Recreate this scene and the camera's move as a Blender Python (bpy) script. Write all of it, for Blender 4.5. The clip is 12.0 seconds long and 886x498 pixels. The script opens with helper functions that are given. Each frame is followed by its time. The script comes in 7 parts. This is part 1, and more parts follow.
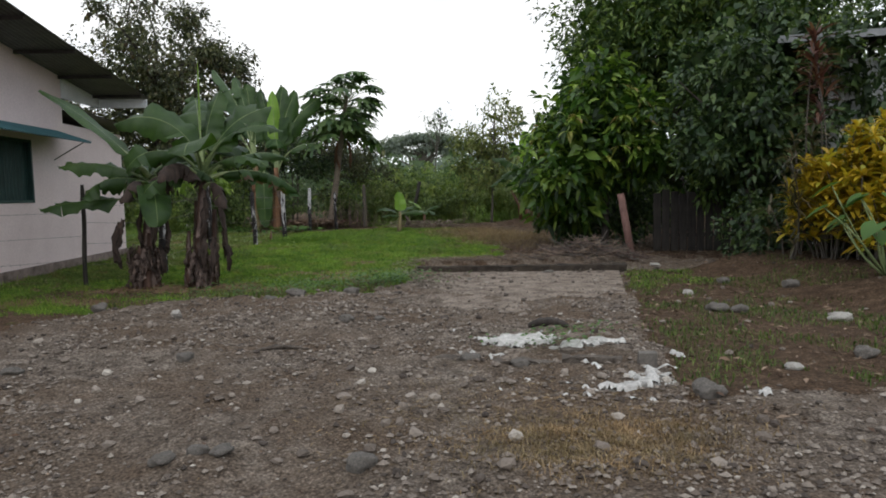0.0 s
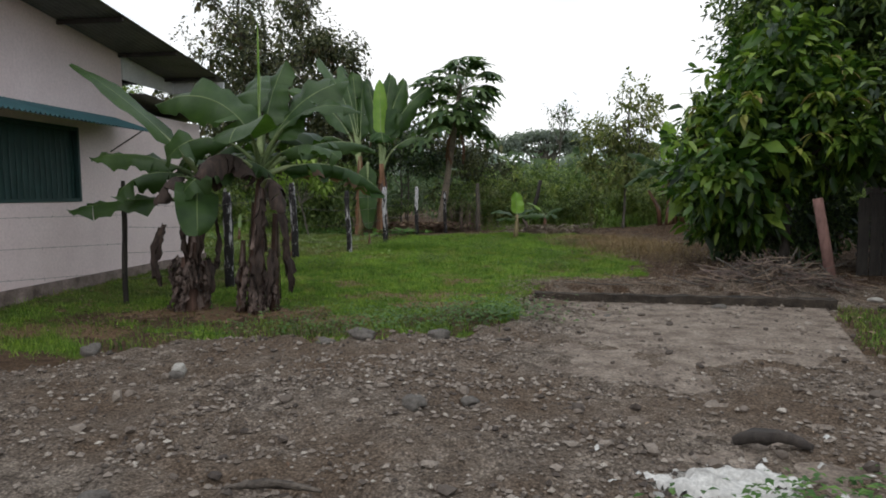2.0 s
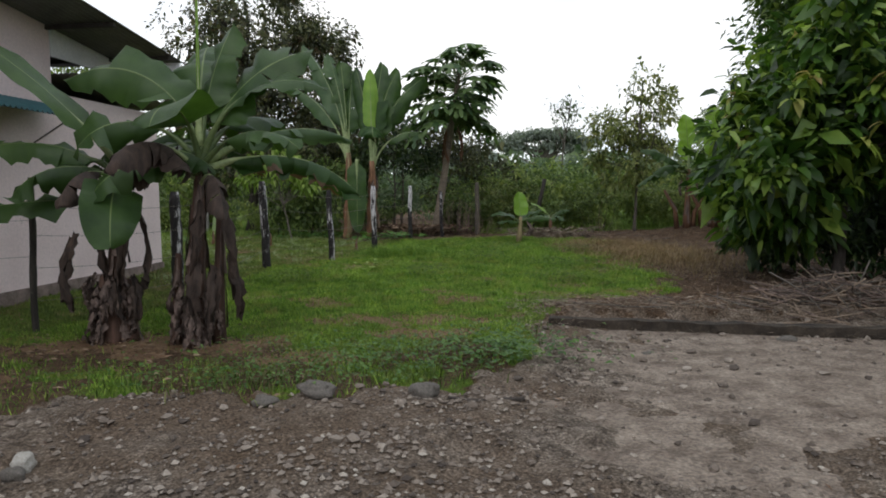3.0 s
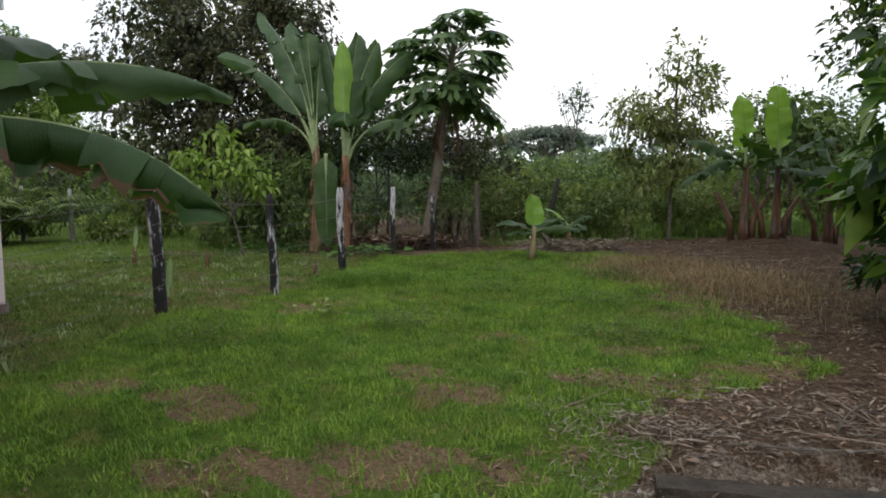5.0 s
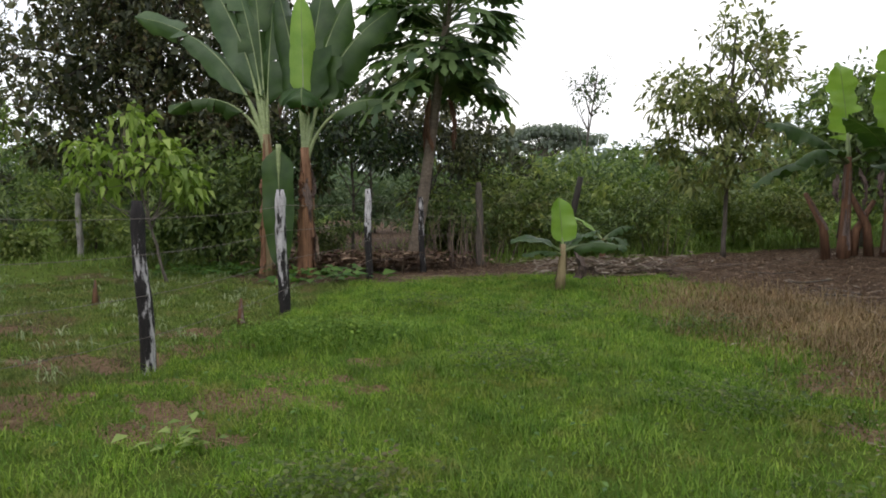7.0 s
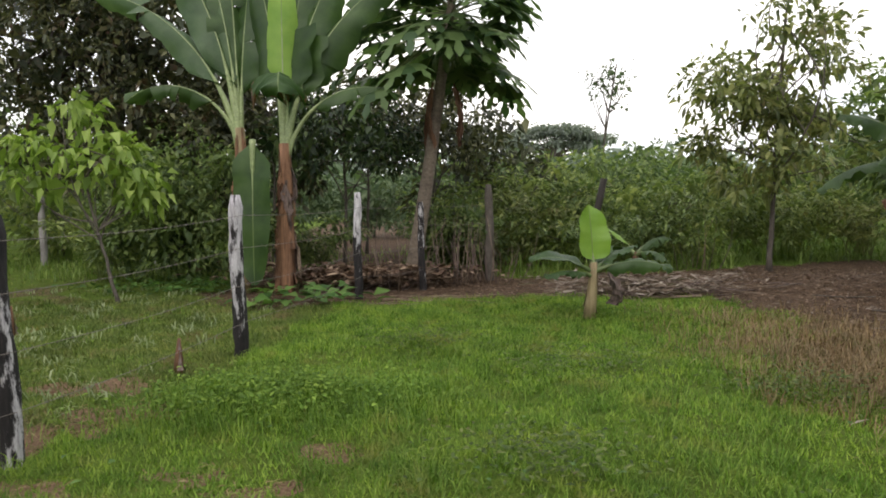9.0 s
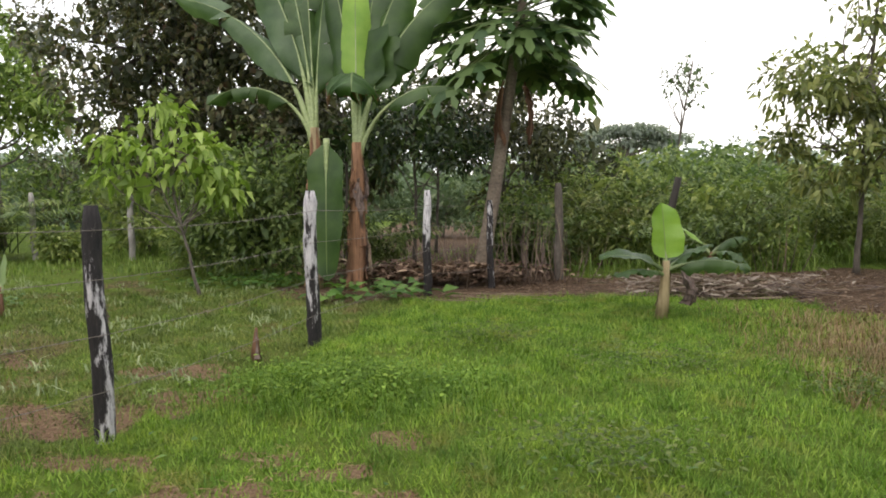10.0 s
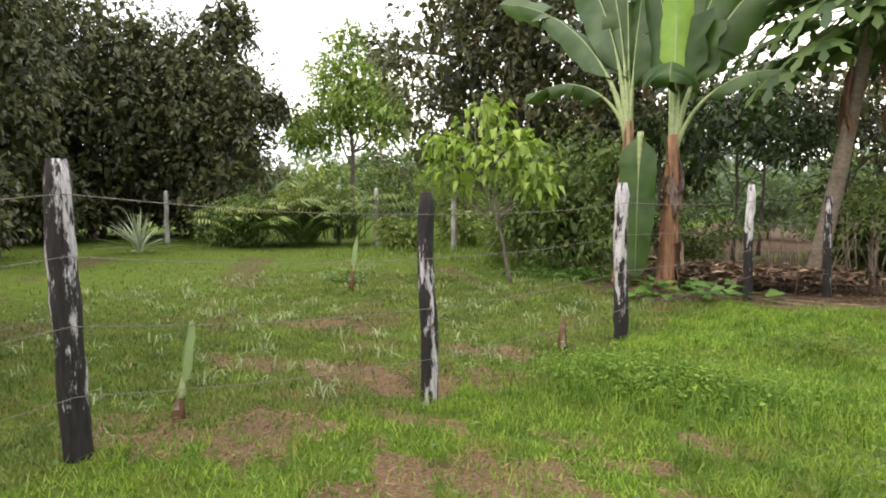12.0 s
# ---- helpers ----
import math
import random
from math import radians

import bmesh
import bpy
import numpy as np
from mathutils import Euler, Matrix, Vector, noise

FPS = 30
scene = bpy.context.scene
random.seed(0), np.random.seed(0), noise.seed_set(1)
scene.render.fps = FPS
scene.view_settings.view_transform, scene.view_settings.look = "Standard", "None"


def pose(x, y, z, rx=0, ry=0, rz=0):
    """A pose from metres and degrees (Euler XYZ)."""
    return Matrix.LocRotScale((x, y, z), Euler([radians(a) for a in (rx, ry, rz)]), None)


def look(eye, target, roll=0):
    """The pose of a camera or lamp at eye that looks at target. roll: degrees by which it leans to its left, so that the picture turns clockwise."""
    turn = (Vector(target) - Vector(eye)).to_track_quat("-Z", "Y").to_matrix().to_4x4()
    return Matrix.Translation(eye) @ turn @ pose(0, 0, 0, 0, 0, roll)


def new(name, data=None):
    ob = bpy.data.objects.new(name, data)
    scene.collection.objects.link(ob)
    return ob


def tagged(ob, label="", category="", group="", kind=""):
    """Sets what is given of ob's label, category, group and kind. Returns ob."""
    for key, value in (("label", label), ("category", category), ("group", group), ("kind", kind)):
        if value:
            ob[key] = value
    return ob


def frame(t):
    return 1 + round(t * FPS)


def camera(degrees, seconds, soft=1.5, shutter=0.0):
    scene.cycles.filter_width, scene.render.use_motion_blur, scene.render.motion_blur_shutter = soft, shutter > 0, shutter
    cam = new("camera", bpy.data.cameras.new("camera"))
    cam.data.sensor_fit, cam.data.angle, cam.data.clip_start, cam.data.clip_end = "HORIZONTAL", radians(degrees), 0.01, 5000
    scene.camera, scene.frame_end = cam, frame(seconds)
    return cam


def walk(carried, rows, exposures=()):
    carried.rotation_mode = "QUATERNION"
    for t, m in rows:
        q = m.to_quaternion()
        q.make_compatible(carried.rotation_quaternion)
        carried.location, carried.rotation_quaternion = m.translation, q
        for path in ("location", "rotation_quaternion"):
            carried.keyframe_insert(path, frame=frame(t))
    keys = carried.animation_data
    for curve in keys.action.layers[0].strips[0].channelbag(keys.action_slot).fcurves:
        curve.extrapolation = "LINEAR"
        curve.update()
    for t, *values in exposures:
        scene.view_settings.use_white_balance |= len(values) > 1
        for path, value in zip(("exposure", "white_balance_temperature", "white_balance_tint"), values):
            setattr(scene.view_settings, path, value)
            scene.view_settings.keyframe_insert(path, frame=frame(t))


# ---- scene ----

# ---------------- camera ----------------
cam = camera(66.0, 12.0, soft=1.8)
ROWS = [  # seconds, x, y, z, yaw, pitch, roll
    (0.0, 0.07, 0.166, 1.502, -12.2, -4.70, -1.20),
    (0.5, 0.22, 0.736, 1.513, -12.2, -4.70, -1.20),
    (1.0, 0.338, 1.461, 1.522, -12.26, -4.75, -1.10),
    (1.1, 0.365, 1.622, 1.525, -12.15, -4.74, -1.08),
    (1.2, 0.392, 1.786, 1.528, -11.75, -4.72, -1.04),
    (1.3, 0.419, 1.952, 1.532, -10.60, -4.70, -0.98),
    (1.4, 0.446, 2.119, 1.536, -8.10, -4.67, -0.90),
    (1.5, 0.472, 2.288, 1.539, -4.82, -4.64, -0.76),
    (1.6, 0.502, 2.462, 1.540, -3.30, -4.64, -0.70),
    (1.7, 0.532, 2.638, 1.540, -2.60, -4.64, -0.66),
    (2.0, 0.620, 3.177, 1.541, -2.20, -4.64, -0.63),
    (2.5, 0.715, 4.126, 1.545, -2.22, -4.67, -0.63),
    (3.0, 0.783, 5.135, 1.545, -2.30, -4.66, -0.60),
    (5.0, 1.070, 9.455, 1.608, -2.64, -4.64, -0.75),
    (5.5, 1.122, 10.530, 1.611, -2.75, -4.58, -0.77),
    (6.0, 1.168, 11.615, 1.615, -2.86, -4.53, -0.85),
    (6.5, 1.235, 12.680, 1.624, -2.92, -4.48, -0.95),
    (7.0, 1.322, 13.690, 1.637, -3.03, -4.47, -1.00),
    (7.2, 1.356, 14.095, 1.644, -3.10, -4.47, -1.00),
    (7.6, 1.405, 14.780, 1.664, -3.28, -4.47, -0.97),
    (8.0, 1.440, 15.270, 1.685, -3.48, -4.47, -0.92),
    (8.4, 1.462, 15.545, 1.704, -3.60, -4.47, -0.87),
    (8.8, 1.471, 15.645, 1.714, -3.36, -4.47, -0.81),
    (9.0, 1.471, 15.650, 1.715, -2.52, -4.46, -0.78),
    (9.5, 1.468, 15.615, 1.692, 0.29, -4.40, -0.68),
    (10.0, 1.470, 15.598, 1.662, 3.26, -4.28, -0.68),
    (10.5, 1.466, 15.597, 1.640, 7.67, -4.20, -0.62),
    (11.0, 1.463, 15.597, 1.622, 12.72, -4.22, -0.50),
    (11.5, 1.452, 15.595, 1.604, 19.42, -4.20, -0.32),
    (12.0, 1.438, 15.570, 1.594, 28.60, -4.22, -0.08),
]
EXPOSURES = [(0.0, -0.23, 6500, 10), (2.5, -0.24, 6500, 10), (5.0, -0.11, 6550, 10), (7.0, 0.07, 6700, 13), (9.0, 0.40, 6950, 14), (10.5, 0.90, 7100, 14), (11.5, 1.15, 7250, 14), (12.0, 1.12, 7350, 14)]
walk(cam, [(t, pose(x, y, z, 90 + pitch, 0, yaw) @ pose(0, 0, 0, 0, 0, roll)) for t, x, y, z, yaw, pitch, roll in ROWS], EXPOSURES)

# ---------------- world and sun ----------------
world = bpy.data.worlds.new("sky")
scene.world = world
world.use_nodes = True
wn, wl = world.node_tree.nodes, world.node_tree.links
wn.clear()
w_out, w_bg = wn.new("ShaderNodeOutputWorld"), wn.new("ShaderNodeBackground")
w_sky = wn.new("ShaderNodeTexSky")
w_sky.sky_type = 'NISHITA'
w_sky.sun_disc = False
w_sky.sun_elevation, w_sky.sun_rotation = radians(58), radians(200)
w_tc, w_map = wn.new("ShaderNodeTexCoord"), wn.new("ShaderNodeMapping")
w_map.inputs["Scale"].default_value = (1.0, 1.0, 2.6)
w_noise = wn.new("ShaderNodeTexNoise")
w_noise.inputs["Scale"].default_value, w_noise.inputs["Detail"].default_value, w_noise.inputs["Roughness"].default_value = 1.5, 5, 0.55
w_ramp = wn.new("ShaderNodeValToRGB")
w_ramp.color_ramp.elements[0].position, w_ramp.color_ramp.elements[0].color = 0.36, (0.40, 0.50, 0.62, 1)
w_ramp.color_ramp.elements[1].position, w_ramp.color_ramp.elements[1].color = 0.62, (1.0, 1.0, 1.0, 1)
w_mid = w_ramp.color_ramp.elements.new(0.47)
w_mid.color = (0.74, 0.81, 0.90, 1)
w_mix, w_scale = wn.new("ShaderNodeMixRGB"), wn.new("ShaderNodeMixRGB")
w_mix.inputs[0].default_value = 0.90
w_scale.blend_type = 'MULTIPLY'
w_scale.inputs[0].default_value = 1.0
w_scale.inputs[2].default_value = (15.5, 15.5, 15.5, 1)
wl.new(w_tc.outputs["Generated"], w_map.inputs["Vector"])
wl.new(w_map.outputs["Vector"], w_noise.inputs["Vector"])
wl.new(w_noise.outputs["Fac"], w_ramp.inputs["Fac"])
wl.new(w_ramp.outputs["Color"], w_scale.inputs[1])
wl.new(w_sky.outputs["Color"], w_mix.inputs[1])
wl.new(w_scale.outputs["Color"], w_mix.inputs[2])
wl.new(w_mix.outputs["Color"], w_bg.inputs["Color"])
w_bg.inputs["Strength"].default_value = 0.10
wl.new(w_bg.outputs["Background"], w_out.inputs["Surface"])

sun_data = bpy.data.lights.new("sun", 'SUN')
sun_data.energy, sun_data.angle, sun_data.color = 0.6, radians(25), (1.0, 0.96, 0.9)
sun = new("sun", sun_data)
sun.matrix_world = look((-10, -25, 45), (2, 12, 0))

# ---------------- small maths ----------------
rng = np.random.default_rng(7)


def sstep(a, b, v):
    k = np.clip((np.asarray(v, float) - a) / (b - a), 0, 1)
    return k * k * (3 - 2 * k)


def wave(x, y, s, seed=0.0):
    """A cheap smooth field, about -1 to 1, for numpy arrays."""
    x, y = np.asarray(x, float) / s + seed * 1.7, np.asarray(y, float) / s - seed * 2.3
    return (np.sin(1.3 * x + 2.1 * np.sin(0.7 * y + seed)) + np.sin(1.1 * y - 1.7 * np.sin(0.9 * x)) + np.sin(2.3 * x + 1.9 * y + seed)) / 3


def clods(x, y, s, seed=0):
    """Lattice noise, 0 to 1, with no order to it."""
    x, y = np.asarray(x, float) / s, np.asarray(y, float) / s
    i, j = np.floor(x), np.floor(y)
    u, v = x - i, y - j
    u, v = u * u * (3 - 2 * u), v * v * (3 - 2 * v)

    def grain(a, b2):
        k = np.sin(a * 127.1 + b2 * 311.7 + seed * 74.7) * 43758.5453
        return k - np.floor(k)
    return (grain(i, j) * (1 - u) + grain(i + 1, j) * u) * (1 - v) + (grain(i, j + 1) * (1 - u) + grain(i + 1, j + 1) * u) * v


EDGE_X = (-40, -8, -3.3, -2.4, -2.0, -1.0, 0.2, 1.0, 2.0, 2.3, 3.0)
EDGE_Y = (5.5, 7.6, 8.8, 9.35, 9.85, 10.15, 10.2, 10.35, 11.5, 12.75, 13.0)
RIGHT_Y = (12.0, 13.0, 14.0, 15.0, 17.0, 19.0, 22.0, 25.0, 27.0)
RIGHT_X = (2.2, 2.2, 2.7, 4.4, 4.9, 5.4, 6.2, 5.9, 4.5)
SLAB_Y = (-2.0, 4.2, 5.3, 7.5, 8.9, 11.75, 13.0)
SLAB_X = (9.0, 2.6, 3.05, 3.95, 4.6, 5.9, 6.4)
FENCE_Y, FENCE_X = (9.0, 12.8, 14.75, 17.7, 19.9, 22.4, 26.1, 40.0), (-9.0, -3.5, -2.5, -1.95, -0.97, -0.2, 0.5, 3.0)
BARE = [(-0.06, 18.75, 0.75, 0.4), (-1.75, 20.1, 0.6, 0.28), (-1.9, 18.3, 0.9, 0.35), (-1.55, 18.85, 0.6, 0.25), (1.0, 19.75, 0.25, 0.2),
        (-0.6, 20.75, 0.5, 0.2), (1.1, 15.25, 0.3, 0.35), (2.85, 14.9, 0.7, 0.45), (0.05, 17.95, 0.35, 0.2), (-0.6, 14.8, 0.4, 0.35),
        (1.5, 14.6, 0.35, 0.3), (-1.55, 15.2, 0.5, 0.3), (0.65, 13.35, 1.3, 0.38), (1.3, 14.7, 0.4, 0.2), (-0.45, 14.5, 0.35, 0.3), (4.4, 17.6, 0.5, 0.4), (4.9, 18.8, 0.5, 0.5), (3.9, 15.1, 0.5, 0.3),
        (-0.2, 18.2, 0.5, 0.25), (-2.7, 20.0, 0.7, 0.3), (3.4, 16.0, 0.6, 0.25), (2.2, 16.6, 0.4, 0.2), (-3.2, 21.6, 0.6, 0.3),
        (-2.0, 12.2, 1.6, 0.55), (0.9, 12.6, 0.7, 0.25), (-0.3, 11.6, 0.6, 0.3), (-3.6, 11.0, 1.2, 0.4), (-1.2, 21.4, 0.5, 0.25), (0.55, 19.3, 0.3, 0.14), (0.95, 18.95, 0.28, 0.12), (0.2, 19.55, 0.28, 0.14), (-0.9, 20.35, 0.35, 0.2), (-1.0, 19.4, 0.5, 0.2)]


def bare(x, y):
    """Worn brown spots of the lawn, 0 to 1."""
    x, y = np.broadcast_arrays(np.asarray(x, float), np.asarray(y, float))
    v = np.zeros(x.shape)
    for cx, cy, rx, ry in BARE:
        on = (np.abs(x - cx) < 1.9 * rx) & (np.abs(y - cy) < 1.9 * ry)
        if on.any():
            a, b2 = x[on], y[on]
            d = ((a - cx) / rx) ** 2 + ((b2 - cy) / ry) ** 2 + 0.8 * wave(a, b2, 0.22, cx) + 0.6 * wave(a, b2, 0.09, cy)
            v[on] = np.maximum(v[on], 0.9 * (1 - sstep(0.1, 1.5, d)))
    return v


def covers(x, y):
    """How much of the ground is lawn, gravel and brown litter at a place."""
    x, y = np.asarray(x, float), np.asarray(y, float)
    jag = 0.12 * wave(x, y, 0.35, 1.0) + 0.10 * wave(x, y, 0.13, 2.0)
    past = y - np.interp(x, EDGE_X, EDGE_Y) + jag * 2.4 + 0.12 * wave(x, y, 0.8, 3.0)
    slab_side = x - np.interp(y, SLAB_Y, SLAB_X) + jag
    kerb = 13.55 - 0.30 * x
    front = (y < np.minimum(kerb, 12.87)) & (x > 2.0)
    gravel = np.where(front, 1 - sstep(-0.05, 0.15, slab_side), 1 - sstep(-0.12, 0.12, past))
    side = sstep(-0.05, 0.25, slab_side) * front
    gravel = np.maximum(gravel, side * (1 - sstep(3.9, 4.7, y + 0.25 * x - 0.9 + jag * 2)))
    lawn = sstep(-0.1, 0.2, past) * (1 - sstep(-0.15, 0.25, x - np.interp(y, RIGHT_Y, RIGHT_X) + jag * 2.5)) * (1 - front)
    lawn *= 1 - sstep(25.2, 25.9, y + jag * 2 - 0.04 * x) * sstep(-2.2, -1.2, x)
    weeds = side * sstep(0.30, 0.55, 0.56 + 0.5 * wave(x, y, 0.6, 4.0) + 0.3 * wave(x, y, 0.2, 4.0) - 0.25 * sstep(6.2, 7.4, x)) * sstep(4.3, 5.0, y + 0.2 * x - 0.6) * (1 - gravel)
    beyond = sstep(0.0, 0.5, np.interp(y, FENCE_Y, FENCE_X) - x + jag)
    lawn = lawn * (1 - beyond * (0.12 + 0.4 * sstep(-0.1, 0.7, wave(x, y, 0.9, 12.0) + 0.5 * wave(x, y, 0.3, 5.0))))
    lawn = lawn * (1 - 0.8 * (1 - sstep(0.6, 3.4, past - 0.5 * (x < -0.8))) * sstep(-0.75, 0.15, wave(x, y, 0.55, 13.0) + 0.6 * wave(x, y, 0.21, 14.0)) * (x < 1.6))
    far = sstep(27.6, 28.6, y + jag * 2 - 0.02 * x * x) * sstep(2.6, 3.6, x) + sstep(29.5, 31.0, y + jag * 3)
    lawn = np.clip(np.maximum(np.maximum(lawn * (1 - 0.74 * bare(x, y)), weeds * 0.36), far), 0, 1)
    lawn = lawn * (1 - 0.8 * np.exp(-(((x - 5.75) / 0.95) ** 2 + ((y - 20.7 + 0.3 * (x - 6)) / 2.4) ** 2) ** 2))
    lawn = lawn * (1 - 0.75 * sstep(-4.5, -3, x) * (1 - sstep(4, 6, x)) * sstep(30, 31, y) * (1 - sstep(62, 80, y)))
    lawn = lawn * (1 - 0.92 * np.exp(-(((x + 2.3) / 1.7) ** 2 + ((y - 11.95 + 0.25 * wave(x, y, 0.5, 2.0)) / 0.62) ** 2) ** 2))
    dirt = np.clip(1 - lawn - gravel, 0, 1)
    return lawn, gravel, dirt


CHALK = [(2.2, 6.5, 0.42, 0.24), (2.7, 6.05, 0.42, 0.13), (2.76, 4.98, 0.22, 0.14), (2.45, 4.72, 0.34, 0.09)]


def chalk(x, y):
    """White dust from broken rubble, 0 to 1."""
    v = np.zeros(np.shape(x))
    for cx, cy, rx, ry in CHALK:
        v = np.maximum(v, 1 - sstep(0.3, 1.3, ((x - cx) / rx) ** 2 + ((y - cy) / ry) ** 2 + 0.5 * wave(x, y, 0.15, cx)))
    return v


def height(x, y):
    """The ground's height."""
    x, y = np.asarray(x, float), np.asarray(y, float)
    z = 0.03 * sstep(11.5, 13.5, y - 0.28 * (2.3 - x) * (x < 2.3)) + 0.13 * sstep(13, 22, y)
    z = z + 0.10 * sstep(-3.2, -4.4, x) * sstep(9, 12, y) * (1 - sstep(18, 21, y))
    z = z + 0.34 * np.exp(-(((x - 9.3) / 1.7) ** 2 + ((y - 25.2) / 1.5) ** 2))
    z = z + 0.35 * sstep(6.6, 8.2, x + 0.3 * wave(x, y, 1.5)) * (1 - sstep(10.5, 13.5, y)) * sstep(3.0, 6.5, y)
    z = z + 0.06 * sstep(1.9, 0.4, x) * (1 - sstep(9.5, 11.0, y)) * sstep(2.0, 6.0, y)
    behind = y - 13.47 + 0.2926 * x
    z = z + 0.11 * sstep(0.04, 0.16, behind) * (1 - sstep(1.0, 2.8, behind)) * sstep(1.9, 2.5, x) * (1 - sstep(6.0, 7.0, x))
    z = z + 0.085 * np.exp(-(((x + 1.95) / 0.8) ** 2 + ((y - 17.74) / 0.8) ** 2)) - 0.075 * np.exp(-(((x + 0.97) / 0.7) ** 2 + ((y - 19.87) / 0.7) ** 2))
    near = np.exp(-((x / 60) ** 2 + ((y - 15) / 60) ** 2))
    lawn, gravel, dirt = covers(x, y)
    z = z + near * (0.022 * wave(x, y, 1.3, 3.0) + (0.012 + 0.014 * lawn) * wave(x, y, 0.42, 5.0) + 0.008 * lawn * wave(x, y, 0.19, 8.0) + lawn * (0.02 * wave(x, y, 0.8, 15.0) + 0.07 * (clods(x, y, 0.9, 41) - 0.5) + 0.045 * (clods(x, y, 0.38, 42) - 0.5)) + gravel * (0.05 * (clods(x, y, 0.55, 1) - 0.5) + 0.05 * (clods(x, y, 0.23, 2) - 0.5) + 0.034 * (clods(x, y, 0.11, 3) - 0.5) + 0.09 * np.maximum(clods(x, y, 0.19, 4) - 0.7, 0) + 0.06 * np.maximum(clods(x, y, 0.09, 5) - 0.72, 0)))
    across = y - 6.63 + 0.396 * x + 0.05 * (clods(x, y, 0.4, 8) - 0.5)
    z = z + sstep(-0.9, -0.2, x) * (1 - sstep(2.75, 2.95, x)) * (0.03 * np.exp(-((across + 0.32) / 0.12) ** 2) - 0.085 * np.exp(-((across + 0.12) / 0.075) ** 2))
    slab = gravel * sstep(-0.5, 0.5, x - 2.1 - 0.33 * (y - 10.0) + 0.5 * wave(x, y, 0.9, 7.0) + 0.4 * wave(x, y, 0.33, 2.0) + 0.25 * wave(x, y, 0.14, 3.0)) * (y < 12.9) * sstep(8.3, 9.7, y + 0.7 * wave(x, y, 0.7, 4.0) + 0.4 * wave(x, y, 0.25, 5.0))
    return z * (1 - 0.75 * slab) - 0.016 * slab + 0.034 * (1 - slab) * gravel


def gz(x, y):
    return float(height(np.array([x]), np.array([y]))[0])


# ---------------- mesh helpers ----------------
class Geo:
    """Gathers vertices and faces and makes one mesh of them."""

    def __init__(self):
        self.v, self.f, self.n = [], [], 0

    def add(self, verts, *faces):
        verts = np.asarray(verts, float).reshape(-1, 3)
        for f in faces:
            self.f.append(np.asarray(f, np.int64) + self.n)
        self.v.append(verts)
        self.n += len(verts)
        return self

    def mesh(self, name, material, smooth=True):
        v = np.concatenate(self.v)
        sizes = np.concatenate([np.full(len(f), f.shape[1]) for f in self.f])
        loops = np.concatenate([f.ravel() for f in self.f])
        me = bpy.data.meshes.new(name)
        me.vertices.add(len(v))
        me.vertices.foreach_set("co", v.astype(np.float32).ravel())
        me.loops.add(len(loops))
        me.loops.foreach_set("vertex_index", loops.astype(np.int32))
        me.polygons.add(len(sizes))
        me.polygons.foreach_set("loop_start", (np.cumsum(sizes) - sizes).astype(np.int32))
        me.polygons.foreach_set("loop_total", sizes.astype(np.int32))
        me.polygons.foreach_set("use_smooth", np.full(len(sizes), smooth))
        me.materials.append(material)
        me.update(calc_edges=True)
        return me


def thing(name, x, y, z, label, category, group="", turn=0.0, kind=""):
    e = new(name)
    e.matrix_world = pose(x, y, z, 0, 0, turn)
    return tagged(e, label, category, group, kind)


def part(name, geo, material, parent, label="", smooth=True):
    me = geo if isinstance(geo, bpy.types.Mesh) else geo.mesh(name, material, smooth)
    ob = new(name, me)
    ob.parent = parent
    return tagged(ob, label)


def tube(geo, pts, radii, sides=7, rough=0.0, cap=True):
    """A round bar along points."""
    pts = np.asarray(pts, float)
    n = len(pts)
    tang = np.gradient(pts, axis=0)
    tang /= np.linalg.norm(tang, axis=1)[:, None] + 1e-9
    ref = np.array([0.0, 0, 1]) if abs(tang[:, 2]).mean() < 0.8 else np.array([1.0, 0, 0])
    a = np.cross(tang, ref)
    a /= np.linalg.norm(a, axis=1)[:, None] + 1e-9
    b = np.cross(tang, a)
    ang = np.linspace(0, 2 * np.pi, sides, endpoint=False)
    r = np.broadcast_to(np.asarray(radii, float), (n,))[:, None] * (1 + rough * rng.normal(0, 1, (n, sides)))
    v = pts[:, None] + r[..., None] * (np.cos(ang)[None, :, None] * a[:, None] + np.sin(ang)[None, :, None] * b[:, None])
    i = np.arange(n - 1)[:, None] * sides + np.arange(sides)[None]
    j = np.arange(n - 1)[:, None] * sides + (np.arange(sides)[None] + 1) % sides
    quads = np.stack([i, j, j + sides, i + sides], -1).reshape(-1, 4)
    v = v.reshape(-1, 3)
    if cap:
        v = np.concatenate([v, pts[:1], pts[-1:]])
        k = np.arange(sides)
        low = np.stack([(k + 1) % sides, k, np.full(sides, n * sides)], -1)
        top = np.stack([(n - 1) * sides + k, (n - 1) * sides + (k + 1) % sides, np.full(sides, n * sides + 1)], -1)
        geo.add(v, quads, low, top)
    else:
        geo.add(v, quads)
    return geo


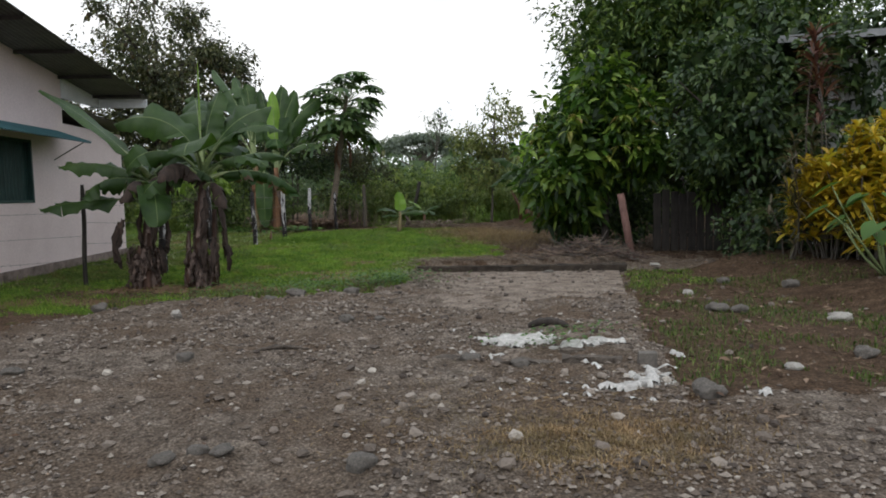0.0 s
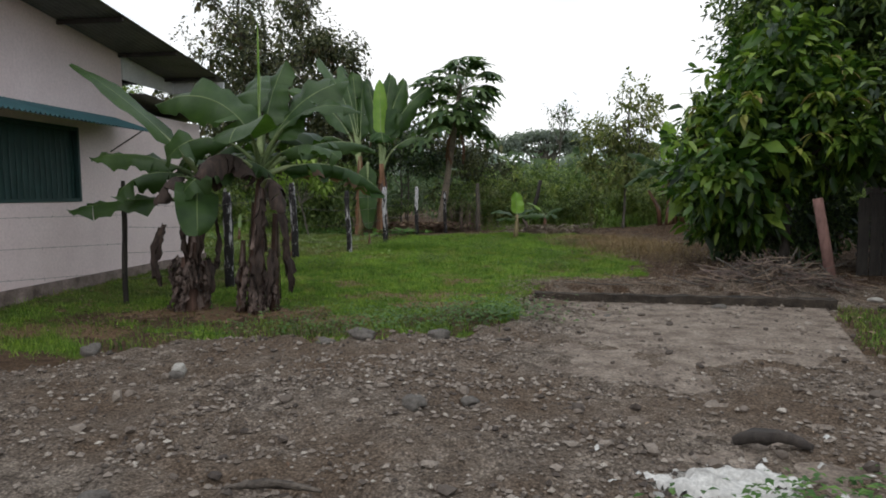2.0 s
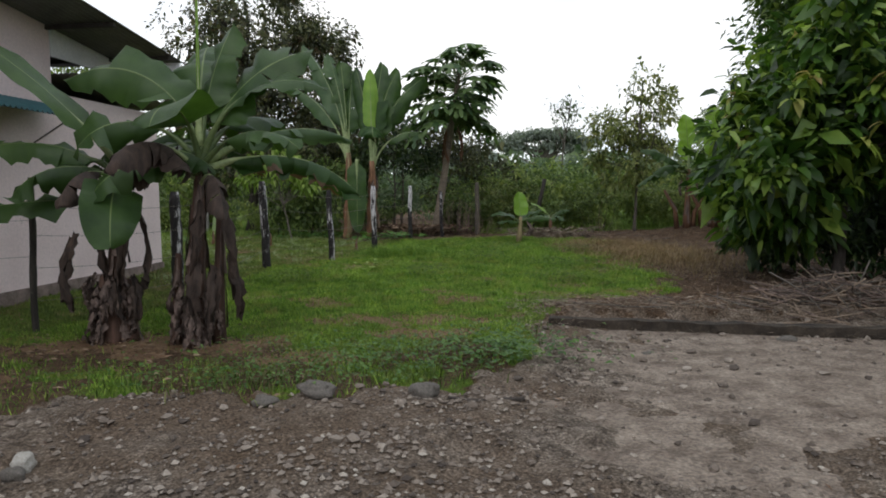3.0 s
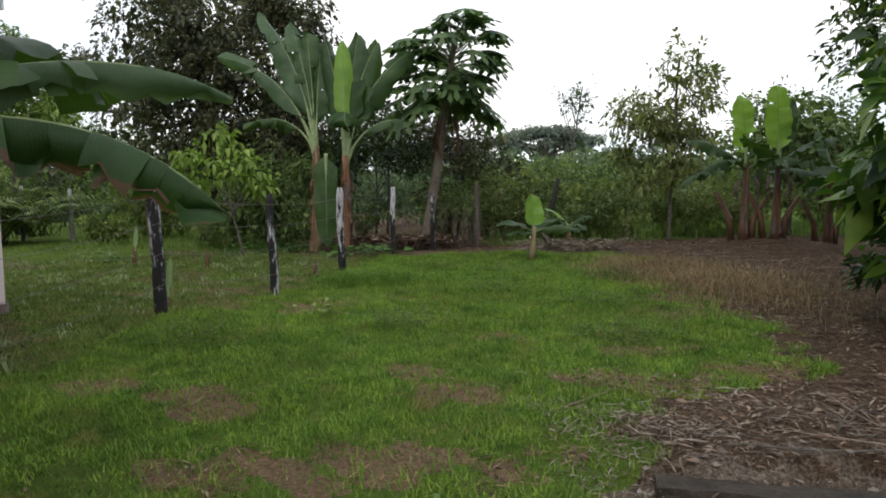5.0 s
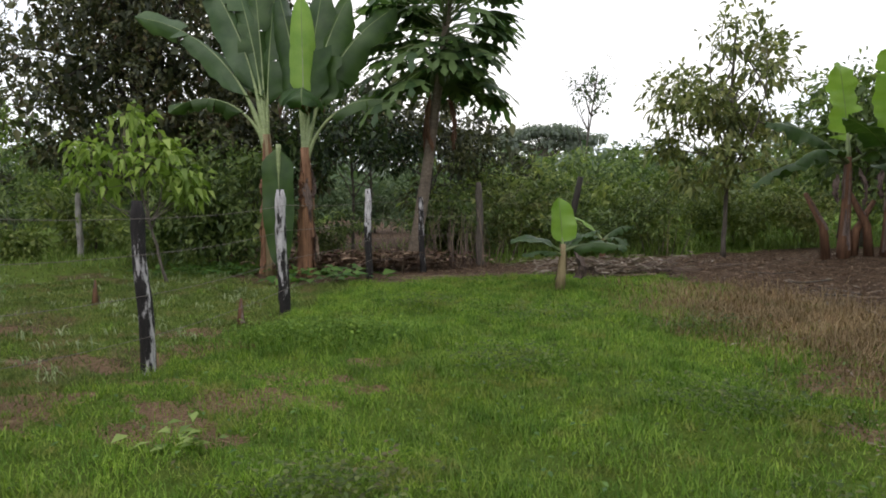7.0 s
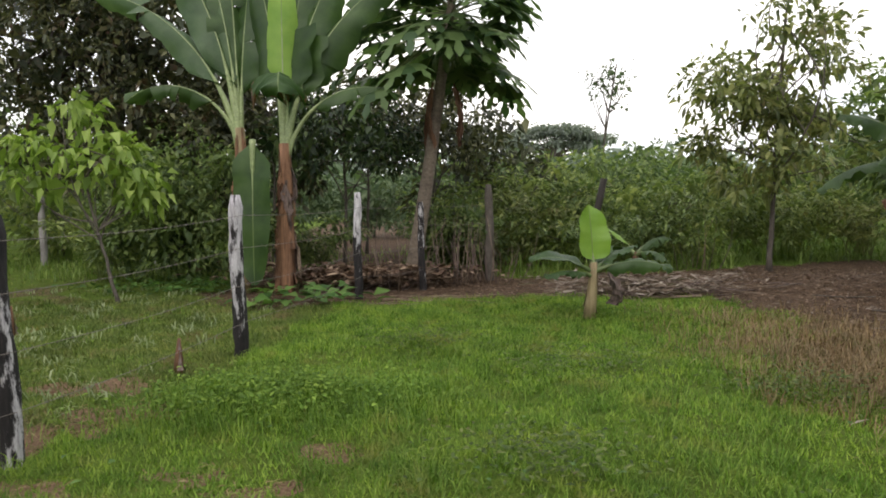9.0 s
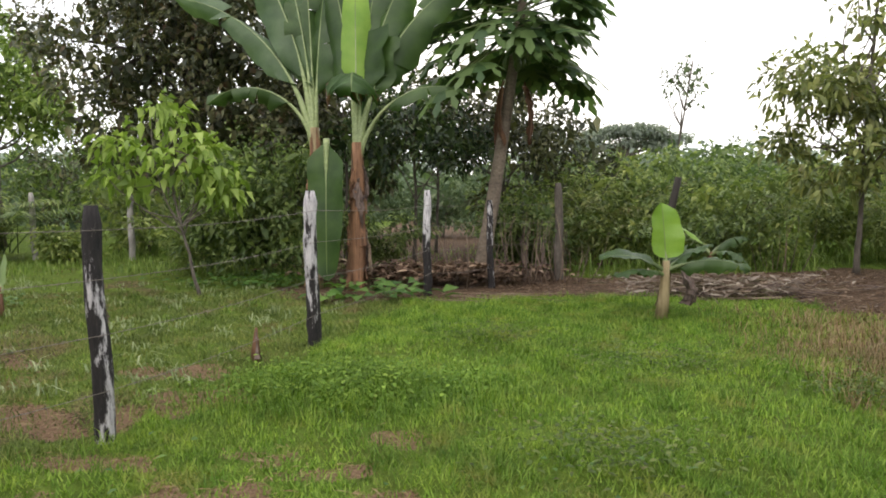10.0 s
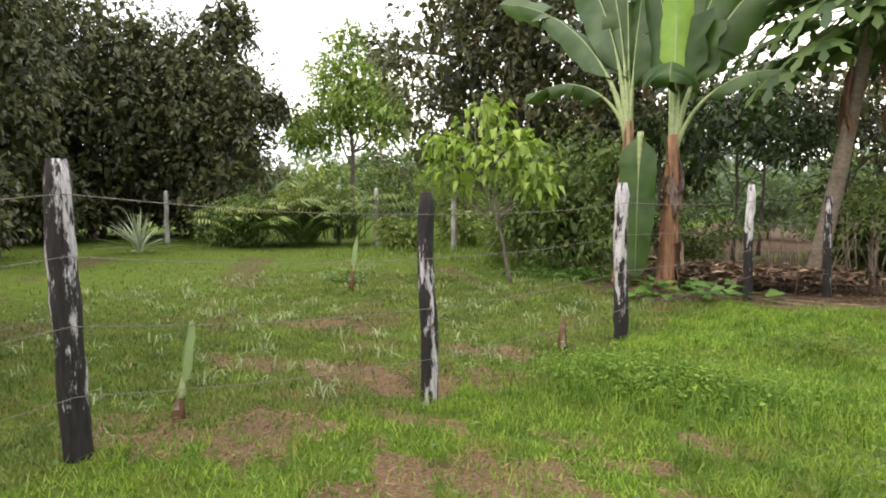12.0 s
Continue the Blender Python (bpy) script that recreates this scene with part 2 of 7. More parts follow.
def box(geo, x0, x1, y0, y1, z0, z1, m=None):
    """A block with slightly bevelled upright edges; m: a pose for it."""
    c = min(0.006, (x1 - x0) * 0.2, (y1 - y0) * 0.2)
    ring = [(x0 + c, y0), (x1 - c, y0), (x1, y0 + c), (x1, y1 - c), (x1 - c, y1), (x0 + c, y1), (x0, y1 - c), (x0, y0 + c)]
    v = np.array([(x, y, z) for z in (z0, z1) for x, y in ring])
    if m is not None:
        a = np.array(m)
        v = v @ a[:3, :3].T + a[:3, 3]
    k = np.arange(8)
    side = np.stack([k, (k + 1) % 8, (k + 1) % 8 + 8, k + 8], -1)
    geo.add(v, side, [list(range(7, -1, -1))], [list(range(8, 16))])
    return geo


def unit(a):
    return a / (np.linalg.norm(a, axis=-1, keepdims=True) + 1e-9)


def leaves(geo, P, D, N, L, W, sag=0.15, fold=0.12, long=False, spare=False):
    """Single leaves: foot P, way D, upper side N, length L and width W."""
    P, D = np.asarray(P, float), unit(np.asarray(D, float))
    S = unit(np.cross(D, N))
    N = np.cross(S, D)
    L, W = np.asarray(L, float)[:, None], np.asarray(W, float)[:, None]
    down = np.array([0, 0, -1.0])
    n = len(P)
    if long:
        m1, m2 = P + D * L * 0.3 + N * L * 0.03, P + D * L * 0.68 + down * L * sag * 0.35
        tip = P + D * L + down * L * sag
        v = np.stack([P, m1 + S * W * 0.46 + N * W * fold, m1, m1 - S * W * 0.46 + N * W * fold,
                      m2 + S * W * 0.44 + N * W * fold, m2, m2 - S * W * 0.44 + N * W * fold, tip], 1)
        f = np.array([(0, 2, 1), (0, 3, 2), (4, 5, 7), (5, 6, 7)])
        q = np.array([(1, 2, 5, 4), (2, 3, 6, 5)])
        o = (np.arange(n) * 8)[:, None, None]
        geo.add(v.reshape(-1, 3), (f[None] + o).reshape(-1, 3), (q[None] + o).reshape(-1, 4))
    elif spare:
        m = P + D * L * 0.45
        v = np.stack([P, m + S * W * 0.5 + N * W * fold * 1.6, P + D * L + down * L * sag, m - S * W * 0.5 + N * W * fold * 1.6], 1)
        geo.add(v.reshape(-1, 3), (np.array([(0, 2, 1), (0, 3, 2)])[None] + (np.arange(n) * 4)[:, None, None]).reshape(-1, 3))
    else:
        m = P + D * L * 0.5
        v = np.stack([P, m + S * W * 0.5 + N * W * fold, m, m - S * W * 0.5 + N * W * fold, P + D * L + down * L * sag], 1)
        f = np.array([(0, 2, 1), (0, 3, 2), (1, 2, 4), (2, 3, 4)])
        geo.add(v.reshape(-1, 3), (f[None] + (np.arange(n) * 5)[:, None, None]).reshape(-1, 3))
    return geo


# ---------------- materials ----------------
def material(name):
    m = bpy.data.materials.new(name)
    m.use_nodes = True
    nt = m.node_tree
    return m, nt.nodes, nt.links, nt.nodes["Principled BSDF"]


def noise_node(n, l, scale, detail=4, rough=0.6, vec=None):
    t = n.new("ShaderNodeTexNoise")
    t.inputs["Scale"].default_value, t.inputs["Detail"].default_value, t.inputs["Roughness"].default_value = scale, detail, rough
    if vec is not None:
        l.new(vec, t.inputs["Vector"])
    return t


def ramp(n, l, fac, *stops):
    r = n.new("ShaderNodeValToRGB")
    while len(r.color_ramp.elements) < len(stops):
        r.color_ramp.elements.new(0.5)
    for e, (p, c) in zip(r.color_ramp.elements, stops):
        e.position, e.color = p, (*c, 1)
    l.new(fac, r.inputs["Fac"])
    return r.outputs["Color"]


def mixc(n, l, fac, a, b, mode='MIX'):
    x = n.new("ShaderNodeMixRGB")
    x.blend_type = mode
    for s, v in zip(x.inputs, (fac, a, b)):
        if hasattr(v, "node"):
            l.new(v, s)
        else:
            s.default_value = v if isinstance(v, (int, float)) else (*v, 1)
    return x.outputs["Color"]


def bump(n, l, b, fac, strength, dist):
    k = n.new("ShaderNodeBump")
    k.inputs["Strength"].default_value, k.inputs["Distance"].default_value = strength, dist
    l.new(fac, k.inputs["Height"])
    l.new(k.outputs["Normal"], b.inputs["Normal"])


def leaf_material(name, dark, mid, light, rough=0.45, through_light=0.25, spot=None, tuft=0.0, sheen=0.42):
    m, n, l, b = material(name)
    g, tc = n.new("ShaderNodeNewGeometry"), n.new("ShaderNodeTexCoord")
    c = ramp(n, l, g.outputs["Random Per Island"], (0.0, dark), (0.55, mid), (1.0, light))
    big = noise_node(n, l, 0.9, 3, 0.6, tc.outputs["Object"])
    c = mixc(n, l, 0.55, c, ramp(n, l, big.outputs["Fac"], (0.3, (0.55, 0.55, 0.55)), (0.7, (1.3, 1.3, 1.3))), 'MULTIPLY')
    if tuft:
        mid_n = noise_node(n, l, 3.2, 4, 0.65, tc.outputs["Object"])
        c = mixc(n, l, tuft, c, ramp(n, l, mid_n.outputs["Fac"], (0.32, (0.42, 0.55, 0.5)), (0.5, (1.0, 1.0, 1.0)), (0.68, (1.5, 1.3, 1.2))), 'MULTIPLY')
    if spot:
        fine = noise_node(n, l, 2.2, 4, 0.7, tc.outputs["Object"])
        c = mixc(n, l, ramp(n, l, fine.outputs["Fac"], (0.54, (0, 0, 0)), (0.68, (0.9, 0.9, 0.9))), c, spot)
    l.new(c, b.inputs["Base Color"])
    b.inputs["Roughness"].default_value = rough
    b.inputs["Specular IOR Level"].default_value = sheen
    t, x, o = n.new("ShaderNodeBsdfTranslucent"), n.new("ShaderNodeMixShader"), n["Material Output"]
    l.new(mixc(n, l, 1.0, c, (1.15, 1.3, 0.78), 'MULTIPLY'), t.inputs["Color"])
    x.inputs[0].default_value = through_light
    l.new(b.outputs[0], x.inputs[1])
    l.new(t.outputs[0], x.inputs[2])
    l.new(x.outputs[0], o.inputs["Surface"])
    return m


def plain(name, a, b2, scale=6.0, rough=0.8, fine=40.0, relief=0.3, depth=0.01, metal=0.0, detail=5, grain=0.5):
    m, n, l, b = material(name)
    tc = n.new("ShaderNodeTexCoord")
    big = noise_node(n, l, scale, detail, 0.65, tc.outputs["Object"])
    small = noise_node(n, l, fine, 4, 0.7, tc.outputs["Object"])
    c = ramp(n, l, big.outputs["Fac"], (0.32, a), (0.68, b2))
    c = mixc(n, l, grain, c, ramp(n, l, small.outputs["Fac"], (0.34, (0.5, 0.5, 0.5)), (0.66, (1.35, 1.35, 1.35))), 'MULTIPLY')
    l.new(c, b.inputs["Base Color"])
    b.inputs["Roughness"].default_value, b.inputs["Metallic"].default_value = rough, metal
    bump(n, l, b, small.outputs["Fac"], relief, depth)
    return m


def bark(name, a, b2, stretch=0.25, scale=22):
    m, n, l, b = material(name)
    tc, mp = n.new("ShaderNodeTexCoord"), n.new("ShaderNodeMapping")
    mp.inputs["Scale"].default_value = (1, 1, stretch)
    l.new(tc.outputs["Object"], mp.inputs["Vector"])
    s, big = noise_node(n, l, scale, 6, 0.7, mp.outputs["Vector"]), noise_node(n, l, 2.5, 3, 0.6, tc.outputs["Object"])
    c = ramp(n, l, s.outputs["Fac"], (0.3, a), (0.7, b2))
    c = mixc(n, l, 0.6, c, ramp(n, l, big.outputs["Fac"], (0.3, (0.6, 0.6, 0.6)), (0.7, (1.3, 1.3, 1.3))), 'MULTIPLY')
    l.new(c, b.inputs["Base Color"])
    b.inputs["Roughness"].default_value = 0.85
    bump(n, l, b, s.outputs["Fac"], 0.7, 0.02)
    return m


def ground_material():
    m, n, l, b = material("ground")
    tc, at = n.new("ShaderNodeTexCoord"), n.new("ShaderNodeVertexColor")
    at.layer_name = "cover"
    sp = n.new("ShaderNodeSeparateColor")
    l.new(at.outputs["Color"], sp.inputs["Color"])
    pos = tc.outputs["Object"]
    n1, n2, n3, n4 = noise_node(n, l, 0.7, 5, 0.6, pos), noise_node(n, l, 6, 6, 0.7, pos), noise_node(n, l, 45, 5, 0.7, pos), noise_node(n, l, 180, 3, 0.6, pos)
    vor = n.new("ShaderNodeTexVoronoi")
    vor.inputs["Scale"].default_value = 55
    l.new(pos, vor.inputs["Vector"])
    soil = ramp(n, l, n2.outputs["Fac"], (0.3, (0.062, 0.038, 0.024)), (0.5, (0.125, 0.080, 0.050)), (0.72, (0.20, 0.135, 0.088)))
    grit = ramp(n, l, n2.outputs["Fac"], (0.32, (0.12, 0.095, 0.075)), (0.5, (0.31, 0.255, 0.208)), (0.66, (0.50, 0.425, 0.355)))
    grit = mixc(n, l, ramp(n, l, n1.outputs["Fac"], (0.40, (0, 0, 0)), (0.58, (0.75, 0.75, 0.75))), grit, (0.205, 0.142, 0.096))
    grit = mixc(n, l, 0.65, grit, ramp(n, l, vor.outputs["Distance"], (0.1, (1.3, 1.3, 1.3)), (0.6, (0.5, 0.5, 0.5))), 'MULTIPLY')
    turf = ramp(n, l, n2.outputs["Fac"], (0.25, (0.066, 0.112, 0.014)), (0.5, (0.12, 0.19, 0.023)), (0.75, (0.19, 0.275, 0.04)))
    turf = mixc(n, l, ramp(n, l, n1.outputs["Fac"], (0.5, (0, 0, 0)), (0.75, (0.5, 0.5, 0.5))), turf, (0.12, 0.11, 0.035))
    # the covers' borders are broken up by noise
    def torn(ch):
        a = n.new("ShaderNodeMath")
        a.operation = 'MULTIPLY_ADD'
        l.new(n3.outputs["Fac"], a.inputs[0])
        a.inputs[1].default_value = 0.9
        l.new(ch, a.inputs[2])
        d = n.new("ShaderNodeMath")
        d.operation = 'SUBTRACT'
        l.new(a.outputs[0], d.inputs[0])
        d.inputs[1].default_value = 0.45
        return ramp(n, l, d.outputs[0], (0.40, (0, 0, 0)), (0.60, (1, 1, 1)))
    c = mixc(n, l, torn(sp.outputs["Green"]), soil, grit)
    c = mixc(n, l, torn(at.outputs["Alpha"]), c, (0.50, 0.48, 0.45))
    c = mixc(n, l, 0.9, c, ramp(n, l, n3.outputs["Fac"], (0.34, (0.28, 0.26, 0.245)), (0.5, (0.95, 0.93, 0.9)), (0.68, (1.8, 1.78, 1.75))), 'MULTIPLY')
    turf = mixc(n, l, 0.5, turf, ramp(n, l, n3.outputs["Fac"], (0.32, (0.6, 0.6, 0.6)), (0.68, (1.35, 1.35, 1.35))), 'MULTIPLY')
    c = mixc(n, l, torn(sp.outputs["Red"]), c, turf)
    straw = ramp(n, l, n3.outputs["Fac"], (0.3, (0.11, 0.062, 0.036)), (0.5, (0.25, 0.155, 0.095)), (0.7, (0.40, 0.27, 0.17)))
    c = mixc(n, l, torn(sp.outputs["Blue"]), c, straw)
    l.new(c, b.inputs["Base Color"])
    b.inputs["Roughness"].default_value = 0.95
    b.inputs["Specular IOR Level"].default_value = 0.2
    both = n.new("ShaderNodeMath")
    both.operation = 'MULTIPLY_ADD'
    l.new(n2.outputs["Fac"], both.inputs[0])
    both.inputs[1].default_value = 2.2
    l.new(n3.outputs["Fac"], both.inputs[2])
    bump(n, l, b, both.outputs[0], 1.0, 0.05)
    return m


def post_material(name, low, high):
    """Charred wood with flaking whitewash; low and high: how much white is left near the foot and at the top."""
    m, n, l, b = material(name)
    tc, mp, mp2 = n.new("ShaderNodeTexCoord"), n.new("ShaderNodeMapping"), n.new("ShaderNodeMapping")
    mp.inputs["Scale"].default_value = (1, 1, 0.16)
    mp2.inputs["Scale"].default_value = (1, 1, 0.26)
    info, add, rnd = n.new("ShaderNodeObjectInfo"), n.new("ShaderNodeVectorMath"), n.new("ShaderNodeMath")
    add.operation, rnd.operation = 'ADD', 'MULTIPLY'
    l.new(tc.outputs["Object"], add.inputs[0])
    rnd.inputs[1].default_value = 37.0
    l.new(info.outputs["Random"], rnd.inputs[0])
    l.new(rnd.outputs[0], add.inputs[1])
    l.new(add.outputs[0], mp.inputs["Vector"])
    l.new(add.outputs[0], mp2.inputs["Vector"])
    grain, patch = noise_node(n, l, 42, 6, 0.75, mp.outputs["Vector"]), noise_node(n, l, 11.0, 7, 0.7, mp2.outputs["Vector"])
    sp, rise = n.new("ShaderNodeSeparateXYZ"), n.new("ShaderNodeMapRange")
    l.new(tc.outputs["Object"], sp.inputs["Vector"])
    l.new(sp.outputs["Z"], rise.inputs["Value"])
    for k, v in (("From Min", 0.2), ("From Max", 1.6), ("To Min", low), ("To Max", high)):
        rise.inputs[k].default_value = v
    total = n.new("ShaderNodeMath")
    total.operation = 'ADD'
    l.new(patch.outputs["Fac"], total.inputs[0])
    l.new(rise.outputs[0], total.inputs[1])
    dark = ramp(n, l, grain.outputs["Fac"], (0.35, (0.008, 0.007, 0.008)), (0.6, (0.026, 0.022, 0.022)), (0.8, (0.075, 0.062, 0.055)))
    white = ramp(n, l, grain.outputs["Fac"], (0.32, (0.15, 0.14, 0.145)), (0.45, (0.44, 0.42, 0.435)), (0.65, (0.64, 0.62, 0.63)))
    c = mixc(n, l, ramp(n, l, total.outputs[0], (0.54, (0, 0, 0)), (0.60, (1, 1, 1))), dark, white)
    l.new(c, b.inputs["Base Color"])
    b.inputs["Roughness"].default_value = 0.9
    bump(n, l, b, grain.outputs["Fac"], 0.9, 0.02)
    return m


def banana_leaf_material(name, a, b2, edge, scorch=1.05):
    """Ribbed green blade with brown scorched patches; ribs run across by the leaf's own u, v."""
    m, n, l, b = material(name)
    uv = n.new("ShaderNodeUVMap")
    uv.uv_map = "blade"
    sp = n.new("ShaderNodeSeparateXYZ")
    l.new(uv.outputs["UV"], sp.inputs["Vector"])
    wv = n.new("ShaderNodeTexWave")
    wv.bands_direction = 'X'
    wv.inputs["Scale"].default_value, wv.inputs["Distortion"].default_value, wv.inputs["Detail"].default_value = 17.0, 7.0, 4.0
    l.new(uv.outputs["UV"], wv.inputs["Vector"])
    tc, info = n.new("ShaderNodeTexCoord"), n.new("ShaderNodeObjectInfo")
    big = noise_node(n, l, 2.2, 4, 0.6, tc.outputs["Object"])
    c = ramp(n, l, big.outputs["Fac"], (0.3, a), (0.7, b2))
    c = mixc(n, l, 0.28, c, ramp(n, l, wv.outputs["Fac"], (0.2, (0.74, 0.76, 0.74)), (0.8, (1.2, 1.18, 1.15))), 'MULTIPLY')
    c = mixc(n, l, 0.5, c, ramp(n, l, info.outputs["Random"], (0.0, (0.7, 0.75, 0.7)), (1.0, (1.3, 1.25, 1.1))), 'MULTIPLY')
    half, away = n.new("ShaderNodeMath"), n.new("ShaderNodeMath")
    half.operation, away.operation = 'MULTIPLY', 'ABSOLUTE'
    half.inputs[1].default_value = 0.6
    l.new(sp.outputs["Y"], half.inputs[0])
    l.new(half.outputs[0], away.inputs[0])
    rough_edge = n.new("ShaderNodeMath")
    rough_edge.operation = 'MULTIPLY_ADD'
    l.new(big.outputs["Fac"], rough_edge.inputs[0])
    rough_edge.inputs[1].default_value = 0.9
    l.new(away.outputs[0], rough_edge.inputs[2])
    c = mixc(n, l, ramp(n, l, rough_edge.outputs[0], (scorch, (0, 0, 0)), (scorch + 0.05, (0.9, 0.9, 0.9))), c, edge)
    c = mixc(n, l, ramp(n, l, away.outputs[0], (0.008, (1, 1, 1)), (0.022, (0, 0, 0))), c, (0.16, 0.22, 0.08))
    l.new(c, b.inputs["Base Color"])
    b.inputs["Roughness"].default_value = 0.44
    b.inputs["Specular IOR Level"].default_value = 0.42
    bump(n, l, b, wv.outputs["Fac"], 0.22, 0.005)
    t, x, o = n.new("ShaderNodeBsdfTranslucent"), n.new("ShaderNodeMixShader"), n["Material Output"]
    l.new(mixc(n, l, 1.0, c, (1.5, 1.6, 0.7), 'MULTIPLY'), t.inputs["Color"])
    x.inputs[0].default_value = 0.3
    l.new(b.outputs[0], x.inputs[1])
    l.new(t.outputs[0], x.inputs[2])
    l.new(x.outputs[0], o.inputs["Surface"])
    return m


M_GROUND = ground_material()
M_POST = post_material("charred post, white left by the foot", 0.065, -0.05)
M_POST_TOP = post_material("charred post, white left at the top", -0.10, 0.16)
M_POST_DARK = post_material("charred post with faint white streaks", -0.03, 0.02)
M_WALL = plain("pink rendered wall", (0.72, 0.585, 0.575), (0.80, 0.665, 0.655), 1.6, 0.85, 25, 0.15, 0.004, grain=0.2)
M_PLINTH = plain("stained plinth", (0.09, 0.065, 0.052), (0.34, 0.26, 0.23), 3, 0.9, 30, 0.5, 0.012)
M_WHITE = plain("white painted board", (0.70, 0.72, 0.74), (0.80, 0.81, 0.82), 3, 0.6, 30, 0.1, 0.003, grain=0.2)
M_ROOF = plain("dull roof sheet", (0.10, 0.095, 0.095), (0.17, 0.155, 0.15), 3, 0.55, 30, 0.15, 0.004, 0.3, grain=0.2)
M_PALE_ROOF = plain("pale roof sheet", (0.22, 0.225, 0.23), (0.32, 0.325, 0.33), 3, 0.5, 30, 0.15, 0.004, 0.3, grain=0.2)
M_AWNING = plain("blue green awning sheet", (0.045, 0.12, 0.135), (0.07, 0.17, 0.185), 4, 0.45, 30, 0.1, 0.003, grain=0.2)
M_SHUTTER = plain("dark green shutter", (0.010, 0.035, 0.032), (0.018, 0.055, 0.05), 4, 0.6, 40, 0.1, 0.003, grain=0.2)
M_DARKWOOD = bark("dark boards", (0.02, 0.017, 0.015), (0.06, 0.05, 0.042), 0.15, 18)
M_CONCRETE = plain("worn concrete", (0.15, 0.108, 0.080), (0.46, 0.375, 0.300), 3.4, 0.95, 38, 1.0, 0.05, detail=10, grain=0.95)
M_KERB = plain("mossy concrete", (0.020, 0.015, 0.011), (0.066, 0.050, 0.036), 5, 0.95, 40, 0.7, 0.02)
M_LIME = plain("chalky rubble", (0.42, 0.40, 0.37), (0.72, 0.70, 0.66), 7, 0.95, 40, 0.8, 0.016)
M_STONE = plain("river stone", (0.085, 0.075, 0.065), (0.19, 0.168, 0.145), 5, 0.85, 45, 0.6, 0.012)
M_PALESTONE = plain("pale stone", (0.30, 0.28, 0.245), (0.46, 0.43, 0.385), 5, 0.85, 45, 0.5, 0.01)
M_WIRE = plain("rusty wire", (0.14, 0.125, 0.115), (0.28, 0.24, 0.21), 20, 0.6, 60, 0.2, 0.001, 0.5)
M_REDPOLE = bark("reddish pole", (0.11, 0.055, 0.045), (0.26, 0.14, 0.115), 0.2, 16)
M_PALEPOST = bark("bleached grey post", (0.20, 0.185, 0.175), (0.50, 0.47, 0.45), 0.2, 18)
M_BARK = bark("grey bark", (0.06, 0.05, 0.04), (0.17, 0.145, 0.12))
M_BARK_DARK = bark("dark bark", (0.025, 0.02, 0.017), (0.075, 0.06, 0.05))
M_PAPAYA_BARK = bark("papaya bark", (0.11, 0.085, 0.062), (0.27, 0.215, 0.165), 1.5, 14)
M_STEM = bark("banana stem", (0.055, 0.022, 0.012), (0.24, 0.125, 0.068), 0.12, 14)
M_STEM_GREEN = bark("green banana stem", (0.15, 0.105, 0.05), (0.42, 0.34, 0.19), 0.12, 12)
M_DEAD = bark("dead banana leaf", (0.020, 0.012, 0.010), (0.27, 0.195, 0.165), 0.22, 20)
M_WITHERED = bark("withered dark leaf", (0.016, 0.011, 0.009), (0.085, 0.055, 0.042), 0.25, 16)
M_STRAW = bark("dry straw", (0.16, 0.11, 0.075), (0.36, 0.27, 0.20), 0.3, 16)
M_BANANA = banana_leaf_material("banana leaf", (0.022, 0.054, 0.012), (0.056, 0.108, 0.027), (0.10, 0.055, 0.033))
M_BANANA_SCORCHED = banana_leaf_material("scorched banana leaf", (0.022, 0.062, 0.011), (0.055, 0.12, 0.025), (0.13, 0.07, 0.045), 0.98)
M_BANANA_PALE = banana_leaf_material("pale-backed banana leaf", (0.052, 0.100, 0.040), (0.105, 0.170, 0.078), (0.10, 0.055, 0.033), 1.1)
M_BANANA_SUCKER = banana_leaf_material("pale sucker leaf", (0.20, 0.29, 0.13), (0.30, 0.39, 0.20), (0.30, 0.39, 0.20))
M_BANANA_YOUNG = banana_leaf_material("young banana leaf", (0.17, 0.32, 0.04), (0.26, 0.42, 0.07), (0.26, 0.42, 0.07))
M_RIB = plain("leaf rib", (0.20, 0.26, 0.10), (0.32, 0.38, 0.18), 6, 0.5, 30, 0.1, 0.003)
M_CACAO = leaf_material("cacao leaf", (0.016, 0.042, 0.008), (0.062, 0.135, 0.018), (0.24, 0.34, 0.055), 0.4, 0.32, None, 0.6)
M_SHOOT = leaf_material("young cacao leaf", (0.16, 0.26, 0.04), (0.30, 0.38, 0.07), (0.42, 0.27, 0.15), 0.4, 0.4)
M_GLOSSY = leaf_material("glossy dark leaf", (0.014, 0.032, 0.012), (0.042, 0.080, 0.026), (0.13, 0.19, 0.06), 0.42, 0.2, None, 0.6)
M_MANGO = leaf_material("mango leaf", (0.022, 0.050, 0.011), (0.062, 0.115, 0.022), (0.20, 0.27, 0.06), 0.5, 0.3, None, 0.6)
M_OLIVE = leaf_material("olive dark leaf", (0.030, 0.040, 0.020), (0.074, 0.088, 0.040), (0.18, 0.18, 0.08), 0.42, 0.28, (0.12, 0.062, 0.035), 0.4)
M_DENSE = leaf_material("dense dark leaf", (0.030, 0.036, 0.018), (0.068, 0.078, 0.034), (0.16, 0.160, 0.066), 0.5, 0.2, None, 0.4)
M_BRIGHT = leaf_material("bright leaf", (0.10, 0.165, 0.034), (0.19, 0.28, 0.058), (0.34, 0.43, 0.12), 0.5, 0.35)
M_WEED = leaf_material("dull weed", (0.045, 0.07, 0.018), (0.09, 0.14, 0.035), (0.17, 0.21, 0.065), 0.6, 0.3, (0.17, 0.13, 0.07), 0.6, 0.2)
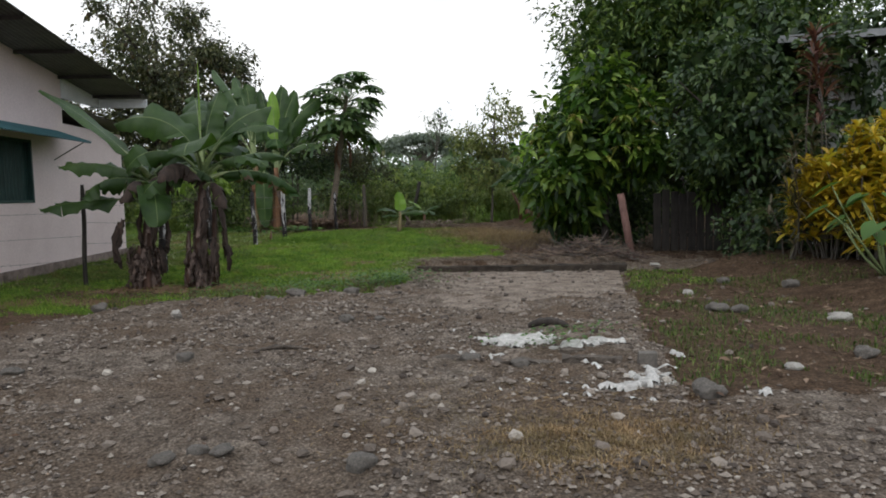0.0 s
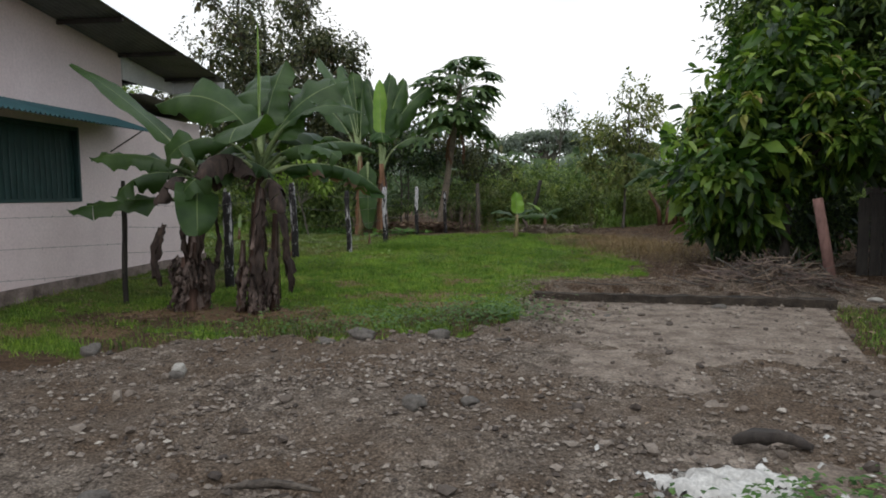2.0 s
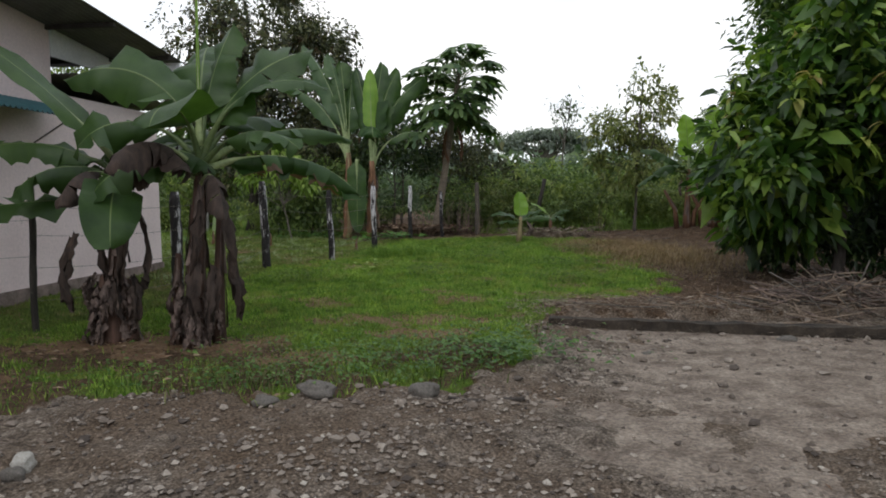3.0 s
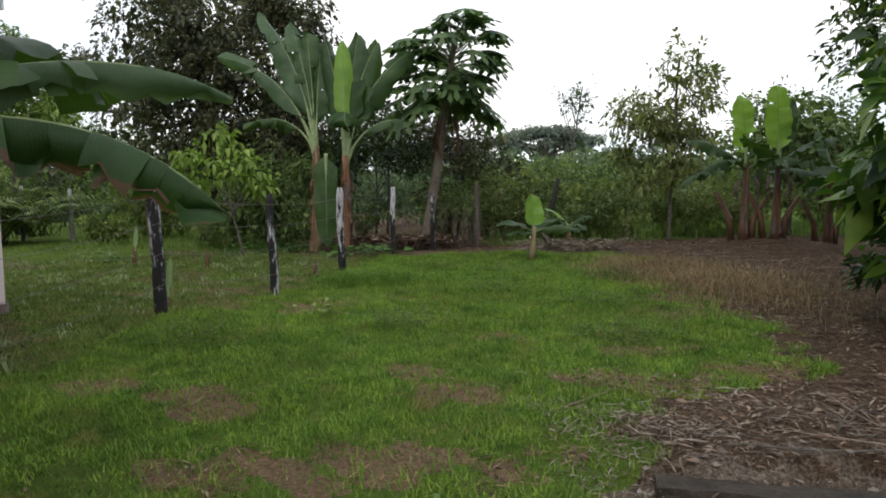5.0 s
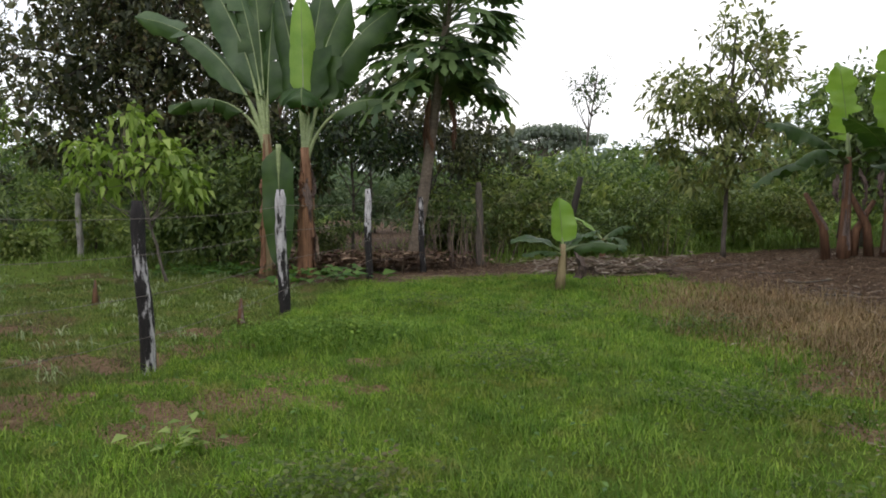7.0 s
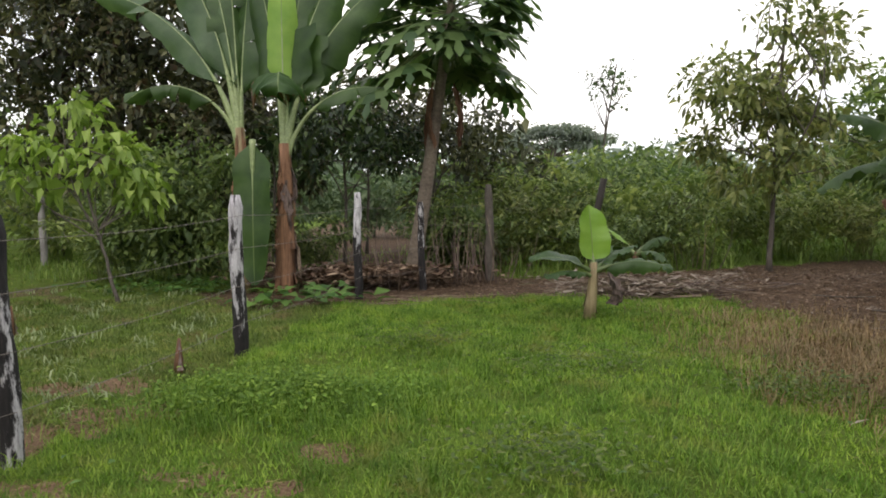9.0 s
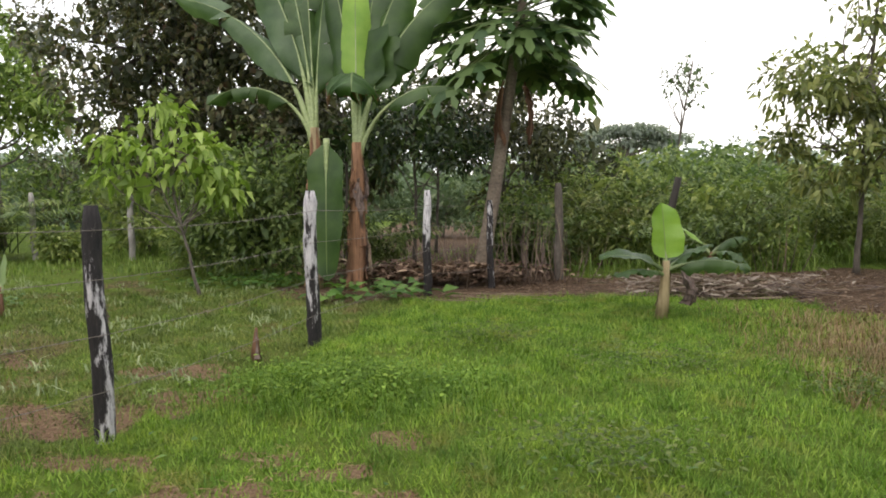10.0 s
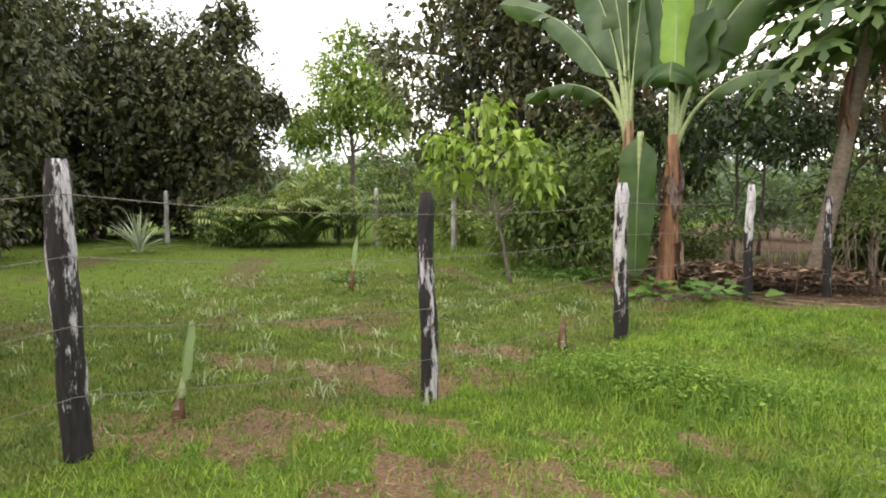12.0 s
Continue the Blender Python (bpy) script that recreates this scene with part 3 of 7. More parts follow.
M_STEM_RED = bark("streaked red banana stem", (0.05, 0.02, 0.012), (0.40, 0.21, 0.115), 0.07, 20)
M_STEM_DARK = bark("dark banana stem", (0.026, 0.014, 0.011), (0.15, 0.082, 0.058), 0.12, 14)
M_RIB_DARK = plain("dull leaf rib", (0.07, 0.11, 0.035), (0.13, 0.175, 0.06), 6, 0.5, 30, 0.1, 0.003)
M_PALESTRAW = leaf_material("bleached straw", (0.11, 0.078, 0.056), (0.21, 0.16, 0.125), (0.40, 0.34, 0.28), 0.75, 0.15)
M_SAPLING = leaf_material("sapling leaf", (0.13, 0.21, 0.035), (0.24, 0.35, 0.065), (0.37, 0.47, 0.12), 0.5, 0.38)
M_DRAIN = plain("crumbled earthy concrete", (0.055, 0.043, 0.034), (0.19, 0.155, 0.125), 7, 0.95, 40, 0.9, 0.03)
M_MID = leaf_material("mid green leaf", (0.062, 0.102, 0.034), (0.140, 0.205, 0.062), (0.27, 0.34, 0.11), 0.5, 0.34, None, 0.5)
M_YELLOWGREEN = leaf_material("yellow green leaf", (0.095, 0.145, 0.038), (0.20, 0.26, 0.070), (0.35, 0.40, 0.13), 0.5, 0.34, None, 0.5)
M_AIRY = leaf_material("airy olive leaf", (0.080, 0.108, 0.036), (0.185, 0.22, 0.070), (0.36, 0.38, 0.14), 0.5, 0.36, (0.20, 0.16, 0.07), 0.5)
M_FAR = leaf_material("far leaf", (0.060, 0.098, 0.050), (0.098, 0.145, 0.068), (0.155, 0.20, 0.095), 0.7, 0.25)
# distance haze is put into the next two leaf colours, paled and greyed
M_HAZE = leaf_material("far leaf with haze tint", (0.20, 0.24, 0.22), (0.26, 0.30, 0.28), (0.33, 0.37, 0.34), 0.8, 0.4)
M_HAZE_TREE = leaf_material("grey green leaf with haze tint", (0.17, 0.20, 0.18), (0.23, 0.26, 0.23), (0.30, 0.33, 0.28), 0.8, 0.4)
M_PAPAYA = leaf_material("papaya leaf", (0.030, 0.066, 0.026), (0.060, 0.115, 0.040), (0.12, 0.185, 0.065), 0.45, 0.34)
M_CROTON = leaf_material("yellow croton leaf", (0.42, 0.27, 0.025), (0.66, 0.46, 0.04), (0.30, 0.32, 0.04), 0.4, 0.3)
M_CORDYLINE = leaf_material("red cordyline leaf", (0.045, 0.018, 0.016), (0.12, 0.045, 0.032), (0.20, 0.10, 0.06), 0.4, 0.25)
M_CORDYLINE_DULL = leaf_material("dull brown green strap leaf", (0.035, 0.03, 0.016), (0.08, 0.075, 0.035), (0.20, 0.15, 0.09), 0.45, 0.25)
M_TARO = leaf_material("taro leaf", (0.045, 0.11, 0.024), (0.085, 0.17, 0.038), (0.14, 0.24, 0.058), 0.45, 0.3, None, 0.0, 0.25)
M_AGAVE = leaf_material("grey green blade", (0.20, 0.25, 0.17), (0.32, 0.37, 0.26), (0.44, 0.47, 0.34), 0.5, 0.1)
M_GRASS = leaf_material("grass blade", (0.078, 0.150, 0.020), (0.165, 0.285, 0.040), (0.30, 0.425, 0.085), 0.6, 0.38, (0.27, 0.25, 0.08), 0.85, 0.2)
# worn grass past the fence; tree shade is also put into its duller green
M_GRASS_WORN_SHADED = leaf_material("worn short grass blade, dulled for shade", (0.075, 0.105, 0.026), (0.135, 0.185, 0.048), (0.24, 0.28, 0.09), 0.65, 0.3, (0.24, 0.18, 0.095), 0.7, 0.15)
M_PALEWEED = leaf_material("pale weed blade", (0.16, 0.21, 0.09), (0.26, 0.32, 0.15), (0.38, 0.42, 0.24), 0.6, 0.3)
M_CLUMP = leaf_material("deep green weed", (0.070, 0.138, 0.018), (0.140, 0.250, 0.034), (0.25, 0.37, 0.064), 0.55, 0.32, None, 0.5, 0.2)
M_TALLGRASS = leaf_material("tall grass", (0.095, 0.165, 0.030), (0.18, 0.28, 0.05), (0.31, 0.39, 0.11), 0.55, 0.35)
M_DRYGRASS = leaf_material("dry grass", (0.14, 0.092, 0.048), (0.26, 0.18, 0.098), (0.42, 0.315, 0.185), 0.7, 0.2, None, 0.5, 0.15)
M_LITTER = leaf_material("dry leaf litter", (0.05, 0.028, 0.018), (0.15, 0.086, 0.052), (0.36, 0.26, 0.18), 0.8, 0.05)
M_FRUIT = plain("green fruit", (0.06, 0.11, 0.03), (0.11, 0.17, 0.05), 6, 0.45, 30, 0.1, 0.003)

# ---------------- ground ----------------
def axis(parts):
    out = [parts[0][0]]
    for a, b2, step in parts:
        out += list(np.linspace(a, b2, max(2, int(round((b2 - a) / step)) + 1))[1:])
    return np.array(out)


gx = axis([(-1500, -200, 260), (-200, -60, 28), (-60, -25, 3.5), (-25, -7, 0.5), (-7, -4, 0.09), (-4, 4.5, 0.056), (4.5, 9, 0.09), (9, 20, 0.4), (20, 60, 3.5), (60, 200, 28), (200, 1500, 260)])
gy = axis([(-1500, -200, 260), (-200, -40, 28), (-40, -3, 3), (-3, 2, 0.4), (2, 10.5, 0.056), (10.5, 28, 0.09), (28, 45, 0.4), (45, 90, 4), (90, 250, 30), (250, 1500, 250)])
GX, GY = np.meshgrid(gx, gy)
gi = (np.arange(len(gy) - 1)[:, None] * len(gx) + np.arange(len(gx) - 1)[None]).ravel()
g_geo = Geo().add(np.stack([GX.ravel(), GY.ravel(), height(GX.ravel(), GY.ravel())], -1), np.stack([gi, gi + 1, gi + 1 + len(gx), gi + len(gx)], -1))
ground = new("ground", g_geo.mesh("ground", M_GROUND))
tagged(ground, "trodden lawn, gravel drive and brown soil", "ground", kind="structure")
lay = ground.data.color_attributes.new("cover", 'FLOAT_COLOR', 'POINT')
c_l, c_g, c_d = covers(GX.ravel(), GY.ravel())
past_fence = sstep(0.0, 0.6, np.interp(GY.ravel(), FENCE_Y, FENCE_X) - GX.ravel()) * (GY.ravel() > 13.5) * (1 - sstep(28, 30, GY.ravel()))
worn = np.maximum(bare(GX.ravel(), GY.ravel()), past_fence * (0.10 + 0.32 * sstep(-0.1, 0.7, wave(GX.ravel(), GY.ravel(), 0.9, 12.0) + 0.5 * wave(GX.ravel(), GY.ravel(), 0.3, 5.0))))
lay.data.foreach_set("color", np.stack([c_l, c_g, worn, chalk(GX.ravel(), GY.ravel())], -1).astype(np.float32).ravel())


# ---------------- trees and shrubs ----------------
def crown(geo, blobs, clumps, per, length, width, spread, sag=0.25, long=False, gap=0.35, up=0.15, fill=0.45, core=0.5, spare=True):
    """Leaves in clumps near the skin of a few ellipsoids, with gaps, and broad ones inside; returns the clumps' middles."""
    size = np.array([(b2[3] * b2[4] * b2[5]) ** (2 / 3) for b2 in blobs])
    pick = rng.choice(len(blobs), clumps * 2, p=size / size.sum())
    B = np.array(blobs, float)[pick]
    d = unit(rng.normal(0, 1, (len(pick), 3)))
    r = rng.random(len(pick)) ** fill
    lump = 1 + 0.22 * np.sin(d[:, 0] * 5 + B[:, 0] * 3) * np.sin(d[:, 1] * 4 + B[:, 1] * 5 + d[:, 2] * 6)
    C = B[:, :3] + d * B[:, 3:6] * (r * lump)[:, None]
    keep = (wave(C[:, 0] + C[:, 2], C[:, 1] - 0.7 * C[:, 2], 0.55 + 0.12 * B[0, 3], 1.0) > -1 + gap) & (C[:, 2] > 0.12)
    C, d, B = C[keep][:clumps], d[keep][:clumps], B[keep][:clumps]
    n = len(C)
    off = unit(rng.normal(0, 1, (n * per, 3)))
    P = np.repeat(C, per, 0) + off * (rng.random((n * per, 1)) ** 0.6 * 1.35) * np.array(spread) * np.ones(3)
    P[:, 2] = np.maximum(P[:, 2], 0.05)
    out = unit(P - np.repeat(B[:, :3], per, 0))
    D = unit(off * 0.55 + out * 0.4 + rng.normal(0, 0.4, P.shape) + np.array([0, 0, up - sag]))
    N = unit(rng.normal(0, 0.5, P.shape) + np.array([0, 0, 0.75]) + out * 0.7)
    k = rng.uniform(0.65, 1.25, len(P))
    leaves(geo, P, D, N, length * k, width * k * rng.uniform(0.85, 1.15, len(P)), sag, 0.12, long, spare)
    m = int(n * per * 0.3 * core)
    if m:
        B = np.array(blobs, float)[rng.choice(len(blobs), m, p=size / size.sum())]
        P = B[:, :3] + unit(rng.normal(0, 1, (m, 3))) * B[:, 3:6] * (rng.random(m) ** 0.4 * 0.82)[:, None]
        P[:, 2] = np.maximum(P[:, 2], 0.15)
        leaves(geo, P, rng.normal(0, 1, (m, 3)) + np.array([0, 0, -0.4]), rng.normal(0, 0.8, (m, 3)) + np.array([0, 0, 0.5]), length * rng.uniform(1.3, 2.0, m), width * rng.uniform(1.8, 2.8, m), 0.3, 0.1, False, True)
    return C


def lumps(blobs, n, size, seed):
    """The blobs with smaller ones budding from their skin, for an uneven outline."""
    r2 = np.random.default_rng(seed)
    out = list(blobs)
    for _ in range(n):
        b2 = blobs[r2.integers(len(blobs))]
        d = unit(r2.normal(0, 1, 3) + np.array([0, 0, 0.45]))
        k = size * r2.uniform(0.5, 1.1)
        out.append((b2[0] + d[0] * b2[3], b2[1] + d[1] * b2[4], max(b2[2] + d[2] * b2[5], 0.6), k * b2[3], k * b2[4], k * b2[5]))
    return out


def bent(a, b2, sway, n=6):
    """Points from a to b2 with a bend."""
    a, b2 = np.array(a, float), np.array(b2, float)
    k = np.linspace(0, 1, n)[:, None]
    w = rng.normal(0, 1, 3) * sway * np.linalg.norm(b2 - a)
    return a + (b2 - a) * k + np.sin(k * np.pi) * w


def tree(name, label, category, x, y, blobs, leaf, clumps, per, length, width, spread, wood=None, trunk=None, radius=0.1, limbs=10, sides=7, group="", budding=0, **kw):
    """A rooted plant: trunk (points in its own metres), limbs that reach into the crown, and the crown's leaves."""
    wood = wood or M_BARK
    root = thing(name, x, y, gz(x, y) - 0.03, label, category, group)
    g = Geo()
    if budding:
        blobs = lumps(blobs, budding, 0.38, int(abs(x * 37 + y * 11)))
    C = crown(g, blobs, clumps, per, length, width, spread, **kw)
    part("crown", g, leaf, root)
    if trunk is None:
        trunk = [(0, 0, 0), (0.02 * blobs[0][2], 0, blobs[0][2] * 0.5), (blobs[0][0], blobs[0][1], blobs[0][2])]
    T = np.array(trunk, float)
    k = np.linspace(0, len(T) - 1, 4 * len(T))
    T = np.stack([np.interp(k, np.arange(len(T)), T[:, i]) for i in range(3)], -1)
    T[1:-1, :2] += rng.normal(0, radius * 0.18, (len(T) - 2, 2))
    rad = np.linspace(1.0, 0.45, len(T)) * radius
    rad[0] *= 1.35
    part("trunk", tube(Geo(), T, rad, sides, 0.05), wood, root)
    if limbs and len(C):
        for c in C[rng.choice(len(C), min(limbs, len(C)), replace=False)]:
            s = T[int(rng.uniform(0.45, 1.0) * (len(T) - 1))]
            pts = bent(s, c, 0.09)
            part("branch", tube(Geo(), pts, np.linspace(radius * 0.42, radius * 0.1, len(pts)), 5, 0.05, False), wood, root)
    return root


# ---------------- banana plants ----------------
def blade_mesh(name, az, e0, e1, L, W, mat, tears, petiole=0.16, curl=0.0, fold=24, roll=0.0):
    """One banana leaf from the origin: an arched rib and a blade that hangs from it, torn across in places."""
    n = 22
    s = np.linspace(0, 1, n)
    el = np.radians(e0 + (e1 - e0) * s ** 1.25)
    a = np.radians(az + curl * s * s)
    step = np.stack([np.cos(el) * np.cos(a), np.cos(el) * np.sin(a), np.sin(el)], -1) * L / (n - 1)
    P = np.concatenate([np.zeros((1, 3)), np.cumsum((step[:-1] + step[1:]) / 2, 0)])
    T = unit(np.gradient(P, axis=0))
    S = np.stack([np.sin(a), -np.cos(a), np.zeros(n)], -1)
    N = unit(np.cross(S, T))
    cr, sr = math.cos(math.radians(roll)), math.sin(math.radians(roll))
    S, N = S * cr + N * sr, N * cr - S * sr
    u = np.clip((s - petiole) / (1 - petiole), 0, 1)
    wid = W / 2 * np.clip(np.minimum(1.0, (u / 0.12)) ** 0.55, 0, 1) * np.sqrt(np.clip(1 - (np.maximum(u - 0.38, 0) / 0.621) ** 2.3, 0, 1))
    verts, faces, uvs = [], [], []
    cols = (0.0, 0.35, 0.7, 1.0)
    for side in (-1, 1):
        cuts = sorted(set([int(petiole * n), n - 1] + [int(v) for v in rng.uniform(petiole * n + 2, n - 2, tears)]))
        for i0, i1 in zip(cuts[:-1], cuts[1:]):
            if i1 - i0 < 1:
                continue
            hang = np.radians(fold + rng.uniform(-22, 28 + 4 * tears) - 14 * (tears == 0))
            slip = rng.uniform(-0.03, 0.06)
            rows = list(range(i0, i1 + 1))
            start = len(verts)
            for r in rows:
                for q in cols:
                    w = wid[r] * q
                    if tears and r in (i0, i1) and r not in (cuts[0], cuts[-1]):
                        w *= 0.97
                    h = hang * (0.35 + 0.9 * q)
                    ripple = (0.075 if tears else 0.015) * W * q * math.sin(r * 2.1 + side * az) + (0.10 if tears else 0.05) * W * q * math.sin(r * 0.75 + az + side)
                    back = slip * q * (0 if r in (cuts[0], cuts[-1]) else 1)
                    verts.append(P[r] + S[r] * side * w * math.cos(h) - N[r] * (w * math.sin(h) - ripple) + T[r] * (back + 0.04 * q * W - (0.03 * q * L / n if tears and r == i1 else 0)))
                    uvs.append((s[r] * L, side * q))
            m = len(cols)
            for i in range(len(rows) - 1):
                for j in range(m - 1):
                    f = (start + i * m + j, start + i * m + j + 1, start + (i + 1) * m + j + 1, start + (i + 1) * m + j)
                    faces.append(f if side > 0 else f[::-1])
    me = bpy.data.meshes.new(name)
    me.from_pydata([tuple(v) for v in verts], [], faces)
    lay2 = me.uv_layers.new(name="blade")
    idx = np.zeros(len(me.loops), np.int32)
    me.loops.foreach_get("vertex_index", idx)
    lay2.data.foreach_set("uv", np.array(uvs, np.float32)[idx].ravel())
    me.polygons.foreach_set("use_smooth", np.ones(len(me.polygons), bool))
    me.materials.append(mat)
    rib = tube(Geo(), P - N * 0.008, np.interp(s, (0, 0.2, max(petiole, 0.22), max(petiole, 0.22) + 0.1, 1), (0.052, 0.034, 0.022, 0.010, 0.003)) * (0.45 + 0.28 * L), 6)
    return me, rib


def banana_leaf(parent, at, az, e0, e1, L, W, mat=None, tears=2, petiole=0.16, curl=0.0, fold=24, roll=None, label=""):
    roll = rng.uniform(-14, 14) if roll is None else roll
    me, rib = blade_mesh("leaf", az, e0, e1, L, W, mat or M_BANANA, tears, petiole, curl, fold, roll)
    ob = part("leaf", me, None, parent, label)
    ob.location = at
    part("rib", rib, M_RIB if L > 1.95 or mat else M_RIB_DARK, ob)
    return ob


def dead_leaf(parent, at, az, L, W, flare=0.12, mat=None):
    """A withered, crumpled leaf that hangs down the stem, torn to a ragged end."""
    n, q = 12, np.linspace(-1, 1, 7)
    k = np.linspace(0, 1, n)
    a = math.radians(az)
    out = np.array([math.cos(a), math.sin(a), 0])
    side = np.array([-math.sin(a), math.cos(a), 0])
    sway = rng.normal(0, 0.12) * L
    P = np.array(at) + out[None] * (flare * np.sin(k * 2.6))[:, None] + side[None] * (sway * k ** 2)[:, None] - np.array([0, 0, L])[None] * k[:, None]
    w = (W * np.interp(k, (0, 0.25, 0.6, 1), (0.25, 1.0, 0.85, 0.35)) * rng.uniform(0.75, 1.2, n))[:, None]
    pleat = 0.35 * W * np.sin(q * 5.0 + rng.uniform(0, 6)) * rng.uniform(0.5, 1.0)
    v = P[:, None] + side * (q[None, :, None] * w[:, None] / 2) + out * pleat[None, :, None] * k[:, None, None] ** 0.5 + rng.normal(0, 0.012, (n, 7, 3))
    v[-1, :, 2] += rng.uniform(-0.12, 0.16, 7) * L
    i = (np.arange(n - 1)[:, None] * 7 + np.arange(6)[None]).ravel()
    g = Geo().add(v.reshape(-1, 3), np.stack([i, i + 1, i + 8, i + 7], -1))
    return part("dead_leaf", g, mat or M_DEAD, parent, "withered brown hanging leaf")


def stem(parent, pts, radii, mat, label="", strips=10, strip_mat=None, flare=0.012):
    """A stem wrapped in overlapping dry sheaths."""
    g = tube(Geo(), pts, radii, 12, 0.04)
    ob = part("stem", g, mat, parent, label)
    pts, radii = np.array(pts, float), np.array(radii, float)
    if strips:
        for _ in range(strips):
            a, k0 = rng.uniform(0, 6.28), rng.uniform(0.0, 0.75)
            ln = rng.uniform(0.15, 0.45)
            w = rng.uniform(0.2, 0.6)
            rows = []
            for i in range(6):
                kk = min(k0 + ln * i / 5, 1.0) * (len(pts) - 1)
                c = np.array([np.interp(kk, np.arange(len(pts)), pts[:, j]) for j in range(3)])
                r = np.interp(kk, np.arange(len(pts)), radii) * 1.05 + 0.006 + flare * max(0, 2 - i) * rng.random() + 0.008 * rng.random()
                for q in (-1, -0.33, 0.33, 1):
                    t = a + q * w * (1 - 0.12 * i) / 1.4
                    rows.append(c + r * np.array([math.cos(t), math.sin(t), 0]))
            i = (np.arange(5)[:, None] * 4 + np.arange(3)[None]).ravel()
            part("sheath", Geo().add(rows, np.stack([i, i + 1, i + 5, i + 4], -1)), strip_mat or M_DEAD, ob)
    return ob


# banana clump beside the pink house
def house_banana(name, x, y, label, lean, h, leaf_rows, dead, r=0.15, extra=()):
    b = thing(name, x, y, gz(x, y) - 0.04, label, "banana plant", "banana plants beside the house")
    k = np.linspace(0, 1, 8)
    pts = np.stack([lean[0] * k ** 1.5, lean[1] * k ** 1.5, h * k], -1)
    stem(b, pts, np.interp(k, (0, 0.15, 1), (1.35, 1.05, 0.5)) * r, M_STEM_DARK, strips=16, flare=0.03)
    top = pts[-1]
    for row in leaf_rows:
        banana_leaf(b, (top[0], top[1], top[2] + row[0]), *row[1:])
    for at, az, L, W in dead:
        dead_leaf(b, (top[0] + at[0], top[1] + at[1], at[2]), az, L, W, 0.10, M_WITHERED)
    for _ in range(34):
        a, z0, ro = rng.uniform(0, 6.283), rng.uniform(0.22, 0.78), rng.uniform(0.10, 0.22)
        dead_leaf(b, (ro * math.cos(a), ro * math.sin(a), z0), math.degrees(a) + rng.normal(0, 25), rng.uniform(0.22, 0.45), rng.uniform(0.05, 0.13), 0.07)
    for dx, dy, hh, rr in extra:
        kk = np.linspace(0, 1, 6)
        stem(b, np.stack([dx + 0.06 * kk, dy + 0 * kk, hh * kk], -1), np.interp(kk, (0, 0.2, 1), (1.3, 1.0, 0.5)) * rr, M_STEM_DARK, strips=6)
    return b


house_banana("banana_plant", -2.42, 12.4, "banana plant with torn drooping leaves and shaggy brown stem", (0.16, 0.0), 1.75, [
    (0.15, 178, 50, 30, 2.15, 0.40, None, 0, 0.2, 0, 22, 10),
    (0.05, 182, 34, -18, 1.45, 0.44, None, 1, 0.16, 0, 24, 22),
    (-0.25, 182, 6, -16, 1.7, 0.40, None, 1, 0.3, 0, 20, 24),
    (0.0, 200, 30, -62, 1.15, 0.50, None, 2, 0.16, 0, 26, 30),
    (-0.1, 285, 15, -88, 1.25, 0.55, None, 0, 0.3, 0, 8, 5),
    (0.1, 60, 45, -15, 1.5, 0.55, None, 2),
    (0.1, 15, 40, -35, 1.3, 0.55, None, 2, 0.16, 0, 24, -25),
    (0.1, 120, 40, -40, 1.3, 0.55, None, 2),
    (0.0, 330, 50, -60, 1.2, 0.5, M_WITHERED, 3, 0.3, 0, 38, 10, "withered brown leaf"),
    (-0.05, 250, 35, -80, 1.0, 0.4, M_WITHERED, 3, 0.3, 0, 50, 0, "withered brown leaf"),
    (0.1, 345, 35, -50, 1.2, 0.5, None, 3, 0.16, 0, 24, -20),
], [((-0.1, -0.1, 1.5), 200, 0.75, 0.14), ((-0.5, -0.1, 1.15), 215, 0.7, 0.16), ((-0.42, -0.15, 1.2), 240, 0.6, 0.12), ((0.05, -0.15, 1.45), 290, 0.8, 0.14), ((0.12, 0, 1.5), 20, 0.9, 0.15), ((0.0, -0.12, 0.8), 250, 0.5, 0.13), ((0.1, -0.1, 0.75), 320, 0.5, 0.13)], 0.10,
    [(-0.1, -0.05, 0.75, 0.1), (0.12, 0.05, 0.7, 0.1), (0.02, -0.1, 0.6, 0.09)])
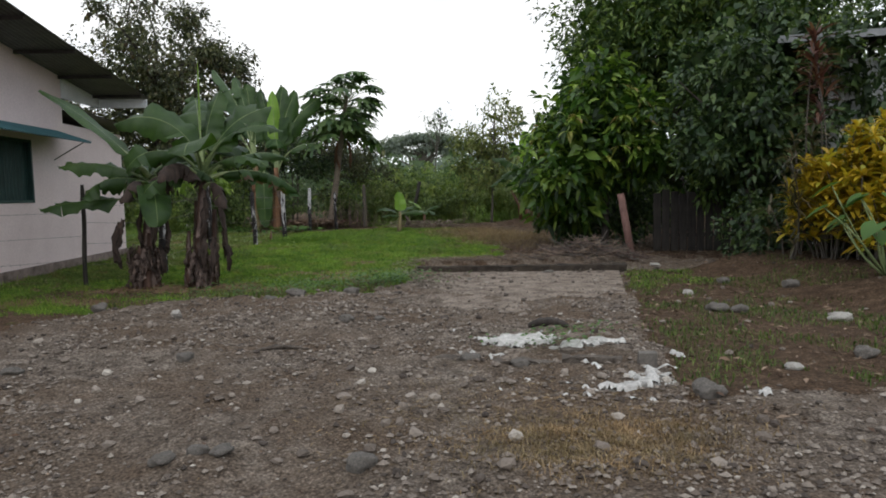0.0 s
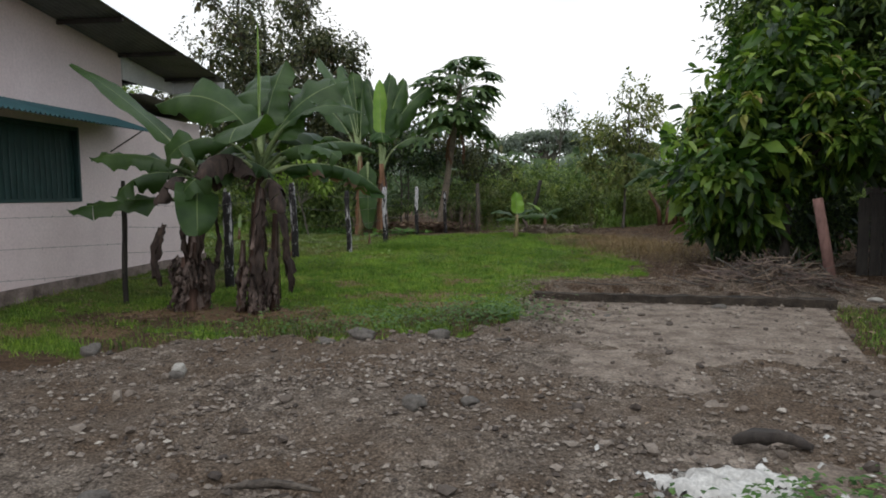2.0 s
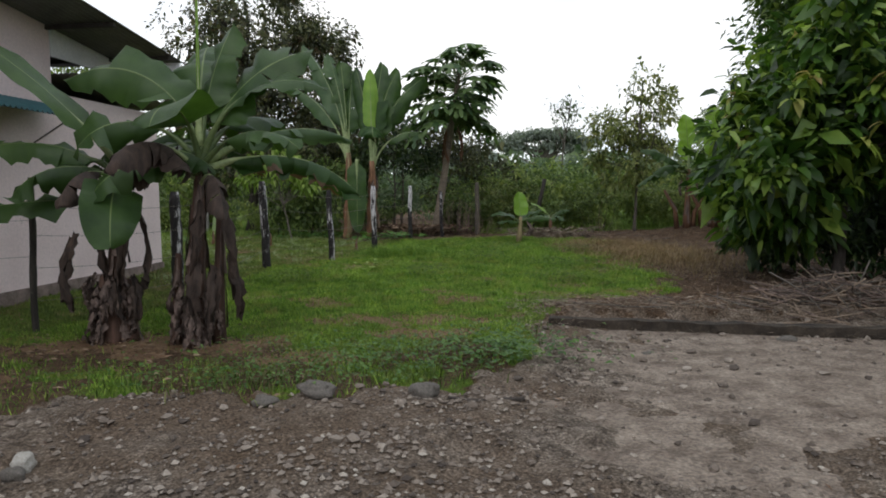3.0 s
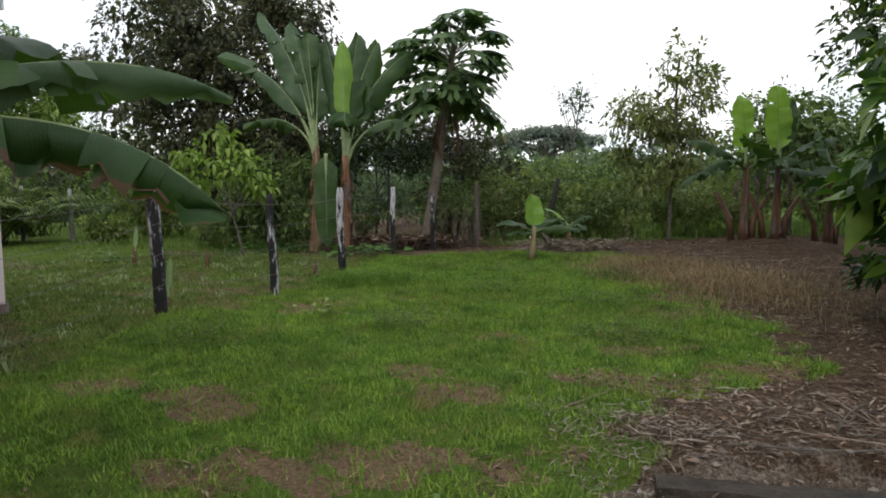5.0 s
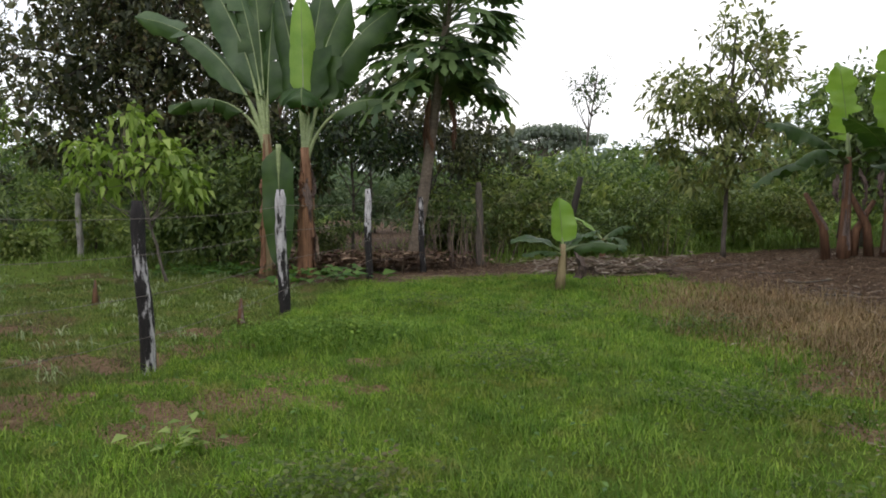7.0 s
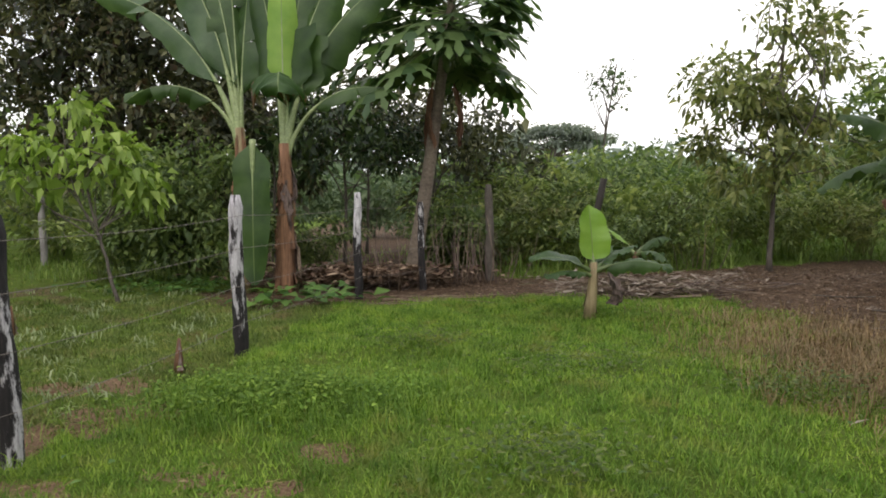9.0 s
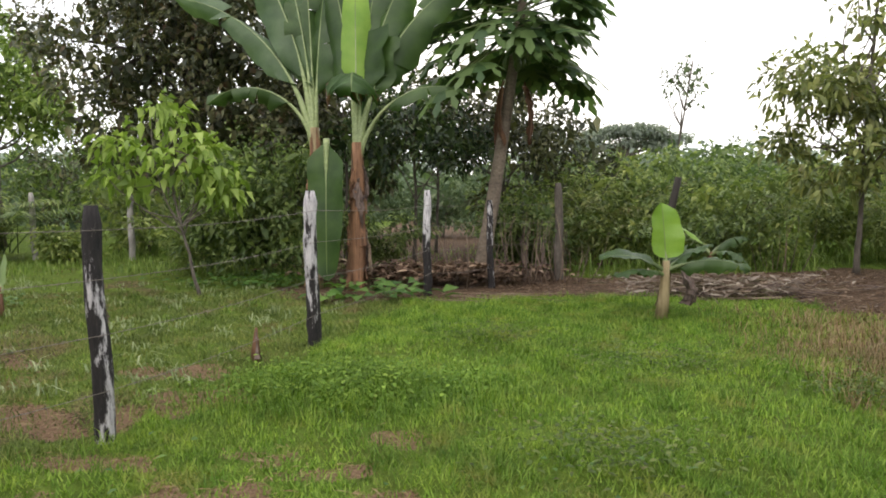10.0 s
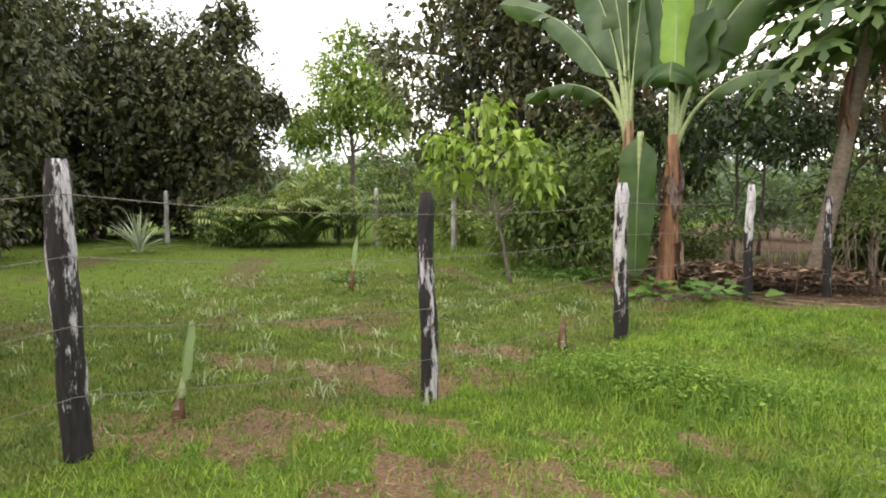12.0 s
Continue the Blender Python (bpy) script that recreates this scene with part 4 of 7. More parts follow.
house_banana("banana_plant", -1.52, 12.25, "tall banana plant with broad green leaves and shaggy stems", (0.1, 0.05), 1.9, [
    (0.0, 178, 86, -34, 1.95, 0.66, None, 2, 0.26, 0, 14, 52),
    (0.0, 4, 74, 10, 1.75, 0.62, None, 1, 0.24, 0, 14, -50),
    (0.0, 262, 78, -60, 1.35, 0.74, None, 0, 0.34, 0, 14, 0),
    (0.0, 350, 74, -30, 1.8, 0.30, None, 1, 0.36, 0, 18, -20),
    (-0.02, 340, 50, -44, 1.3, 0.40, None, 2, 0.30, 0, 24, -20),
    (0.01, 37, 33, -20, 2.1, 0.32, M_BANANA_PALE, 3, 0.15, 20, 44, -6),
    (-0.05, 16, 24, -52, 1.85, 0.44, M_BANANA_SCORCHED, 8, 0.15, 7, 50, -4, "torn green leaf with a scorched brown edge"),
    (0.0, 196, 62, -70, 1.5, 0.55, None, 2, 0.34, 0, 24, 34),
    (0.1, 100, 80, 10, 1.9, 0.75, None, 1, 0.38),
    (-0.1, 215, 30, -75, 1.3, 0.5, None, 2, 0.25, 0, 24, 25),
    (0.0, 60, 60, -50, 1.8, 0.6, None, 2, 0.3),
    (-0.15, 200, 40, -72, 1.25, 0.55, M_WITHERED, 3, 0.3, 0, 50, 20, "withered brown leaf"),
    (-0.2, 300, 30, -85, 1.1, 0.45, M_WITHERED, 3, 0.3, 0, 50, 0, "withered brown leaf"),
    (-0.1, 240, 50, -60, 1.3, 0.5, M_WITHERED, 3, 0.3, 0, 38, 10, "withered brown leaf"),
    (0.1, 40, 84, 60, 1.45, 0.5, None, 1, 0.3, 0, 14, -20),
    (0.2, 90, 88, 86, 1.75, 0.09, M_BANANA_YOUNG, 0, 0.05, 0, 75, 0),
], [((0.05, -0.2, 1.55), 280, 0.7, 0.13), ((0.24, -0.1, 1.5), 330, 0.9, 0.2), ((0.0, -0.22, 0.95), 260, 0.6, 0.16), ((0.14, -0.2, 0.9), 300, 0.6, 0.13), ((0.28, -0.1, 1.0), 340, 0.65, 0.16)], 0.105,
    [(-0.22, 0.05, 1.0, 0.06), (0.2, 0.12, 1.35, 0.07), (0.05, -0.12, 0.8, 0.07), (-0.1, 0.2, 1.5, 0.06)])


# pair of tall bananas by the far fence
def tall_banana(x, y, h, leaf_rows, label, r=0.13, mat=None):
    b = thing("banana_plant", x, y, gz(x, y) - 0.04, label, "banana plant", "tall banana plants by the fence")
    k = np.linspace(0, 1, 9)
    pts = np.stack([0.08 * np.sin(k * 2), 0 * k, h * k], -1)
    stem(b, pts, np.interp(k, (0, 0.2, 1), (1.15, 1.0, 0.6)) * r, mat or M_STEM, strips=34, strip_mat=M_STEM_RED, flare=0.022)
    for i in range(9):
        a, z0 = i * 2.4 + rng.uniform(0, 0.8), h * rng.uniform(0.35, 0.92)
        dead_leaf(b, (0.10 * math.cos(a) + 0.07, 0.10 * math.sin(a), z0), math.degrees(a), rng.uniform(0.35, 0.95), rng.uniform(0.06, 0.14), 0.06, M_STRAW if i % 3 == 0 else M_STEM_RED if i % 3 == 1 else M_DEAD)
    for row in leaf_rows:
        banana_leaf(b, (pts[-1][0], 0, h + row[0] - 0.4), *row[1:])
    return b


tall_banana(-1.38, 27.0, 2.75, [
    (0.0, 174, 80, 6, 3.9, 0.62, M_BANANA_PALE, 3, 0.30, 0, 22, 50),
    (0.1, 160, 84, 48, 4.1, 0.78, M_BANANA_PALE, 2, 0.28, 0, 16, 42),
    (0.1, 140, 86, 64, 3.6, 0.72, M_BANANA_PALE, 2, 0.30, 0, 16, 24),
    (0.1, 75, 86, 72, 3.0, 0.8, None, 1, 0.30, 0, 20, 6),
    (0.1, 112, 86, 70, 3.3, 0.85, None, 1, 0.30, 0, 18, 10),
    (0.0, 186, 80, -46, 2.4, 0.5, None, 5, 0.40, 0, 34, 44),
], "tall banana plant with pale upright leaves and peeling tan stem", 0.13, M_STEM_GREEN)
b2nd = tall_banana(-0.62, 26.7, 2.45, [
    (0.1, 95, 87, 80, 3.2, 0.56, M_BANANA_YOUNG, 0, 0.34, 0, 26, 0),
    (0.1, 62, 85, 68, 3.5, 0.9, None, 1, 0.30, 0, 14, -8),
    (0.1, 14, 82, 30, 3.6, 0.85, None, 1, 0.30, 0, 14, -50),
    (0.1, 128, 86, 64, 3.4, 0.85, None, 2, 0.32, 0, 16, 20),
    (0.0, 4, 80, -30, 2.6, 0.45, None, 3, 0.42, 0, 30, -44),
    (1.05, 276, 70, -86, 1.25, 1.15, M_BANANA_SCORCHED, 1, 0.25, 0, 50, 0, "bent leaf with a withered brown tip"),
    (0.1, 36, 85, 56, 3.4, 0.9, None, 1, 0.30, 0, 14, -24),
], "tall banana plant with a bright new leaf and reddish stem", 0.13, M_STEM_RED)
banana_leaf(b2nd, (-0.38, -0.2, 2.5), 268, -82, -90, 2.25, 0.62, None, 0, 0.03, 0, 4, 0)

# small banana in the lawn
small = thing("young_banana_plant", 3.64, 23.95, gz(3.64, 23.95) - 0.03, "young banana plant with one bright leaf", "banana plant")
stem(small, [(0, 0, 0), (0.03, 0, 0.25), (0.05, 0, 0.5), (0.06, 0, 0.72)], [0.085, 0.07, 0.055, 0.04], M_STEM_GREEN, strips=6, strip_mat=M_STRAW)
for row in [((0.05, -0.02, 0.62), 100, 84, 74, 0.80, 0.46, M_BANANA_YOUNG, 0, 0.15, 0, 8, 0), ((0.05, 0, 0.6), 25, 40, 0, 0.8, 0.22, None, 1), ((0.05, 0, 0.6), 185, 34, -16, 0.85, 0.30, None, 0, 0.16, 0, 16, 34),
            ((0.05, 0, 0.6), 352, 26, -30, 1.0, 0.30, None, 1, 0.16, 0, 16, -34), ((0.05, 0, 0.6), 60, 40, -10, 0.8, 0.28), ((0.05, 0, 0.55), 200, 22, -25, 0.75, 0.2)]:
    banana_leaf(small, *row)
dead_leaf(small, (0.22, -0.05, 0.6), 330, 0.4, 0.3)
second = thing("young_banana_plant", 5.0, 26.4, gz(5.0, 26.4) - 0.03, "young banana plant among tall grass", "banana plant")
stem(second, [(0, 0, 0), (0.02, 0, 0.3), (0.03, 0, 0.65)], [0.07, 0.06, 0.04], M_STEM, strips=5)
for row in [((0.03, 0, 0.6), 150, 60, 10, 0.8, 0.3, M_BANANA_YOUNG, 0), ((0.03, 0, 0.6), 20, 50, -20, 0.8, 0.28), ((0.03, 0, 0.6), 300, 30, -50, 0.7, 0.26), ((0.03, 0, 0.6), 200, 40, -30, 0.7, 0.26)]:
    banana_leaf(second, *row)

# banana clump on the mound
for bx, by, h, rows in [
    (8.75, 24.9, 1.75, [(0, 178, 46, 2, 1.6, 0.5, None, 1, 0.2, 0, 18, 40), (0.1, 95, 84, 74, 1.65, 0.6, M_BANANA_YOUNG, 1, 0.15, 0, 12, 0), (0, 205, 30, -40, 1.5, 0.45, None, 2), (0, 330, 35, -25, 1.2, 0.42, None, 2), (0, 150, 15, -50, 1.6, 0.45, None, 2)]),
    (9.45, 24.8, 1.8, [(0.1, 80, 86, 78, 1.75, 0.6, M_BANANA_YOUNG, 1, 0.15, 0, 12, 0), (0, 200, 45, 10, 1.3, 0.5, None, 1), (0, 10, 45, -5, 1.7, 0.5, None, 2), (0, 350, 20, -40, 1.5, 0.45, None, 2), (0.1, 40, 75, 55, 1.6, 0.5, None, 1), (0, 250, 30, -50, 1.1, 0.4, None, 2)]),
    (11.2, 25.6, 1.7, [(0, 180, 30, -20, 1.6, 0.45, None, 2), (0, 220, 20, -50, 1.5, 0.4, None, 3), (0, 20, 40, 0, 1.5, 0.45, None, 2), (0, 300, 30, -40, 1.5, 0.4, None, 2), (0.1, 90, 75, 50, 1.3, 0.45, None, 1)]),
]:
    b = thing("banana_plant", bx, by, gz(bx, by) - 0.05, "banana plant with reddish stem on a soil mound", "banana plant", "banana plants on the mound")
    k = np.linspace(0, 1, 7)
    stem(b, np.stack([0.05 * k, 0 * k, h * k], -1), np.interp(k, (0, 0.2, 1), (1.2, 1.0, 0.5)) * 0.10, M_STEM, strips=12)
    for sx, sh in ((-0.3, 1.15), (0.28, 1.0)):
        stem(b, [(sx * 0.8, 0.1, 0), (sx, 0.1, sh * 0.5), (sx * 2.1, 0.1, sh)], [0.085, 0.065, 0.04], M_STEM, strips=6)
    for row in rows:
        banana_leaf(b, (0.05, 0, h + row[0] - 0.1), *row[1:])
    dead_leaf(b, (0.15, -0.12, h - 0.2), 300, 0.6, 0.12)
    dead_leaf(b, (-0.2, -0.1, h - 0.3), 220, 0.5, 0.10)


# ---------------- papaya ----------------
def papaya_leaf(geo, at, out, size, droop):
    """A lobed hand of a leaf: pointed fingers with side teeth round the stalk's end."""
    out = unit(np.array(out, float))
    side = unit(np.cross(out, (0, 0, 1.0)))
    nrm = unit(np.cross(side, out))
    fingers = 9
    for i in range(fingers):
        a = math.radians(-140 + 280 * i / (fingers - 1))
        d = out * math.cos(a) + side * math.sin(a)
        L = size * (0.62 + 0.38 * math.cos(a * 0.6)) * rng.uniform(0.9, 1.08)
        w = np.cross(nrm, d)
        def at_(u, v):
            return at + d * L * u + w * L * v - np.array([0, 0, 1.0]) * droop * L * u * u
        v = [at_(0, 0), at_(0.42, 0.135), at_(0.38, 0), at_(0.42, -0.135), at_(0.64, 0.20), at_(0.66, 0.055), at_(0.66, 0), at_(0.66, -0.055), at_(0.64, -0.20), at_(0.86, 0.12), at_(1.0, 0), at_(0.86, -0.12)]
        geo.add(v, [(0, 2, 1), (0, 3, 2), (1, 5, 4), (3, 8, 7), (5, 10, 9), (7, 11, 10), (6, 10, 5), (6, 7, 10)], [(1, 2, 6, 5), (2, 3, 7, 6)])


pap = thing("papaya_tree", 1.45, 27.9, gz(1.45, 27.9) - 0.04, "papaya tree with leaning trunk, lobed leaves and green fruit", "tree")
k = np.linspace(0, 1, 12)
pp = np.stack([0.9 * k ** 0.9 - 0.05, 0.1 * k, 5.5 * k], -1)
part("trunk", tube(Geo(), pp, np.linspace(0.15, 0.07, 12), 10, 0.03), M_PAPAYA_BARK, pap)
for i in range(92):
    e = math.asin(rng.uniform(-0.5, 0.94))
    z0 = 4.65 + 0.75 * math.sin(e) + rng.normal(0, 0.1)
    c = np.array([np.interp(z0 / 5.5, k, pp[:, j]) for j in range(3)])
    a = i * 2.399 + rng.normal(0, 0.2)
    ln = rng.uniform(0.75, 1.8) * (1 - 0.15 * max(0, math.sin(e)))
    d = np.array([math.cos(a) * math.cos(e), math.sin(a) * math.cos(e), math.sin(e)])
    end = c + d * ln - np.array([0, 0, 0.16 * ln])
    g = Geo()
    papaya_leaf(g, end, (d[0], d[1], d[2] * 0.35 - 0.25), rng.uniform(0.5, 0.74), rng.uniform(0.2, 0.65))
    lf = part("leaf", g, M_PAPAYA, pap, smooth=False)
    part("stalk", tube(Geo(), [c, c + d * ln * 0.5, end], [0.018, 0.013, 0.009], 5), M_RIB, lf)
for i in range(9):
    a, z0 = i * 2.2, 4.4 - 0.05 * i
    c = np.array([np.interp(z0 / 5.5, k, pp[:, j]) for j in range(3)])
    zz = np.linspace(0, 1, 7)
    fr = tube(Geo(), c + np.array([math.cos(a) * 0.15, math.sin(a) * 0.15, 0]) - np.array([0, 0, 0.26]) * zz[:, None], 0.075 * np.sin(np.clip(zz, 0.06, 0.94) * np.pi) ** 0.6, 9)
    part("fruit", fr, M_FRUIT, pap, "hanging green papaya fruit")
for a, z0, L in ((200, 3.6, 1.1), (160, 3.5, 1.3), (330, 3.5, 1.0), (20, 3.6, 0.9)):
    dead_leaf(pap, (0.62 + 0.2 * math.cos(math.radians(a)), 0.1 + 0.2 * math.sin(math.radians(a)), z0), a, L, 0.18, 0.12, M_STEM)

# ---------------- pink house ----------------
HOUSE_Z = 0.1
house = thing("house", -4.14, 17.05, HOUSE_Z, "pink rendered house with low dark sheet roof and green awning", "house", turn=-8.6)


def roof_z(s):
    return 3.68 - 0.115 * s


def slab_from(geo, outline, x0, x1):
    """A plate: an outline in y, z, thick from x0 to x1."""
    n = len(outline)
    v = [(x, y, z) for x in (x0, x1) for y, z in outline]
    k = np.arange(n)
    geo.add(v, np.stack([k, (k + 1) % n, (k + 1) % n + n, k + n], -1), [list(range(n))[::-1]], [list(range(n, 2 * n))])
    return geo


def sheet(geo, x0, x1, y0, y1, z_at, thick=0.012, pitch=0.09, amp=0.011, lift=0.0):
    """Corrugated sheet with ridges along y."""
    n = max(3, int((x1 - x0) / pitch * 4))
    xs = np.linspace(x0, x1, n)
    wz = amp * np.sin(np.arange(n) * np.pi / 2)
    v = [(x, y, z_at(x, y) + wv + t) for t in (0, thick) for y in (y0, y1) for x, wv in zip(xs, wz)]
    i = np.arange(n - 1)
    lo = np.stack([i, i + n, i + n + 1, i + 1], -1)
    hi = np.stack([i, i + 1, i + n + 1, i + n], -1) + 2 * n
    e0 = np.stack([i, i + 1, i + 1 + 2 * n, i + 2 * n], -1)
    e1 = np.stack([i + n, i + 3 * n, i + 1 + 3 * n, i + 1 + n], -1)
    geo.add(v, lo, hi, e0, e1)
    return geo


WIN0, WIN1, SILL, HEAD = -4.9, -3.02, 1.38, 2.52
g = Geo()
cols, rows = [-9, WIN0, WIN1, -1.77, 1.06], [0.22, SILL, HEAD, 2.95, 99]
index, verts, quads = {}, [], []


def corner(x, y, z):
    if (x, y, z) not in index:
        index[(x, y, z)] = len(verts)
        verts.append((x, y, roof_z(y) if z == 99 else z))
    return index[(x, y, z)]


def solid(i, j):
    return 0 <= i < 4 and 0 <= j < 4 and (i, j) != (1, 1) and (i, j) != (3, 3)


for i in range(4):
    for j in range(4):
        if not solid(i, j):
            continue
        y0, y1, z0, z1 = cols[i], cols[i + 1], rows[j], rows[j + 1]
        quads.append([corner(0, y0, z0), corner(0, y1, z0), corner(0, y1, z1), corner(0, y0, z1)])
        quads.append([corner(-0.16, y0, z1), corner(-0.16, y1, z1), corner(-0.16, y1, z0), corner(-0.16, y0, z0)])
        for di, dj, a, b2 in ((-1, 0, (y0, z1), (y0, z0)), (1, 0, (y1, z0), (y1, z1)), (0, -1, (y0, z0), (y1, z0)), (0, 1, (y1, z1), (y0, z1))):
            if not solid(i + di, j + dj):
                quads.append([corner(0, *b2), corner(0, *a), corner(-0.16, *a), corner(-0.16, *b2)])
part("wall", g.add(verts, quads), M_WALL, house, smooth=False)
part("wall", box(Geo(), -7, -0.165, 0.90, 1.06, -0.1, 2.95), M_WALL, house, smooth=False)
part("wall", slab_from(Geo(), [(-9, -0.1), (1.06, -0.1), (1.06, 3.3), (-9, roof_z(-9))], -7.16, -7.005), M_WALL, house, smooth=False)
part("wall", box(Geo(), -7, -0.165, -9.0, -8.85, -0.1, 4.35), M_WALL, house, smooth=False)
part("plinth", box(Geo(), -0.2, 0.035, -9, 1.08, -0.2, 0.22), M_PLINTH, house, "stained concrete plinth", False)
roof = part("roof", sheet(Geo(), -7.4, 1.08, -9.4, 0.08, lambda x, y: roof_z(y)), M_ROOF, house, smooth=False)
for s in (-8.2, -6.6, -5.0, -3.4, -1.85, -0.35):
    part("purlin", box(Geo(), -7.2, 1.04, s, s + 0.05, roof_z(s) - 0.075, roof_z(s) - 0.016), M_DARKWOOD, roof, smooth=False)
part("gable_board", slab_from(Geo(), [(-1.76, 3.46), (0.0, 3.46), (0.0, roof_z(0) - 0.02), (-1.76, roof_z(-1.76) - 0.02)], -0.03, 0.012), M_WHITE, house, "white gable infill board", False)
part("fascia", box(Geo(), 0.02, 1.06, -0.04, -0.004, 3.46, 3.655), M_WHITE, house, "white fascia board", False)
part("low_roof", sheet(Geo(), -6.8, 0.35, -1.7, 1.35, lambda x, y: 3.13 - 0.05 * y), M_ROOF, house, "dark lower roof sheet", False)
win = part("window", slab_from(Geo(), [(WIN0, SILL), (WIN1, SILL), (WIN1, HEAD), (WIN0, HEAD)], -0.10, -0.07), M_SHUTTER, house, "dark green window behind upright bars", False)
for y0, y1, z0, z1 in ((WIN0, WIN0 + 0.05, SILL, HEAD), (WIN1 - 0.05, WIN1, SILL, HEAD), (WIN0 + 0.05, WIN1 - 0.05, SILL, SILL + 0.05), (WIN0 + 0.05, WIN1 - 0.05, HEAD - 0.05, HEAD)):
    part("window_frame", box(Geo(), -0.066, 0.012, y0, y1, z0, z1), M_SHUTTER, win, smooth=False)
for i in range(15):
    yc = WIN0 + 0.11 + i * 0.117
    part("window_bar", box(Geo(), -0.062, -0.048, yc, yc + 0.012, SILL + 0.05, HEAD - 0.05), M_SHUTTER, win, smooth=False)
awn = part("awning", sheet(Geo(), -0.0, 1.0, 0.0, 0.62, lambda x, y: 0.0), M_AWNING, house, "blue green corrugated awning", False)
aw = Geo()
n = 150
ys = np.linspace(-5.5, -2.05, n)
wz = 0.019 * np.sin(np.arange(n) * np.pi / 2)
v = [(x, y, z + w + t) for t in (0, 0.008) for x, z in ((0.004, 2.76), (0.66, 2.53)) for y, w in zip(ys, wz)]
i = np.arange(n - 1)
aw.add(v, np.stack([i, i + 1, i + n + 1, i + n], -1), np.stack([i, i + n, i + n + 1, i + 1], -1) + 2 * n, np.stack([i + n, i + n + 1, i + 1 + 3 * n, i + 3 * n], -1))
awn.data = aw.mesh("awning", M_AWNING, False)
for y in (-5.3, -2.2):
    part("bracket", tube(Geo(), [(0.0, y, 2.2), (0.60, y, 2.545)], [0.012, 0.012], 6), M_WIRE, awn)

# ---------------- neighbour's house ----------------
nh = thing("house", 10.0, 11.4, 0.25, "pale house half hidden behind garden shrubs", "house", turn=-28)
for x0, x1, y0, y1 in ((0, 6, 0.7, 0.85), (0, 0.15, 0.855, 4.5), (5.85, 6, 0.855, 4.5), (0.155, 5.845, 4.35, 4.5)):
    part("wall", box(Geo(), x0, x1, y0, y1, -0.3, 3.7), M_WHITE, nh, smooth=False)
nr = part("roof", sheet(Geo(), -0.9, 6.6, -0.2, 4.9, lambda x, y: 4.0 + 0.16 * y), M_ROOF, nh, smooth=False)
part("fascia", box(Geo(), -0.92, 6.6, -0.26, -0.22, 3.93, 4.06), M_PALE_ROOF, nr, "pale eave strip", False)

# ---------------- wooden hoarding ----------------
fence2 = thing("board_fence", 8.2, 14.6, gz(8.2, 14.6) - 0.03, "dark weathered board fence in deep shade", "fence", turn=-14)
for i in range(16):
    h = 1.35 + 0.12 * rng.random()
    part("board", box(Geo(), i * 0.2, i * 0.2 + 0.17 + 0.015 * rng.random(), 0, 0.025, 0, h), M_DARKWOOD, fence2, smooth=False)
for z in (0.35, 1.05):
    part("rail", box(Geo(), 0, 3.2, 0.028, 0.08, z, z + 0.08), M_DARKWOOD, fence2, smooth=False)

# ---------------- wire fence ----------------
POSTS = [(-3.48, 12.85, 1.72, 0.035, -1.5, 0), (-2.54, 14.75, 1.6, 0.075, 0, 0), (-1.95, 17.74, 1.58, 0.072, 1.6, -1), (-1.02, 19.87, 1.56, 0.062, 1.8, 1),
         (-0.26, 22.45, 1.60, 0.068, 0.5, 0), (0.62, 26.1, 1.63, 0.062, -0.5, 0), (1.62, 26.8, 1.45, 0.055, 1, 0), (2.86, 28.0, 1.75, 0.075, 0, 0)]
wf = thing("wire_fence", -0.97, 19.87, 0, "barbed wire fence with charred whitewashed wooden posts", "fence")


def post(parent, x, y, h, r, lean_x, lean_y, sunk=0.15, mat=None):
    z0 = gz(x, y)
    zz = np.linspace(-sunk, h, 15)
    pts = np.stack([x + np.sin(math.radians(lean_x)) * -zz + 0.008 * np.sin(zz * 5 + x), y + np.sin(math.radians(lean_y)) * zz + 0.008 * np.cos(zz * 4), z0 + zz], -1)
    pts -= np.array(parent.location)
    rr = r * (1.08 - 0.12 * np.clip(zz / h, 0, 1))
    rr[-1] *= 0.72
    ob = part("fence_post", tube(Geo(), pts, rr, 10, 0.055), mat or M_POST, parent)
    return pts + np.array(parent.location)


tops = []
for i, row in enumerate(POSTS):
    tops.append(post(wf, *row, mat=(M_DARKWOOD, M_POST_DARK, M_POST_DARK, M_POST, M_POST_TOP, M_POST_TOP, M_POST_DARK, M_BARK)[i]))


def strand(parent, pts, barb=0.13):
    pts = np.array(pts, float) - np.array(parent.location)
    g = tube(Geo(), pts, np.full(len(pts), 0.0024), 4)
    d = np.linalg.norm(np.diff(pts, axis=0), axis=1)
    for k2 in np.arange(0.06, d.sum(), barb):
        c = np.array([np.interp(k2, np.r_[0, np.cumsum(d)], pts[:, j]) for j in range(3)])
        w = rng.normal(0, 0.014, (2, 3))
        for q in w:
            tube(g, [c - q, c + q], [0.0016, 0.0008], 3, 0, False)
    return part("barbed_wire", g, M_WIRE, parent)


